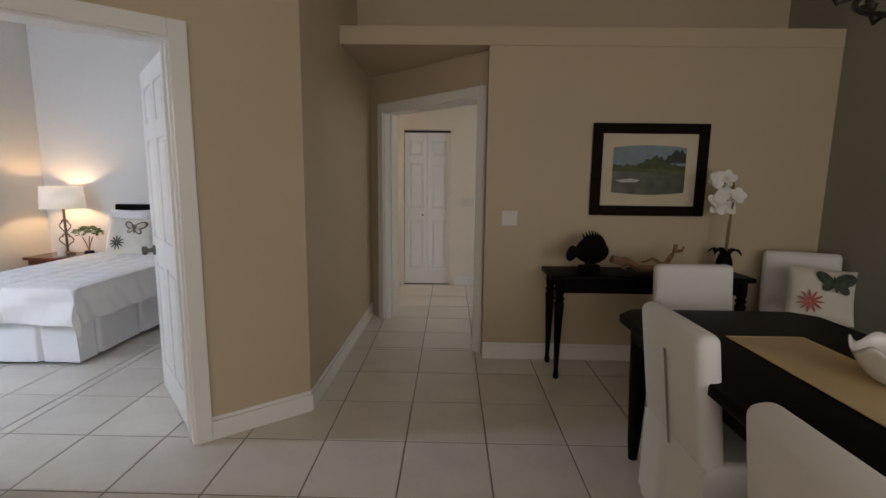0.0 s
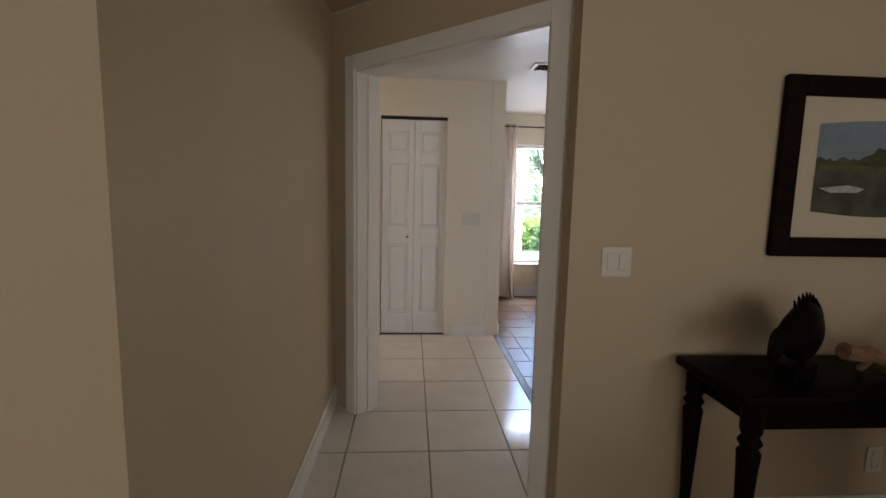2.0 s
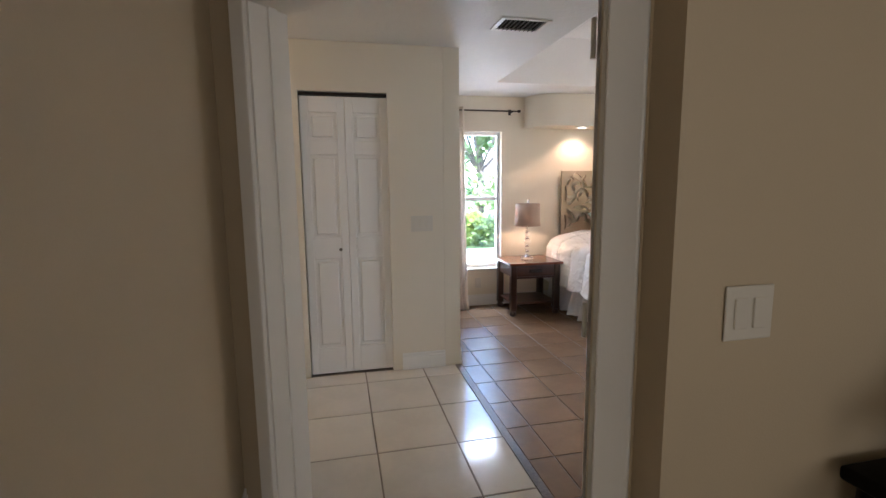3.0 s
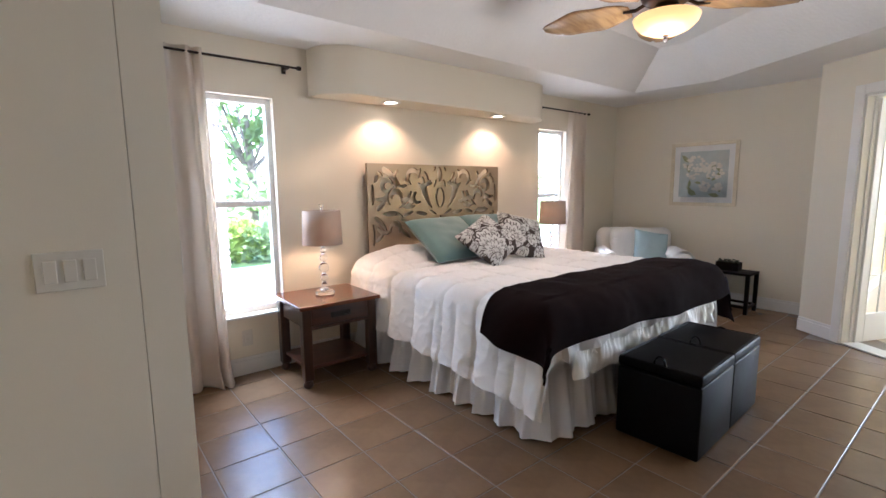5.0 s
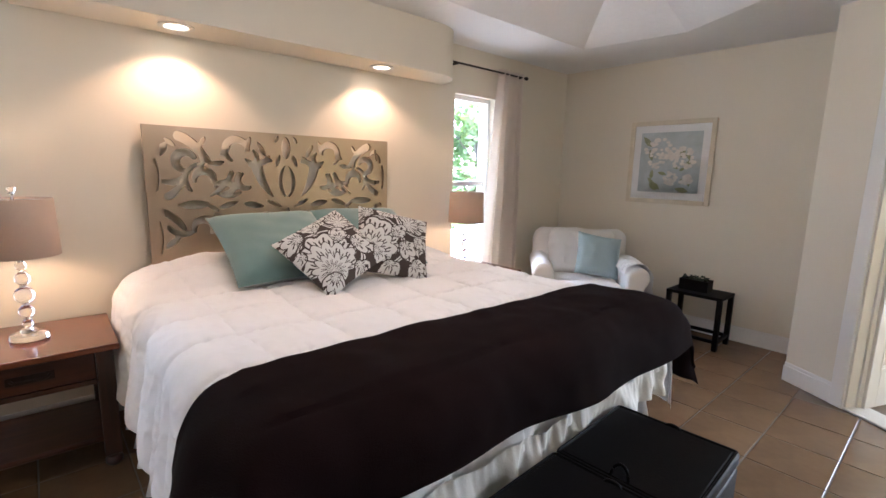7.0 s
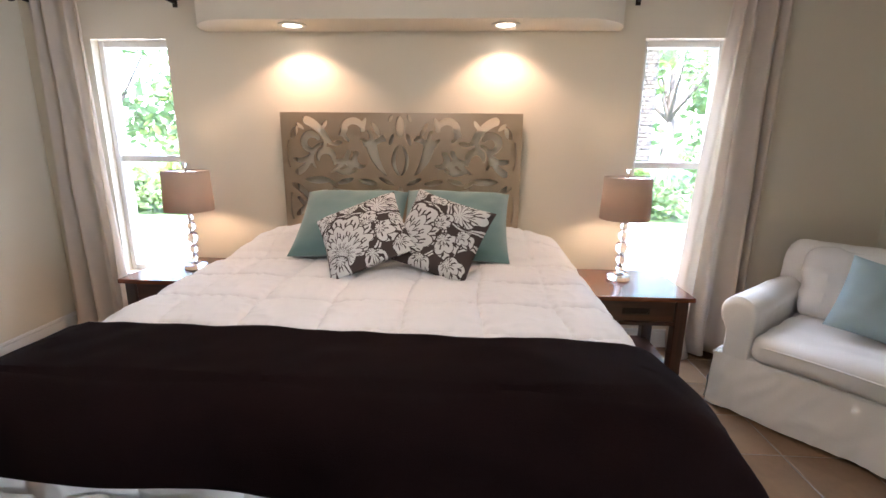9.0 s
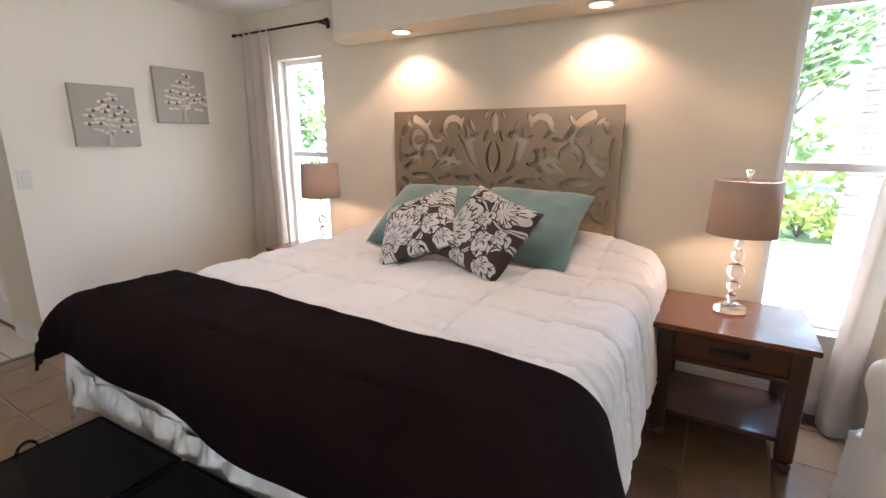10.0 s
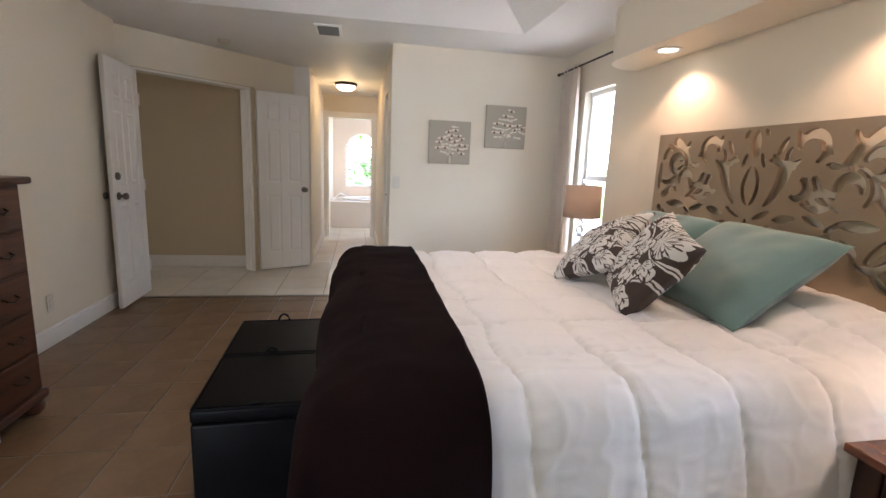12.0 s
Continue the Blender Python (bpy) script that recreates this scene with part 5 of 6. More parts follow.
for x in (-0.33, 0.33):
    for y in (-0.17, 0.20):
        part("foot", lt([(0, 0), (0.03, 0), (0.05, 0.02), (0.05, 0.045), (0.035, 0.0695), (0, 0.0695)], 18, pose(x, y, 0)), DRESSER, t, "", True)
for k in range(5):
    z = 0.14 + k * 0.197
    dr = part("drawer", bx(-0.335, 0.2355, z, 0.335, 0.252, z + 0.183, 0.006), DRESSER, t)
    for x in (-0.19, 0.19):
        part("handle", tube(bmesh.new(), [(x - 0.04, 0.2525, z + 0.10), (x - 0.035, 0.272, z + 0.09), (x, 0.276, z + 0.08), (x + 0.035, 0.272, z + 0.09), (x + 0.04, 0.2525, z + 0.10)], 0.005), BRONZE, dr, "dark bronze bail pull")


# ---- ceiling fan, vents, hall light ----
WICKER = wood("palm_blade_wood", (0.22, 0.12, 0.045), (0.42, 0.26, 0.11), 0.5, 0, 0.1)
t = thing("ceiling_fan", pose(2.85, 5.21, 0), "bronze ceiling fan with leaf-shaped wooden blades and lit bowl", "ceiling fan")
part("canopy", lt([(0, 2.669), (0.075, 2.669), (0.07, 2.64), (0.03, 2.60), (0, 2.60)], 24), BRONZE, t, "", True)
part("rod", lt([(0, 2.49), (0.013, 2.49), (0.013, 2.61), (0, 2.61)], 12), BRONZE, t)
part("motor", lt([(0, 2.36), (0.09, 2.36), (0.13, 2.385), (0.145, 2.42), (0.145, 2.47), (0.11, 2.50), (0.03, 2.515), (0, 2.515)], 32), BRONZE, t, "", True)
part("light_fitter", lt([(0, 2.295), (0.07, 2.295), (0.075, 2.33), (0.06, 2.359), (0, 2.359)], 24), BRONZE, t, "", True)
part("bowl", lt([(0.17, 2.30), (0.178, 2.292), (0.168, 2.262), (0.13, 2.225), (0.07, 2.20), (0, 2.192)], 36), glow("alabaster_glow", (0.50, 0.27, 0.10), 0.10), t, "lit alabaster glass bowl", True)
part("finial", lt([(0, 2.155), (0.008, 2.16), (0.014, 2.172), (0.007, 2.18), (0.02, 2.186), (0.018, 2.193), (0, 2.195)], 16), BRONZE, t, "", True)
for k in range(5):
    a = 72 * k + 32
    m = pose(0, 0, 2.40, 0, 0, a)
    part("blade_arm", tube(bmesh.new(), [m @ Vector(p) for p in ((0.11, 0, -0.01), (0.17, 0, -0.035), (0.24, 0, -0.028))], 0.011), BRONZE, t)

    def blade(u, v, m=m):
        x = 0.20 + 0.55 * u
        wd = 0.02 + 0.115 * math.sin(math.pi * min(1, u * 0.93 + 0.07)) ** 0.75
        y = (2 * v - 1) * wd
        return m @ Vector((x, y, -0.02 + 0.18 * y - 0.012 * abs(2 * v - 1) + 0.004 * math.sin(14 * u)))
    b = part("blade", sheet(bmesh.new(), blade, 20, 8), WICKER, t, "", True)
    s = b.modifiers.new("thickness", "SOLIDIFY")
    s.thickness = 0.008
lamp("ceiling_fan_light", "POINT", pose(2.85, 5.21, 2.12), 1.25, (1, 0.90, 0.79), radius=0.2)

t = thing("ceiling_vent", pose(0.64, 5.05, CEILING), "white metal ceiling air vent with slats", "vent")
bm = bmesh.new()
for a in ((-0.16, -0.11, -0.012, -0.13, 0.11, -0.001), (0.13, -0.11, -0.012, 0.16, 0.11, -0.001), (-0.1295, -0.11, -0.012, 0.1295, -0.085, -0.001), (-0.1295, 0.085, -0.012, 0.1295, 0.11, -0.001)):
    box(bm, *a, 0.002, 1)
part("frame", bm, WHITE, t)
# dark plate stands in for the shade of the duct behind the slats
part("backing", bx(-0.129, -0.0845, -0.003, 0.129, 0.0845, -0.001), mat("vent_duct_shade", (0.03, 0.03, 0.03), 0.8), t)
# white slats coloured grey, their shade painted in
for k in range(9):
    part("slat", box(bmesh.new(), -0.002, -0.084, -0.010, 0.002, 0.084, 0.006, m=pose(-0.112 + 0.028 * k, 0, -0.009, 0, 35, 0)), mat("shaded_vent_metal", (0.22, 0.21, 0.20), 0.5), t)
t = thing("smoke_detector", pose(-0.05, 4.05, CEILING), "round white smoke detector on the ceiling", "smoke detector")
part("cover", lt([(0, -0.032), (0.04, -0.032), (0.055, -0.02), (0.058, -0.001), (0, -0.001)], 24), PLASTIC, t, "", True)

t = thing("hall_ceiling_light", pose(-2.05, 5.12, CEILING), "bronze flush ceiling light with lit frosted bowl", "lamp")
part("rim", lt([(0, -0.001), (0.15, -0.001), (0.155, -0.02), (0.14, -0.035), (0, -0.03)], 28), BRONZE, t, "", True)
part("bowl", lt([(0.135, -0.0355), (0.13, -0.06), (0.09, -0.095), (0, -0.11)], 28), glow("frosted_glow", (1.0, 0.8, 0.5), 0.2), t, "", True)
lamp("hall_light", "POINT", pose(-2.05, 5.12, 2.15), 0.32, (1, 0.62, 0.27), radius=0.08)

# ---- dining room ----
def dining_chair(m, label):
    t = thing("dining_chair", m, label, "chair", "chairs of the dining room")
    w, d = 0.47, 0.50

    def cover(u, v):
        s = u * 4
        k = int(min(s, 3.999))
        f = s - k
        c = [(-w / 2, -d / 2), (w / 2, -d / 2), (w / 2, d / 2), (-w / 2, d / 2)]
        p, q = c[k], c[(k + 1) % 4]
        nx, ny = ((0, -1), (1, 0), (0, 1), (-1, 0))[k]
        wv = (0.012 + 0.010 * math.sin(f * 20 + 2 * k) + 0.01 * noise.noise((f * 6, k, 3))) * v
        return Vector((p[0] + (q[0] - p[0]) * f + nx * wv, p[1] + (q[1] - p[1]) * f + ny * wv, 0.44 - 0.36 * v))
    part("skirt", sheet(bmesh.new(), cover, 100, 6), SLIP, t, "", True)
    part("seat", bx(-w / 2, -d / 2, 0.40, w / 2, d / 2, 0.475, 0.025, 3), SLIP, t, "", True)
    part("backrest", box(bmesh.new(), -w / 2, -0.04, 0, w / 2, 0.045, 0.48, 0.035, 4, m=pose(0, d / 2 - 0.04, 0.44, -7, 0, 0)), SLIP, t, "", True)
    part("back_flap", box(bmesh.new(), -0.007, 0.046, 0, 0.007, 0.049, 0.38, 0.001, 1, m=pose(0, d / 2 - 0.04, 0.42, -7, 0, 0)), mat("grey_piping", (0.25, 0.24, 0.24), 0.8), t, "grey piped seam")
    for x in (-0.2, 0.2):
        for y in (-0.2, 0.2):
            part("leg", bx(x - 0.02, y - 0.02, 0, x + 0.02, y + 0.02, 0.3995, 0.003, 1), BLACKWOOD, t)
    return t


dining_chair(pose(0.985, 1.135, 0, 0, 0, 90), "white slipcovered dining chair pulled up to the table")
dining_chair(pose(0.86, 0.25, 0, 0, 0, 90), "white slipcovered dining chair pulled up to the table")
dining_chair(pose(1.36, 1.98, 0, 0, 0, 2), "white slipcovered dining chair at the table end")
dining_chair(pose(2.33, 2.58, 0, 0, 0, -22), "white slipcovered dining chair in the corner")
BUTTERFLY = mat("ivory_pillow_cloth", (0.68, 0.64, 0.55), 0.9, var=0.05, fine=240, bump=0.3)


def motif_pillow(m, label, wing, accent, size=0.42, pale=None):
    """A pillow with a printed butterfly and flower, laid on as thin patches."""
    ob = cushion("throw_pillow", size, size * 0.95, 0.13, m, BUTTERFLY, label)
    def patch(name, pts, material, cx, cz, s, turn, lift=0.0):
        bm = bmesh.new()
        c, q = math.cos(turn), math.sin(turn)
        ring = []
        for x, z in pts:
            px, pz = cx + s * (x * c - z * q), cz + s * (x * q + z * c)
            a, b = 2 * px / size, 2 * pz / (size * 0.95)
            fat = max(0.0, (1 - a ** 4) * (1 - b ** 4)) ** 0.55
            ring.append((px, -0.065 * fat * 1.14 - 0.004 - lift, pz))
        mid = (sum(p[0] for p in ring) / len(ring), min(p[1] for p in ring) - 0.001, sum(p[2] for p in ring) / len(ring))
        vs, vm = [bm.verts.new(p) for p in ring], bm.verts.new(mid)
        for i in range(len(vs)):
            bm.faces.new((vs[i], vs[(i + 1) % len(vs)], vm))
        part(name, bm, material, ob)
    oval = [(math.cos(i * 0.6283), 0.6 * math.sin(i * 0.6283)) for i in range(10)]
    thin = [(math.cos(i * 0.6283), 0.2 * math.sin(i * 0.6283)) for i in range(10)]
    k = size / 0.40
    for sx, sz, s, tn in ((-1, 0.7, 0.058, 2.4), (1, 0.7, 0.072, 0.5), (-0.6, -0.4, 0.042, 3.9), (0.7, -0.5, 0.050, -0.8)):
        patch("wing", oval, wing, 0.055 * k + sx * 0.055, 0.07 * k + sz * 0.045, s, tn)
        if pale:
            patch("wing_spot", oval, pale, 0.055 * k + sx * 0.057, 0.07 * k + sz * 0.047, s * 0.62, tn, 0.003)
    patch("wing_body", thin, wing, 0.055 * k, 0.065 * k, 0.055, 1.75, 0.004)
    for q in range(11):
        a = q * 2 * math.pi / 11
        patch("petal", thin, accent, -0.075 * k + 0.040 * math.cos(a), -0.005 - 0.06 * k + 0.040 * math.sin(a), 0.036, a)


motif_pillow(pose(2.30, 2.46, 0.69, -20, 4, -22), "cream pillow with green butterfly and pink flower", mat("green_wing_print", (0.05, 0.07, 0.045), 0.9, var=0.6, scale=40), mat("pink_print", (0.42, 0.12, 0.10), 0.9, var=0.4, scale=30), 0.38)

t = thing("dining_table", pose(1.21, 0.79, 0), "dark wooden dining table with clipped corners", "table")
clip = [(sx * x, sy * y) for sx, sy, pair in ((1, 1, 0), (-1, 1, 1), (-1, -1, 0), (1, -1, 1)) for x, y in (((0.49, 0.91), (0.40, 1.0)) if pair == 0 else ((0.40, 1.0), (0.49, 0.91)))]
top_bm = prism(bmesh.new(), clip, 0.715, 0.76)
bmesh.ops.bevel(top_bm, geom=list(top_bm.edges), offset=0.010, segments=3, profile=0.5, affect="EDGES")
part("tabletop", top_bm, BLACKWOOD, t, "", True)
bm = bmesh.new()
for a in ((-0.42, -0.93, 0.62, 0.42, -0.905, 0.714), (-0.42, 0.905, 0.62, 0.42, 0.93, 0.714), (-0.42, -0.9045, 0.62, -0.395, 0.9045, 0.714), (0.395, -0.9045, 0.62, 0.42, 0.9045, 0.714)):
    box(bm, *a)
part("apron", bm, BLACKWOOD, t)
for x in (-0.38, 0.38):
    for y in (-0.89, 0.89):
        part("leg", lt([(0, 0), (0.022, 0), (0.03, 0.1), (0.045, 0.45), (0.05, 0.619), (0, 0.619)], 20, pose(x, y, 0)), BLACKWOOD, t, "", True)
RUNNER = mat("straw_linen_runner", (0.60, 0.46, 0.24), 0.9, var=0.08, fine=220, bump=0.4)
t = thing("table_runner", pose(1.2075, 0.71, 0.7605), "straw coloured linen runner along the dining table", "table runner")
part("cloth", sheet(bmesh.new(), lambda u, v: Vector((-0.152 + 0.304 * u, -0.65 + 1.3 * v, 0.0035 + 0.0015 * noise.noise((u * 3, v * 9, 2)))), 12, 50), RUNNER, t, "", True)
for x0, y0, x1, y1 in ((-0.1625, -0.66, -0.152, 0.66), (0.152, -0.66, 0.1625, 0.66), (-0.1518, 0.65, 0.1518, 0.66), (-0.1518, -0.66, 0.1518, -0.65)):
    part("hem", bx(x0, y0, 0.0005, x1, y1, 0.0055, 0.0015, 1), RUNNER, t)


def bowl(u, v):
    a = u * 2 * math.pi
    r = 0.035 + 0.10 * v ** 0.7
    return Vector((r * math.cos(a), r * math.sin(a), 0.004 + 0.115 * v ** 1.5 + 0.018 * v ** 3 * math.sin(6 * a)))


b = link("serving_bowl", lathe(sheet(bmesh.new(), bowl, 60, 12), [(0, 0.003), (0.0352, 0.004)], 30), mat("white_glazed_ceramic", (0.8, 0.79, 0.76), 0.15, bump=0.0), True)
b.location = (1.32, 0.90, 0.765)
s = b.modifiers.new("thickness", "SOLIDIFY")
s.thickness = 0.005
tagged(b, "white ceramic bowl with wavy rim on the table runner", "bowl")

t = thing("chandelier", pose(1.23, 0.84, 0), "dark bronze chandelier with ring and scrolled arms over the table", "chandelier")
part("ring", tube(bmesh.new(), [(0.2 * math.cos(a), 0.2 * math.sin(a), 1.93) for a in [i * math.pi / 20 for i in range(41)]], 0.009), BRONZE, t)
part("stem", lt([(0, 1.86), (0.015, 1.87), (0.03, 1.9), (0.012, 1.95), (0.012, 2.2), (0, 2.2)], 14), BRONZE, t, "", True)
part("chain", lt([(0, 2.2), (0.006, 2.2), (0.006, 3.28), (0.05, 3.285), (0.05, 3.299), (0, 3.299)], 12), BRONZE, t)
for k in range(5):
    m = pose(0, 0, 0, 0, 0, 72 * k + 15)
    arm = part("arm", tube(bmesh.new(), [m @ Vector(p) for p in ((0.01, 0, 1.97), (0.08, 0, 2.06), (0.16, 0, 2.03), (0.195, 0, 1.94), (0.25, 0, 1.92), (0.28, 0, 1.97))], 0.007), BRONZE, t)
    part("candle_cup", lt([(0, 1.97), (0.02, 1.97), (0.026, 1.985), (0.012, 1.99), (0.012, 2.05), (0, 2.05)], 14, m @ pose(0.28, 0, 0)), BRONZE, arm, "", True)

t = thing("console_table", pose(1.28, 2.79, 0), "black console table with turned legs against the tan wall", "console table")
part("tabletop", bx(-0.70, -0.19, 0.725, 0.70, 0.19, 0.76, 0.01, 3), BLACKWOOD, t, "", True)
part("apron", bx(-0.61, -0.15, 0.63, 0.61, 0.15, 0.724, 0.004, 1), BLACKWOOD, t)
for x in (-0.63, 0.63):
    for y in (-0.145, 0.155):
        part("leg", lt([(0, 0), (0.014, 0), (0.02, 0.012), (0.02, 0.04), (0.015, 0.055), (0.024, 0.3), (0.032, 0.5), (0.036, 0.555), (0.026, 0.57), (0.037, 0.59), (0.026, 0.61), (0.034, 0.63), (0.034, 0.7245), (0, 0.7245)], 20, pose(x, y, 0)), BLACKWOOD, t, "", True)

# carved fish on a block
bm = bmesh.new()


def fish(u, v):
    a = v * 2 * math.pi
    x = -0.20 + 0.40 * u
    body = max(0.0, math.sin(math.pi * min(1, max(0, (u - 0.2) / 0.8)))) ** 0.6 * 0.105
    tail = 0.055 * math.sin(math.pi * min(1, u / 0.25)) ** 0.5 if u < 0.25 else 0.03 * (1 - u)
    h = max(body, tail)
    th = 0.04 * math.sin(math.pi * u) ** 0.8
    return Vector((x, th * math.sin(a), 0.135 + 0.03 * math.sin(math.pi * u) + h * math.cos(a)))


sheet(bm, fish, 30, 14)
t = thing("fish_sculpture", pose(0.86, 2.74, 0.7605, 0, 0, 26), "black carved wooden fish with spiny fin on console table", "sculpture")
part("fish", bm, BLACKWOOD, t, "", True)
for k in range(8):
    f = 0.40 + 0.065 * k
    x = -0.20 + 0.40 * f
    z = 0.135 + 0.03 * math.sin(math.pi * f) + 0.105 * math.sin(math.pi * (f - 0.2) / 0.8) ** 0.6
    part("spine", tube(bmesh.new(), [(x + 0.01, 0, z - 0.02), (x - 0.006, 0, z + 0.012), (x - 0.018, 0, z + 0.034)], 0.011, 5, 0.002), BLACKWOOD, t)
part("fin", tube(bmesh.new(), [(-0.02, -0.03, 0.10), (-0.07, -0.05, 0.06)], 0.02, 6, 0.004), BLACKWOOD, t)
part("base", bx(-0.06, -0.035, 0, 0.09, 0.035, 0.055, 0.008), BLACKWOOD, t)

bm = bmesh.new()
DRIFT = wood("bleached_driftwood", (0.16, 0.085, 0.045), (0.36, 0.22, 0.12), 0.8, 0, 0.0)
for pts, r in ((((-0.24, 0, 0.10), (-0.14, 0.01, 0.085), (-0.05, 0, 0.04), (0.06, -0.01, 0.035), (0.15, 0, 0.08), (0.20, 0, 0.15), (0.205, 0, 0.21)), 0.029), (((-0.12, 0, 0.08), (-0.15, 0.02, 0.03), (-0.11, 0.05, 0.012)), 0.016), (((0.05, 0, 0.035), (0.08, -0.05, 0.012)), 0.018), (((0.12, 0, 0.07), (0.06, 0.02, 0.10), (-0.02, 0.02, 0.08)), 0.013), (((0.19, 0, 0.15), (0.25, 0, 0.17), (0.265, 0, 0.195)), 0.014)):
    fine = []
    for p, q in zip(pts, pts[1:]):
        fine += [Vector(p).lerp(Vector(q), i / 4) + Vector((0, 0, 0.006 * math.sin(7 * i + p[0] * 40))) for i in range(4)]
    tube(bm, fine + [pts[-1]], r, 8, r * 0.45)
c = link("driftwood", bm, DRIFT, True)
c.location = (1.27, 2.74, 0.7605)
tagged(c, "twisted bleached driftwood branch on the console table", "driftwood")

t = thing("potted_orchid", pose(1.86, 2.80, 0.7605), "white orchid in a black vase with curled leaves", "plant")
part("vase", lt([(0, 0), (0.035, 0), (0.05, 0.03), (0.055, 0.08), (0.04, 0.13), (0.035, 0.14), (0, 0.14)], 24), BLACKWOOD, t, "", True)
for k in range(7):
    m = pose(0, 0, 0.13, 0, 0, k * 51)
    def leaf(u, v, m=m, k=k):
        x = 0.02 + 0.09 * u
        wd = 0.028 * math.sin(math.pi * (0.15 + 0.84 * u)) ** 0.6
        return m @ Vector((x, (2 * v - 1) * wd, 0.05 * math.sin(2.6 * u) - 0.02 * u + 0.01 * (2 * v - 1) ** 2))
    part("leaf", sheet(bmesh.new(), leaf, 8, 4), BLACKWOOD, t, "", True)
for dx in (0, 0.012):
    part("stem", tube(bmesh.new(), [(dx, 0, 0.13), (0.01 + dx, 0.01, 0.35), (0.03 - dx, 0, 0.55), (0.0 - dx, -0.02, 0.65), (-0.08, -0.04, 0.64)], 0.006), mat("olive_stem", (0.20, 0.15, 0.07), 0.7), t)
PETAL = mat("white_orchid_petal", (0.80, 0.78, 0.73), 0.6, var=0.05)
rnd = random.Random(4)
for k in range(9):
    c = Vector((rnd.uniform(-0.16, 0.06), rnd.uniform(-0.07, 0.01), rnd.uniform(0.47, 0.68)))
    bm = bmesh.new()
    for q in range(5):
        m = Matrix.Translation(c) @ pose(0, 0, 0, 80 + rnd.uniform(-25, 25), 0, rnd.uniform(-30, 30)) @ pose(0, 0, 0, 0, 0, q * 72)
        def pt(u, v, m=m):
            wd = 0.031 * math.sin(math.pi * (0.12 + 0.85 * u)) ** 0.6
            return m @ Vector((0.004 + 0.056 * u, (2 * v - 1) * wd, 0.012 * u * u))
        sheet(bm, pt, 6, 4)
    part("flower", bm, PETAL, t, "", True)

# framed landscape
t = thing("framed_painting", pose(1.352, 3.008, 1.493), "dark framed landscape of trees and water", "picture")
part("frame", frame_bars(bmesh.new(), 0.853, 0.68, 0.075, 0.03, 0.008), wood("dark_walnut_frame", (0.006, 0.003, 0.002), (0.014, 0.007, 0.005), 0.65, 0, 0.0, 0.08), t)
part("mat_board", bx(-0.352, -0.010, -0.266, 0.352, -0.001, 0.266), mat("ivory_mat_board", (0.60, 0.52, 0.38), 0.8, bump=0.05), t)
pw, ph = 0.27, 0.165


def shape(name, pts, y, material):
    bm = bmesh.new()
    bm.faces.new([bm.verts.new((x, y, z)) for x, z in pts])
    bmesh.ops.triangulate(bm, faces=bm.faces)
    part(name, bm, material, t)


def strip(name, tops, foot, y, material):
    """A painted band from an uneven upper line down to a level foot."""
    bm = bmesh.new()
    up = [bm.verts.new((x, y, z)) for x, z in tops]
    dn = [bm.verts.new((x, y, foot)) for x, z in tops]
    for i in range(len(tops) - 1):
        bm.faces.new((dn[i], dn[i + 1], up[i + 1], up[i]))
    part(name, bm, material, t)


rim = [(-pw + 2 * pw * i / 16, ph + 0.018 * math.sin(math.pi * i / 16)) for i in range(17)] + [(pw - 2 * pw * i / 16, -ph - 0.018 * math.sin(math.pi * i / 16)) for i in range(17)]
shape("sky", rim, -0.0112, mat("painted_dusk_sky", (0.20, 0.25, 0.29), 0.6, var=0.3, scale=4, fine=12))
rnd = random.Random(11)
far = [(-pw + 2 * pw * i / 40, 0.028 + 0.018 * rnd.random() + 0.07 * math.exp(-((i - 24) / 7.0) ** 2) * rnd.uniform(0.8, 1)) for i in range(41)]
strip("treeline", far, -0.02, -0.0118, mat("painted_trees", (0.05, 0.062, 0.022), 0.6, var=0.6, scale=18, fine=60))
near = [(0.122 + 0.0164 * i, 0.05 + 0.095 * math.sin(0.35 + 1.9 * i / 9) + 0.016 * rnd.uniform(-1, 1)) for i in range(10)]
strip("near_tree", near, 0.052, -0.0124, mat("painted_dark_tree", (0.025, 0.035, 0.022), 0.6, var=0.6, scale=25, fine=60))
bank = [(-pw + 2 * pw * i / 30, 0.012 - 0.012 * i / 30 + 0.008 * rnd.random()) for i in range(31)]
strip("reed_bank", bank, -0.04, -0.0127, mat("painted_reeds", (0.085, 0.09, 0.030), 0.6, var=0.5, scale=30, fine=90))
shape("water", [(-pw, -0.010)] + [(pw, -0.028)] + rim[17:], -0.0130, mat("painted_water", (0.06, 0.062, 0.042), 0.4, var=0.7, scale=9, fine=20))
shape("light_on_water", [(-0.25, -0.075), (-0.13, -0.062), (-0.06, -0.075), (-0.09, -0.09), (-0.2, -0.092)], -0.0136, mat("painted_glint", (0.42, 0.42, 0.40), 0.6, var=0.3, scale=40))

# ---- guest bedroom ----
gb = thing("guest_bed", pose(0, 0, 0), "single bed with white quilted coverlet and pleated skirt", "bed")
GX0, GX1, GY0, GY1, GZ = -3.85, -2.86, 2.70, 4.50, 0.60
part("mattress", bx(GX0 + 0.03, GY0 + 0.03, 0.2, GX1 - 0.03, GY1, GZ - 0.02, 0.05, 3), COMFORT, gb)


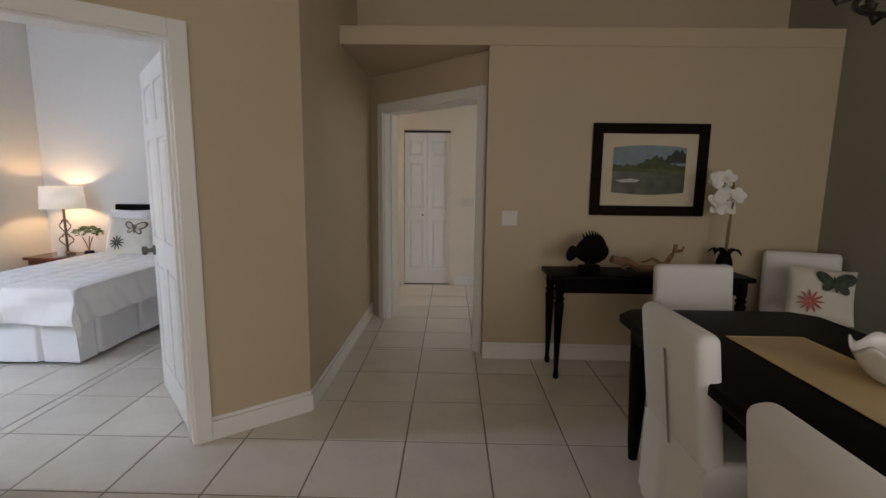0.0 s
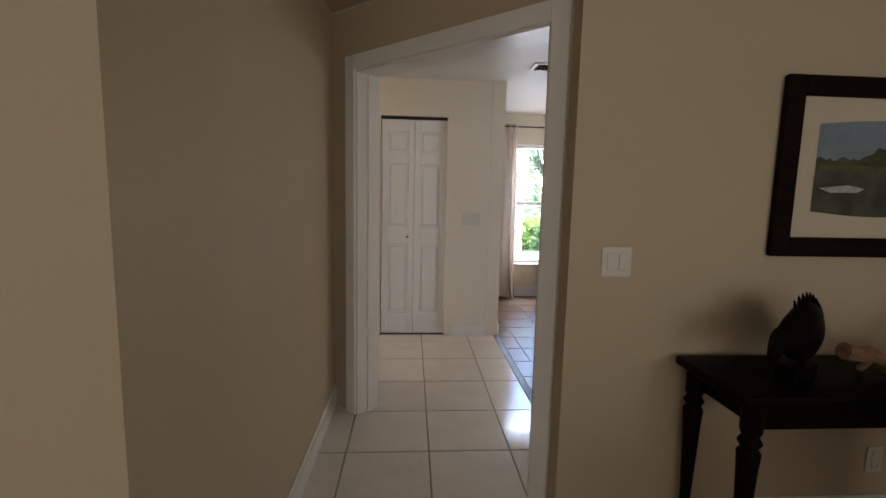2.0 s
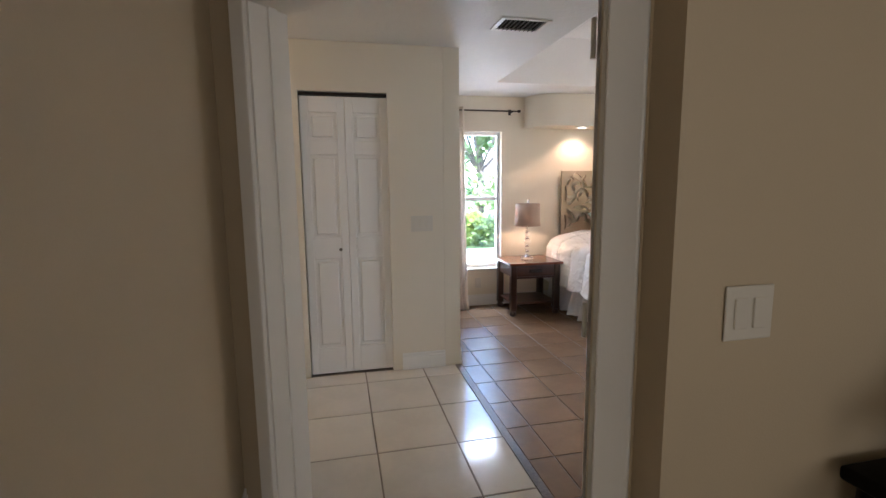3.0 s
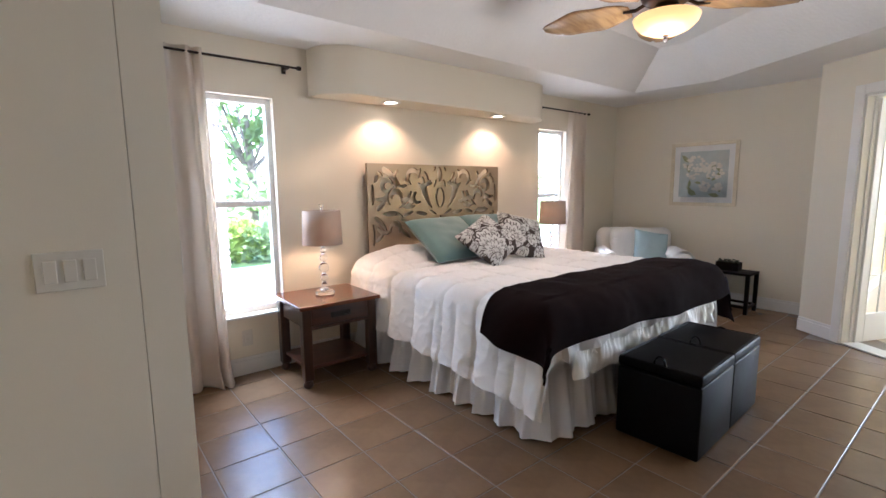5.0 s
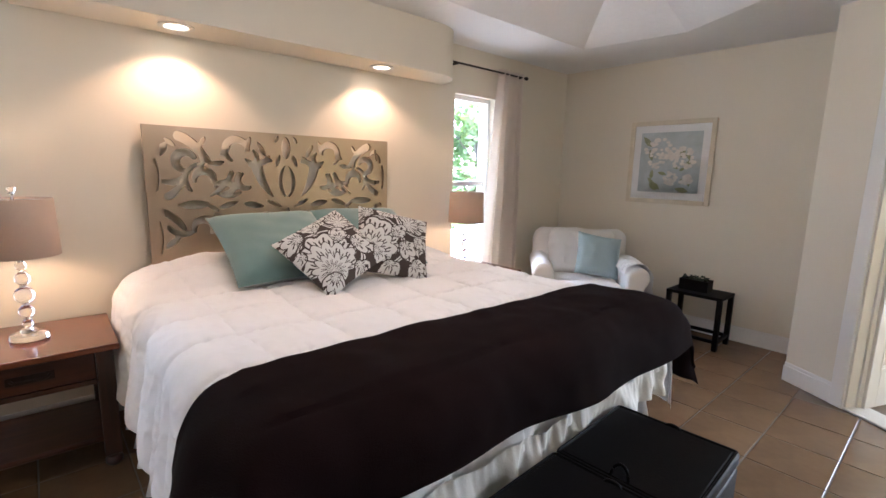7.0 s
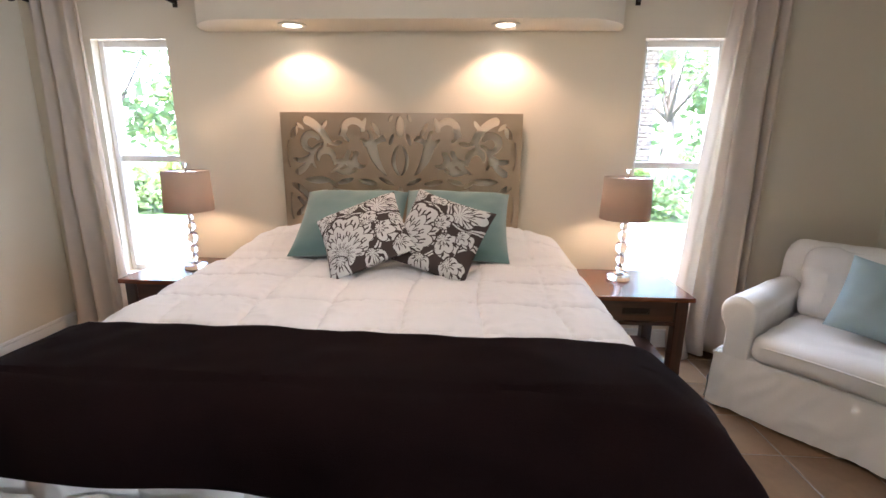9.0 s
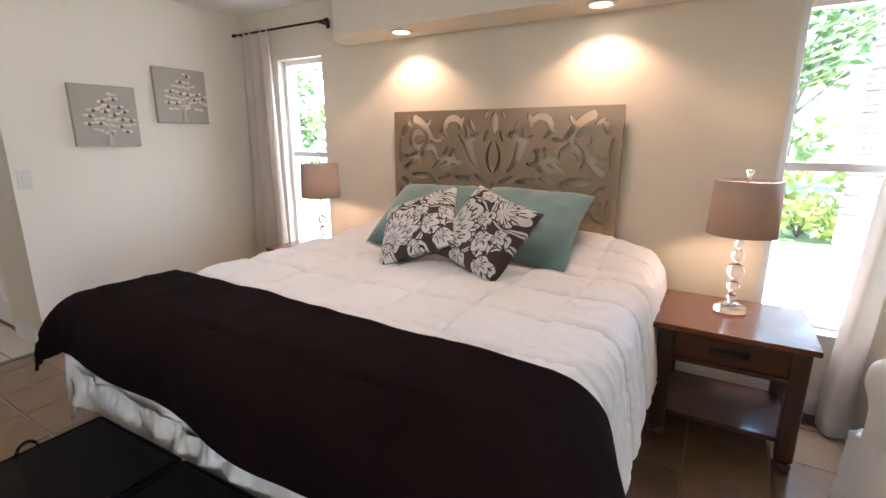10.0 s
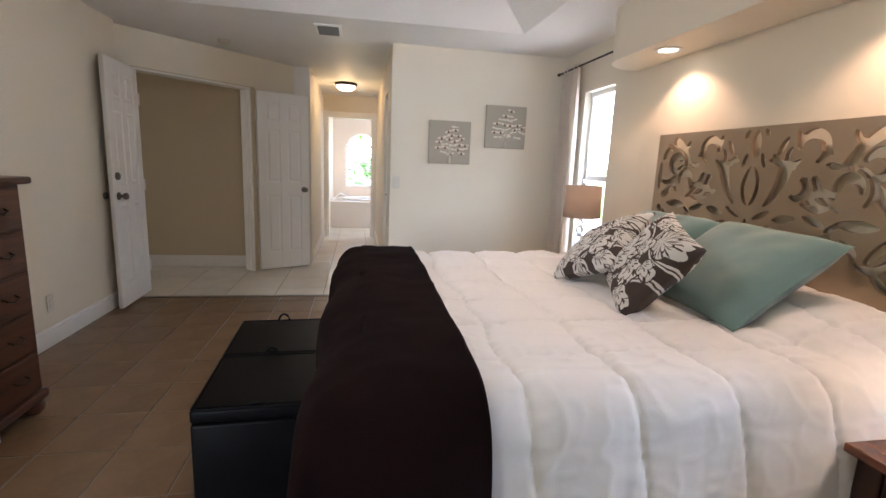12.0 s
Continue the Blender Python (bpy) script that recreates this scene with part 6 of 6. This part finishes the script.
def coverlet(u, v):
    hw = (GX1 - GX0) / 2
    a, b = (2 * u - 1) * (hw + 0.29), v * (GY1 - GY0 + 0.29)
    dx, dy = max(0, abs(a) - hw), max(0, b - (GY1 - GY0))
    x = (GX0 + GX1) / 2 + math.copysign(min(abs(a), hw) + min(dx, 0.03) + 0.05 * dx, a)
    y = GY1 - min(b, GY1 - GY0) - min(dy, 0.03) - 0.05 * dy
    z = GZ - max(0, max(dx, dy) - 0.02) - (0.55 * min(dx, dy) if dx and dy else 0)
    q = (abs(math.sin(math.pi * a / 0.16)) * abs(math.sin(math.pi * b / 0.16))) ** 0.4 * 0.012
    wv = 0.02 * math.sin(b * 17 + a * 9) * min(1, 5 * max(dx, dy))
    if dx > dy:
        x += math.copysign(q + wv, a)
    elif dy > 0:
        y -= q + wv
    else:
        z += q
    return Vector((x, y, z + 0.004 * noise.noise((a * 6, b * 6, 0))))


part("coverlet", sheet(bmesh.new(), coverlet, 90, 110), COMFORT, gb, "white quilted coverlet", True)


def gskirt(u, v):
    le, fo = GY1 - GY0, GX1 - GX0
    s = u * (le + fo + le)
    w = (0.016 + 0.03 * max(0.0, 1 - abs((s + 0.25) % 0.5 - 0.25) / 0.03) * -1.0 + 0.006 * math.sin(s * 9)) * v
    z = 0.45 - 0.425 * v
    if s < le:
        return Vector((GX0 + 0.02 - w, GY1 - s, z))
    if s < le + fo:
        return Vector((GX0 + 0.02 + (s - le) * (fo - 0.04) / fo, GY0 + 0.02 - w, z))
    return Vector((GX1 - 0.02 + w, GY0 + (s - le - fo), z))


part("bed_skirt", sheet(bmesh.new(), gskirt, 420, 5), SKIRT, gb, "", True)
part("headboard", bx(GX0 + 0.02, 4.515, 0.0, GX1 - 0.02, 4.56, 1.10, 0.02, 3), BLACKWOOD, gb, "dark wooden headboard", True)
for x in (GX0 + 0.1, GX1 - 0.1):
    for y in (GY0 + 0.1, GY1 - 0.1):
        part("leg", bx(x - 0.025, y - 0.025, 0, x + 0.025, y + 0.025, 0.199), BLACKWOOD, gb)
for x in (-3.58, -3.12):
    cushion("bed_pillow", 0.46, 0.44, 0.16, pose(x, 4.37, 0.84, -18, 0, 0), COMFORT, "white bed pillow leaning on the dark headboard")
motif_pillow(pose(-3.45, 4.20, 0.77, -22, 2, 4), "cream pillow printed with a large brown butterfly", mat("brown_wing_print", (0.16, 0.10, 0.06), 0.9, var=0.6, scale=40), mat("dark_print", (0.05, 0.05, 0.04), 0.9, var=0.3, scale=30), 0.46, mat("pale_wing_print", (0.50, 0.44, 0.34), 0.9, var=0.3, scale=25))
t = thing("guest_nightstand", pose(-4.22, 4.33, 0), "dark cherry nightstand beside the guest bed", "nightstand")
part("tabletop", bx(-0.34, -0.21, 0.525, 0.34, 0.21, 0.555, 0.006), CHERRY, t)
part("body", bx(-0.31, -0.18, 0.12, 0.31, 0.19, 0.524, 0.004), CHERRY, t)
part("drawer", bx(-0.28, -0.194, 0.33, 0.28, -0.181, 0.50, 0.004), CHERRY, t)
for x in (-0.28, 0.28):
    for y in (-0.15, 0.16):
        part("leg", bx(x - 0.025, y - 0.025, 0, x + 0.025, y + 0.025, 0.119, 0.003, 1), CHERRY_SHADED_Z, t)
t = thing("scroll_lamp", pose(-4.27, 4.36, 0.556), "scrolled iron table lamp with lit white drum shade", "lamp")
IRON = mat("antique_gold_iron", (0.16, 0.115, 0.07), 0.45, 0.6)
part("base", lt([(0, 0), (0.07, 0), (0.07, 0.015), (0.03, 0.03), (0.012, 0.04), (0.012, 0.52), (0, 0.52)], 20), IRON, t, "", True)
for s in (-1, 1):
    for z, r in ((0.16, 0.07), (0.31, 0.05)):
        part("scroll", tube(bmesh.new(), [(s * (0.012 + r * math.sin(a) ** 2 * 1.0), 0, z + 0.09 * (a / math.pi - 0.5) * 1.6) for a in [i * math.pi / 12 for i in range(13)]] + [(s * 0.04, 0, z + 0.05), (s * 0.03, 0, z + 0.03)], 0.006), IRON, t)
LIT = mat("lit_shade_linen", (0.86, 0.78, 0.66), 0.8)
LIT.node_tree.nodes["Principled BSDF"].inputs["Emission Color"].default_value = (1, 0.80, 0.56, 1)
LIT.node_tree.nodes["Principled BSDF"].inputs["Emission Strength"].default_value = 0.014
sh = part("shade", lt([(0.20, 0.50), (0.185, 0.73)], 40), LIT, t, "white drum shade lit from inside", True)
s = sh.modifiers.new("thickness", "SOLIDIFY")
s.thickness = 0.003
part("spider", tube(bmesh.new(), [(-0.183, 0, 0.72), (0.183, 0, 0.72)], 0.003), IRON, t)
lamp("scroll_lamp_light", "POINT", pose(-4.27, 4.36, 1.17), 0.30, (1, 0.62, 0.28), radius=0.03)
t = thing("candle", pose(-4.24, 4.24, 0.556), "white pillar candle on the nightstand", "candle")
part("wax", lt([(0, 0), (0.035, 0), (0.035, 0.095), (0.03, 0.10), (0, 0.098)], 20), COMFORT, t, "", True)
t = thing("topiary_plant", pose(-4.0, 4.32, 0.556), "small green potted plant on the nightstand", "plant")
part("pot", lt([(0, 0), (0.04, 0), (0.05, 0.02), (0.04, 0.05), (0, 0.05)], 16), BLACKWOOD, t, "", True)
for k in range(3):
    part("stem", tube(bmesh.new(), [(0, 0, 0.05), (0.02 * math.cos(2 * k), 0.02 * math.sin(2 * k), 0.13), (0.05 * math.cos(2 * k), 0.05 * math.sin(2 * k), 0.20)], 0.005), DRIFT, t)
bm = bmesh.new()
rnd = random.Random(7)
for k in range(260):
    a, e, r = rnd.uniform(0, 6.28), rnd.uniform(0, 1), 0.135 * math.sqrt(rnd.random())
    p = Vector((r * math.cos(a), r * math.sin(a), 0.19 + 0.03 * e + 0.10 * math.sqrt(max(0.0, 1 - (r / 0.14) ** 2))))
    b1 = rnd.uniform(0, 6.28)
    bm.faces.new([bm.verts.new(p + Vector((0.018 * math.cos(b1 + q), 0.018 * math.sin(b1 + q), 0.008 * math.sin(q * 2 + k)))) for q in (0, 1.3, 3.14, 4.5)])
part("leaves", bm, mat("bright_green_leaves", (0.08, 0.17, 0.03), 0.6, var=0.5, scale=30), t)

# ---- bath at the end of the hall ----
t = thing("window_3", Matrix(), "white arched window with louvre bars", "window", kind="structure")
cy, hw = 5.37, 0.35
bm = bmesh.new()
arc = [(cy + hw * math.cos(a), 1.55 + 0.36 * math.sin(a)) for a in [i * math.pi / 16 for i in range(17)]]
for (y0, z0), (y1, z1) in zip(arc, arc[1:]):
    q = [(y0, z0), (y1, z1), (y1, 1.929), (y0, 1.929)]
    fr = [bm.verts.new((-5.603, y, z)) for y, z in q]
    bk = [bm.verts.new((-5.74, y, z)) for y, z in q]
    bm.faces.new(fr)
    bm.faces.new(bk[::-1])
    bm.faces.new((fr[0], fr[1], bk[1], bk[0]))
bmesh.ops.recalc_face_normals(bm, faces=bm.faces)
part("arch", bm, bpy.data.materials["warm_bath_paint"], t)
part("window_frame", tube(bmesh.new(), [(-5.66, cy - hw + 0.01, 0.75), (-5.66, cy - hw + 0.01, 1.55)] + [(-5.66, cy - (hw - 0.01) * math.cos(a), 1.55 + 0.35 * math.sin(a)) for a in [i * math.pi / 12 for i in range(1, 12)]] + [(-5.66, cy + hw - 0.01, 1.55), (-5.66, cy + hw - 0.01, 0.75)], 0.022, 6), WHITE, t)
for z in (0.77, 0.95, 1.12, 1.29, 1.46, 1.62):
    part("glazing_bar", bx(-5.68, cy - hw + 0.03, z - 0.022, -5.645, cy + hw - 0.03, z + 0.022), WHITE, t)
t = thing("bathtub", pose(-5.0, 5.5, 0), "white tiled bathtub deck below the arched window", "bathtub", kind="structure")
part("deck", bx(-0.595, -0.75, 0, 0.55, 1.0, 0.52, 0.01), mat("pale_deck_tile", (0.72, 0.66, 0.62), 0.25, var=0.04, bump=0.02), t)
part("rim", tube(bmesh.new(), [(-0.02 + 0.42 * math.cos(a), 0.1 + 0.6 * math.sin(a), 0.53) for a in [i * math.pi / 16 for i in range(33)]], 0.03, 8), PLASTIC, t)
part("faucet", tube(bmesh.new(), [(0.3, -0.62, 0.521), (0.3, -0.62, 0.62), (0.26, -0.54, 0.66), (0.2, -0.46, 0.62)], 0.014), CHROME, t, "chrome faucet")
t = thing("towel", pose(-5.0, 5.5, 0), "folded purple hand towel hanging over the tub edge", "towel")
part("cloth", bx(0.552, 0.13, 0.35, 0.57, 0.28, 0.56, 0.006), mat("plum_towel", (0.14, 0.04, 0.07), 0.95, fine=200, bump=0.5), t)

# ---- sunroom ----
struct("trim_chair_rail_east", bx(8.972, 0.52, 0.86, 8.998, 1.29, 0.93, 0.006), WHITE, "white chair rail")
struct("trim_chair_rail_far", bx(8.972, 3.21, 0.86, 8.998, 4.86, 0.93, 0.006), WHITE, "white chair rail")
struct("trim_chair_rail", bx(5.6, 4.87, 0.86, 8.99, 4.898, 0.93, 0.006), WHITE, "white chair rail")
t = thing("window_4", pose(9.07, 0, 0), "wide white sunroom window with glazing bars", "window", kind="structure")
bm = bmesh.new()
for a in ((-0.04, 1.3, 0.35, 0.04, 1.36, 2.2), (-0.04, 3.14, 0.35, 0.04, 3.2, 2.2), (-0.04, 1.3605, 2.14, 0.04, 3.1395, 2.2), (-0.04, 1.3605, 0.35, 0.04, 3.1395, 0.41)):
    box(bm, *a)
part("window_frame", bm, WHITE, t)
for y in (1.95, 2.55):
    part("glazing_bar", bx(-0.015, y - 0.015, 0.411, 0.015, y + 0.015, 2.139), WHITE, t)
for z in (0.9, 1.35, 1.8):
    part("glazing_bar", bx(-0.014, 1.361, z - 0.012, 0.014, 3.139, z + 0.012), WHITE, t)

# ---- garden ----
LAWN = mat("lawn", (0.075, 0.12, 0.03), 0.9, var=0.5, scale=1.5, fine=18, bump=0.6, dist=0.03)
DRIVE = mat("pale_concrete_drive", (0.68, 0.65, 0.60), 0.85, var=0.08, scale=0.6, fine=20, bump=0.2)
bm = bmesh.new()
bmesh.ops.create_grid(bm, x_segments=2, y_segments=2, size=600, matrix=Matrix.Translation((0, 0, -0.16)))
struct("ground", bm, LAWN, "green lawn reaching to the far trees")
struct("drive", prism(bmesh.new(), [(-14, 7.75), (16, 7.75), (18, 13.2), (-16, 12.4)], -0.158, -0.12), DRIVE, "pale sunlit concrete drive")
BARK = mat("palm_bark", (0.115, 0.088, 0.072), 0.95, var=0.45, scale=6, fine=30, bump=0.9, dist=0.02)
FROND = mat("palm_frond_green", (0.11, 0.15, 0.06), 0.6, var=0.5, scale=2, fine=10, bump=0.0)
FOLIAGE = mat("tree_foliage", (0.12, 0.16, 0.075), 0.7, var=0.6, scale=1.2, fine=6, bump=0.0)
SHRUB = mat("yellow_green_shrub", (0.19, 0.24, 0.04), 0.7, var=0.5, scale=3, fine=10, bump=0.0)

for m in (FROND, FOLIAGE, SHRUB):
    n_, l_ = m.node_tree.nodes, m.node_tree.links
    thin, both = n_.new("ShaderNodeBsdfTranslucent"), n_.new("ShaderNodeMixShader")
    thin.inputs[0].default_value = (0.22, 0.30, 0.09, 1)
    both.inputs[0].default_value = 0.45
    l_.new(n_["Principled BSDF"].outputs[0], both.inputs[1])
    l_.new(thin.outputs[0], both.inputs[2])
    l_.new(both.outputs[0], n_["Material Output"].inputs[0])


def quads(name, centres, size, rnd, parent, material, stretch=2.2):
    """Many small leaves, each its own quad."""
    v, f = [], []
    for c in centres:
        d = Vector((rnd.gauss(0, 1), rnd.gauss(0, 1), rnd.gauss(0, 0.7))).normalized()
        e = d.cross(Vector((rnd.gauss(0, 1), rnd.gauss(0, 1), rnd.gauss(0, 1)))).normalized()
        s = size * rnd.uniform(0.6, 1.4)
        n = len(v)
        v += [tuple(c + d * s * stretch / 2), tuple(c + e * s / 2), tuple(c - d * s * stretch / 2), tuple(c - e * s / 2)]
        f.append((n, n + 1, n + 2, n + 3))
    me = bpy.data.meshes.new(name)
    me.from_pydata(v, [], f)
    me.materials.append(material)
    ob = new(name, me)
    ob.parent = parent
    return tagged(ob, kind="stuff")


def palm(x, y, h, r, seed, label):
    rnd = random.Random(seed)
    t = thing("palm_tree", pose(x, y, -0.16), label, "tree", "palms in the garden")
    lean = rnd.uniform(-0.3, 0.3)
    prof = []
    for i in range(int(h / 0.09)):
        z = i * 0.09
        prof += [(r * (1.15 - 0.35 * z / h), z), (r * (1.07 - 0.35 * z / h + 0.04 * math.sin(i * 2.1)), z + 0.07)]
    trunk = part("trunk", lt(prof, 16), BARK, t)
    fr = bmesh.new()
    for k in range(26):
        a, up = rnd.uniform(0, 6.28), rnd.uniform(-0.5, 1.1)
        ln = rnd.uniform(1.6, 2.3)
        rib = [Vector((math.cos(a) * ln * s, math.sin(a) * ln * s, h + ln * (up * s - (0.9 + 0.3 * up) * s * s))) for s in [i / 9 for i in range(10)]]
        side = Vector((-math.sin(a), math.cos(a), 0))
        for i in range(1, 9):
            for sg in (-1, 1):
                for q in (0, 0.5):
                    p = rib[i].lerp(rib[i + 1] if i < 9 else rib[i], q)
                    tip = p + side * sg * 0.5 * math.sin(math.pi * (i + 1) / 11) + Vector((math.cos(a), math.sin(a), -0.55)) * 0.3
                    fr.faces.new([fr.verts.new(c) for c in (p, p + (rib[i] - rib[i - 1]).normalized() * 0.06, tip)])
    part("crown", fr, FROND, t)


palm(1.83, 11.3, 5.2, 0.14, 1, "tall palm with rough ringed trunk on the lawn")
palm(0.55, 14.5, 4.5, 0.14, 2, "slender palm with pale trunk on the lawn")
palm(5.76, 12.9, 4.9, 0.20, 3, "tall palm with rough ringed trunk on the lawn")
palm(7.4, 15.8, 4.6, 0.17, 4, "palm with pale trunk on the lawn")
palm(-3.2, 15.0, 4.4, 0.17, 5, "palm with pale trunk on the lawn")


def shrub(x, y, w, h, seed, material, label):
    rnd = random.Random(seed)
    t = thing("shrub", pose(x, y, -0.16), label, "shrub", "shrubs along the drive")
    for k in range(5):
        a = k * 1.3
        part("branch", tube(bmesh.new(), [(0, 0, 0), (0.2 * w * math.cos(a), 0.2 * w * math.sin(a), 0.4 * h), (0.4 * w * math.cos(a), 0.4 * w * math.sin(a), 0.75 * h)], 0.02, 5, 0.006), BARK, t)
    cs = []
    for k in range(26):
        a, r = rnd.uniform(0, 6.28), w * 0.5 * math.sqrt(rnd.random())
        c = Vector((r * math.cos(a), r * math.sin(a), h * rnd.uniform(0.15, 0.9)))
        cs += [c + Vector((rnd.gauss(0, 0.12), rnd.gauss(0, 0.12), rnd.gauss(0, 0.11))) for _ in range(26)]
    quads("leaves", [c for c in cs if c.z > 0.02], 0.09, rnd, t, material)


rnd = random.Random(21)
for k in range(15):
    shrub(-6.5 + k * 1.15 + rnd.uniform(-0.4, 0.4), 13.9 + rnd.uniform(-0.4, 0.6), rnd.uniform(0.9, 1.5), rnd.uniform(0.6, 1.3), 30 + k, SHRUB if k % 3 else FOLIAGE, "leafy yellow green shrub beside the drive" if k % 3 else "leafy dark green shrub beside the drive")


def tree(x, y, h, w, seed):
    rnd = random.Random(seed)
    t = thing("broadleaf_tree", pose(x, y, -0.16), "broad leafy green tree beyond the lawn", "tree", "trees beyond the lawn")
    part("trunk", tube(bmesh.new(), [(0, 0, 0), (0.1, 0, h * 0.3), (0, 0.1, h * 0.6)], 0.22, 10, 0.09), BARK, t)
    cs = []
    for k in range(9):
        a = rnd.uniform(0, 6.28)
        tip = Vector((w * 0.4 * math.cos(a), w * 0.4 * math.sin(a), h * rnd.uniform(0.45, 0.95)))
        part("limb", tube(bmesh.new(), [(0, 0, h * 0.3), tip * 0.5 + Vector((0, 0, h * 0.15)), tip], 0.07, 6, 0.02), BARK, t)
    for k in range(31):
        a, r = rnd.uniform(0, 6.28), w * 0.5 * math.sqrt(rnd.random())
        c = Vector((r * math.cos(a), r * math.sin(a), h * rnd.uniform(0.12, 1.0)))
        cs += [c + Vector((rnd.gauss(0, 0.34), rnd.gauss(0, 0.34), rnd.gauss(0, 0.28))) for _ in range(46)]
    quads("crown", cs, 0.2, rnd, t, FOLIAGE)


for k in range(9):
    tree(-13 + k * 3.8 + rnd.uniform(-0.6, 0.6), 19.5 + rnd.uniform(-1.5, 3.0), rnd.uniform(5.0, 7.5), rnd.uniform(3.2, 4.4), 60 + k)
for k in range(2):
    tree(-14 - k, 3.0 + k * 4.6, 4.6 + 0.6 * k, 3.4, 90 + k)
for k in range(4):
    tree(16 + k * 0.5, -2 + k * 3.0, rnd.uniform(4.0, 5.0), 3.6, 95 + k)


# ---- floor tiles ----
def tiles(parent, x0, x1, y0, y1, gx, gy, px, py, material, joint, store, skip=None):
    i0, i1 = math.floor((x0 - gx) / px), math.ceil((x1 - gx) / px)
    j0, j1 = math.floor((y0 - gy) / py), math.ceil((y1 - gy) / py)
    for i in range(i0, i1):
        for j in range(j0, j1):
            a, b = max(x0, gx + i * px) + joint / 2, min(x1, gx + (i + 1) * px) - joint / 2
            c, d = max(y0, gy + j * py) + joint / 2, min(y1, gy + (j + 1) * py) - joint / 2
            if b - a < 0.02 or d - c < 0.02 or (skip and skip((a + b) / 2, (c + d) / 2)):
                continue
            key = (round(b - a, 3), round(d - c, 3), material.name)
            if key not in store:
                w, h = (b - a) / 2, (d - c) / 2
                e = 0.0025
                vs = [(sx * (w - k), sy * (h - k), z) for z, k in ((-0.006, 0), (-0.0015, 0), (0.0, e)) for sx, sy in ((-1, -1), (1, -1), (1, 1), (-1, 1))]
                fs = [(8, 9, 10, 11)] + [(r * 4 + q, r * 4 + (q + 1) % 4, r * 4 + 4 + (q + 1) % 4, r * 4 + 4 + q) for r in (0, 1) for q in range(4)]
                me = bpy.data.meshes.new("tile")
                me.from_pydata(vs, [], fs)
                me.materials.append(material)
                store[key] = me
            ob = new("tile", store[key])
            ob.parent = parent
            ob.location = ((a + b) / 2, (c + d) / 2, 0)


store = {}
tiles(floor_b, 0.395, 5.95, 3.25, 7.32, 3.12, 4.59, 0.3225, 0.316, TILE_B, 0.007, store, lambda x, y: y < 5.05 and x > 5.36 - (5.05 - y) * 0.617)
tiles(floor_w, -2.6, 2.68, 0.2, 3.2, 0.09, 1.79, 0.436, 0.4545, TILE_W, 0.008, store, lambda x, y: x > 2.4 and y < 0.6)
tiles(floor_w, -4.6, -2.6, 1.2, 4.55, 0.09, 1.79, 0.436, 0.4545, TILE_W, 0.008, store)
tiles(floor_w, -2.6, 0.35, 3.2, 5.62, 0.09, 1.79, 0.436, 0.4545, TILE_W, 0.008, store)
tiles(floor_w, -5.55, -2.6, 4.73, 6.0, 0.09, 1.79, 0.436, 0.4545, TILE_W, 0.008, store)
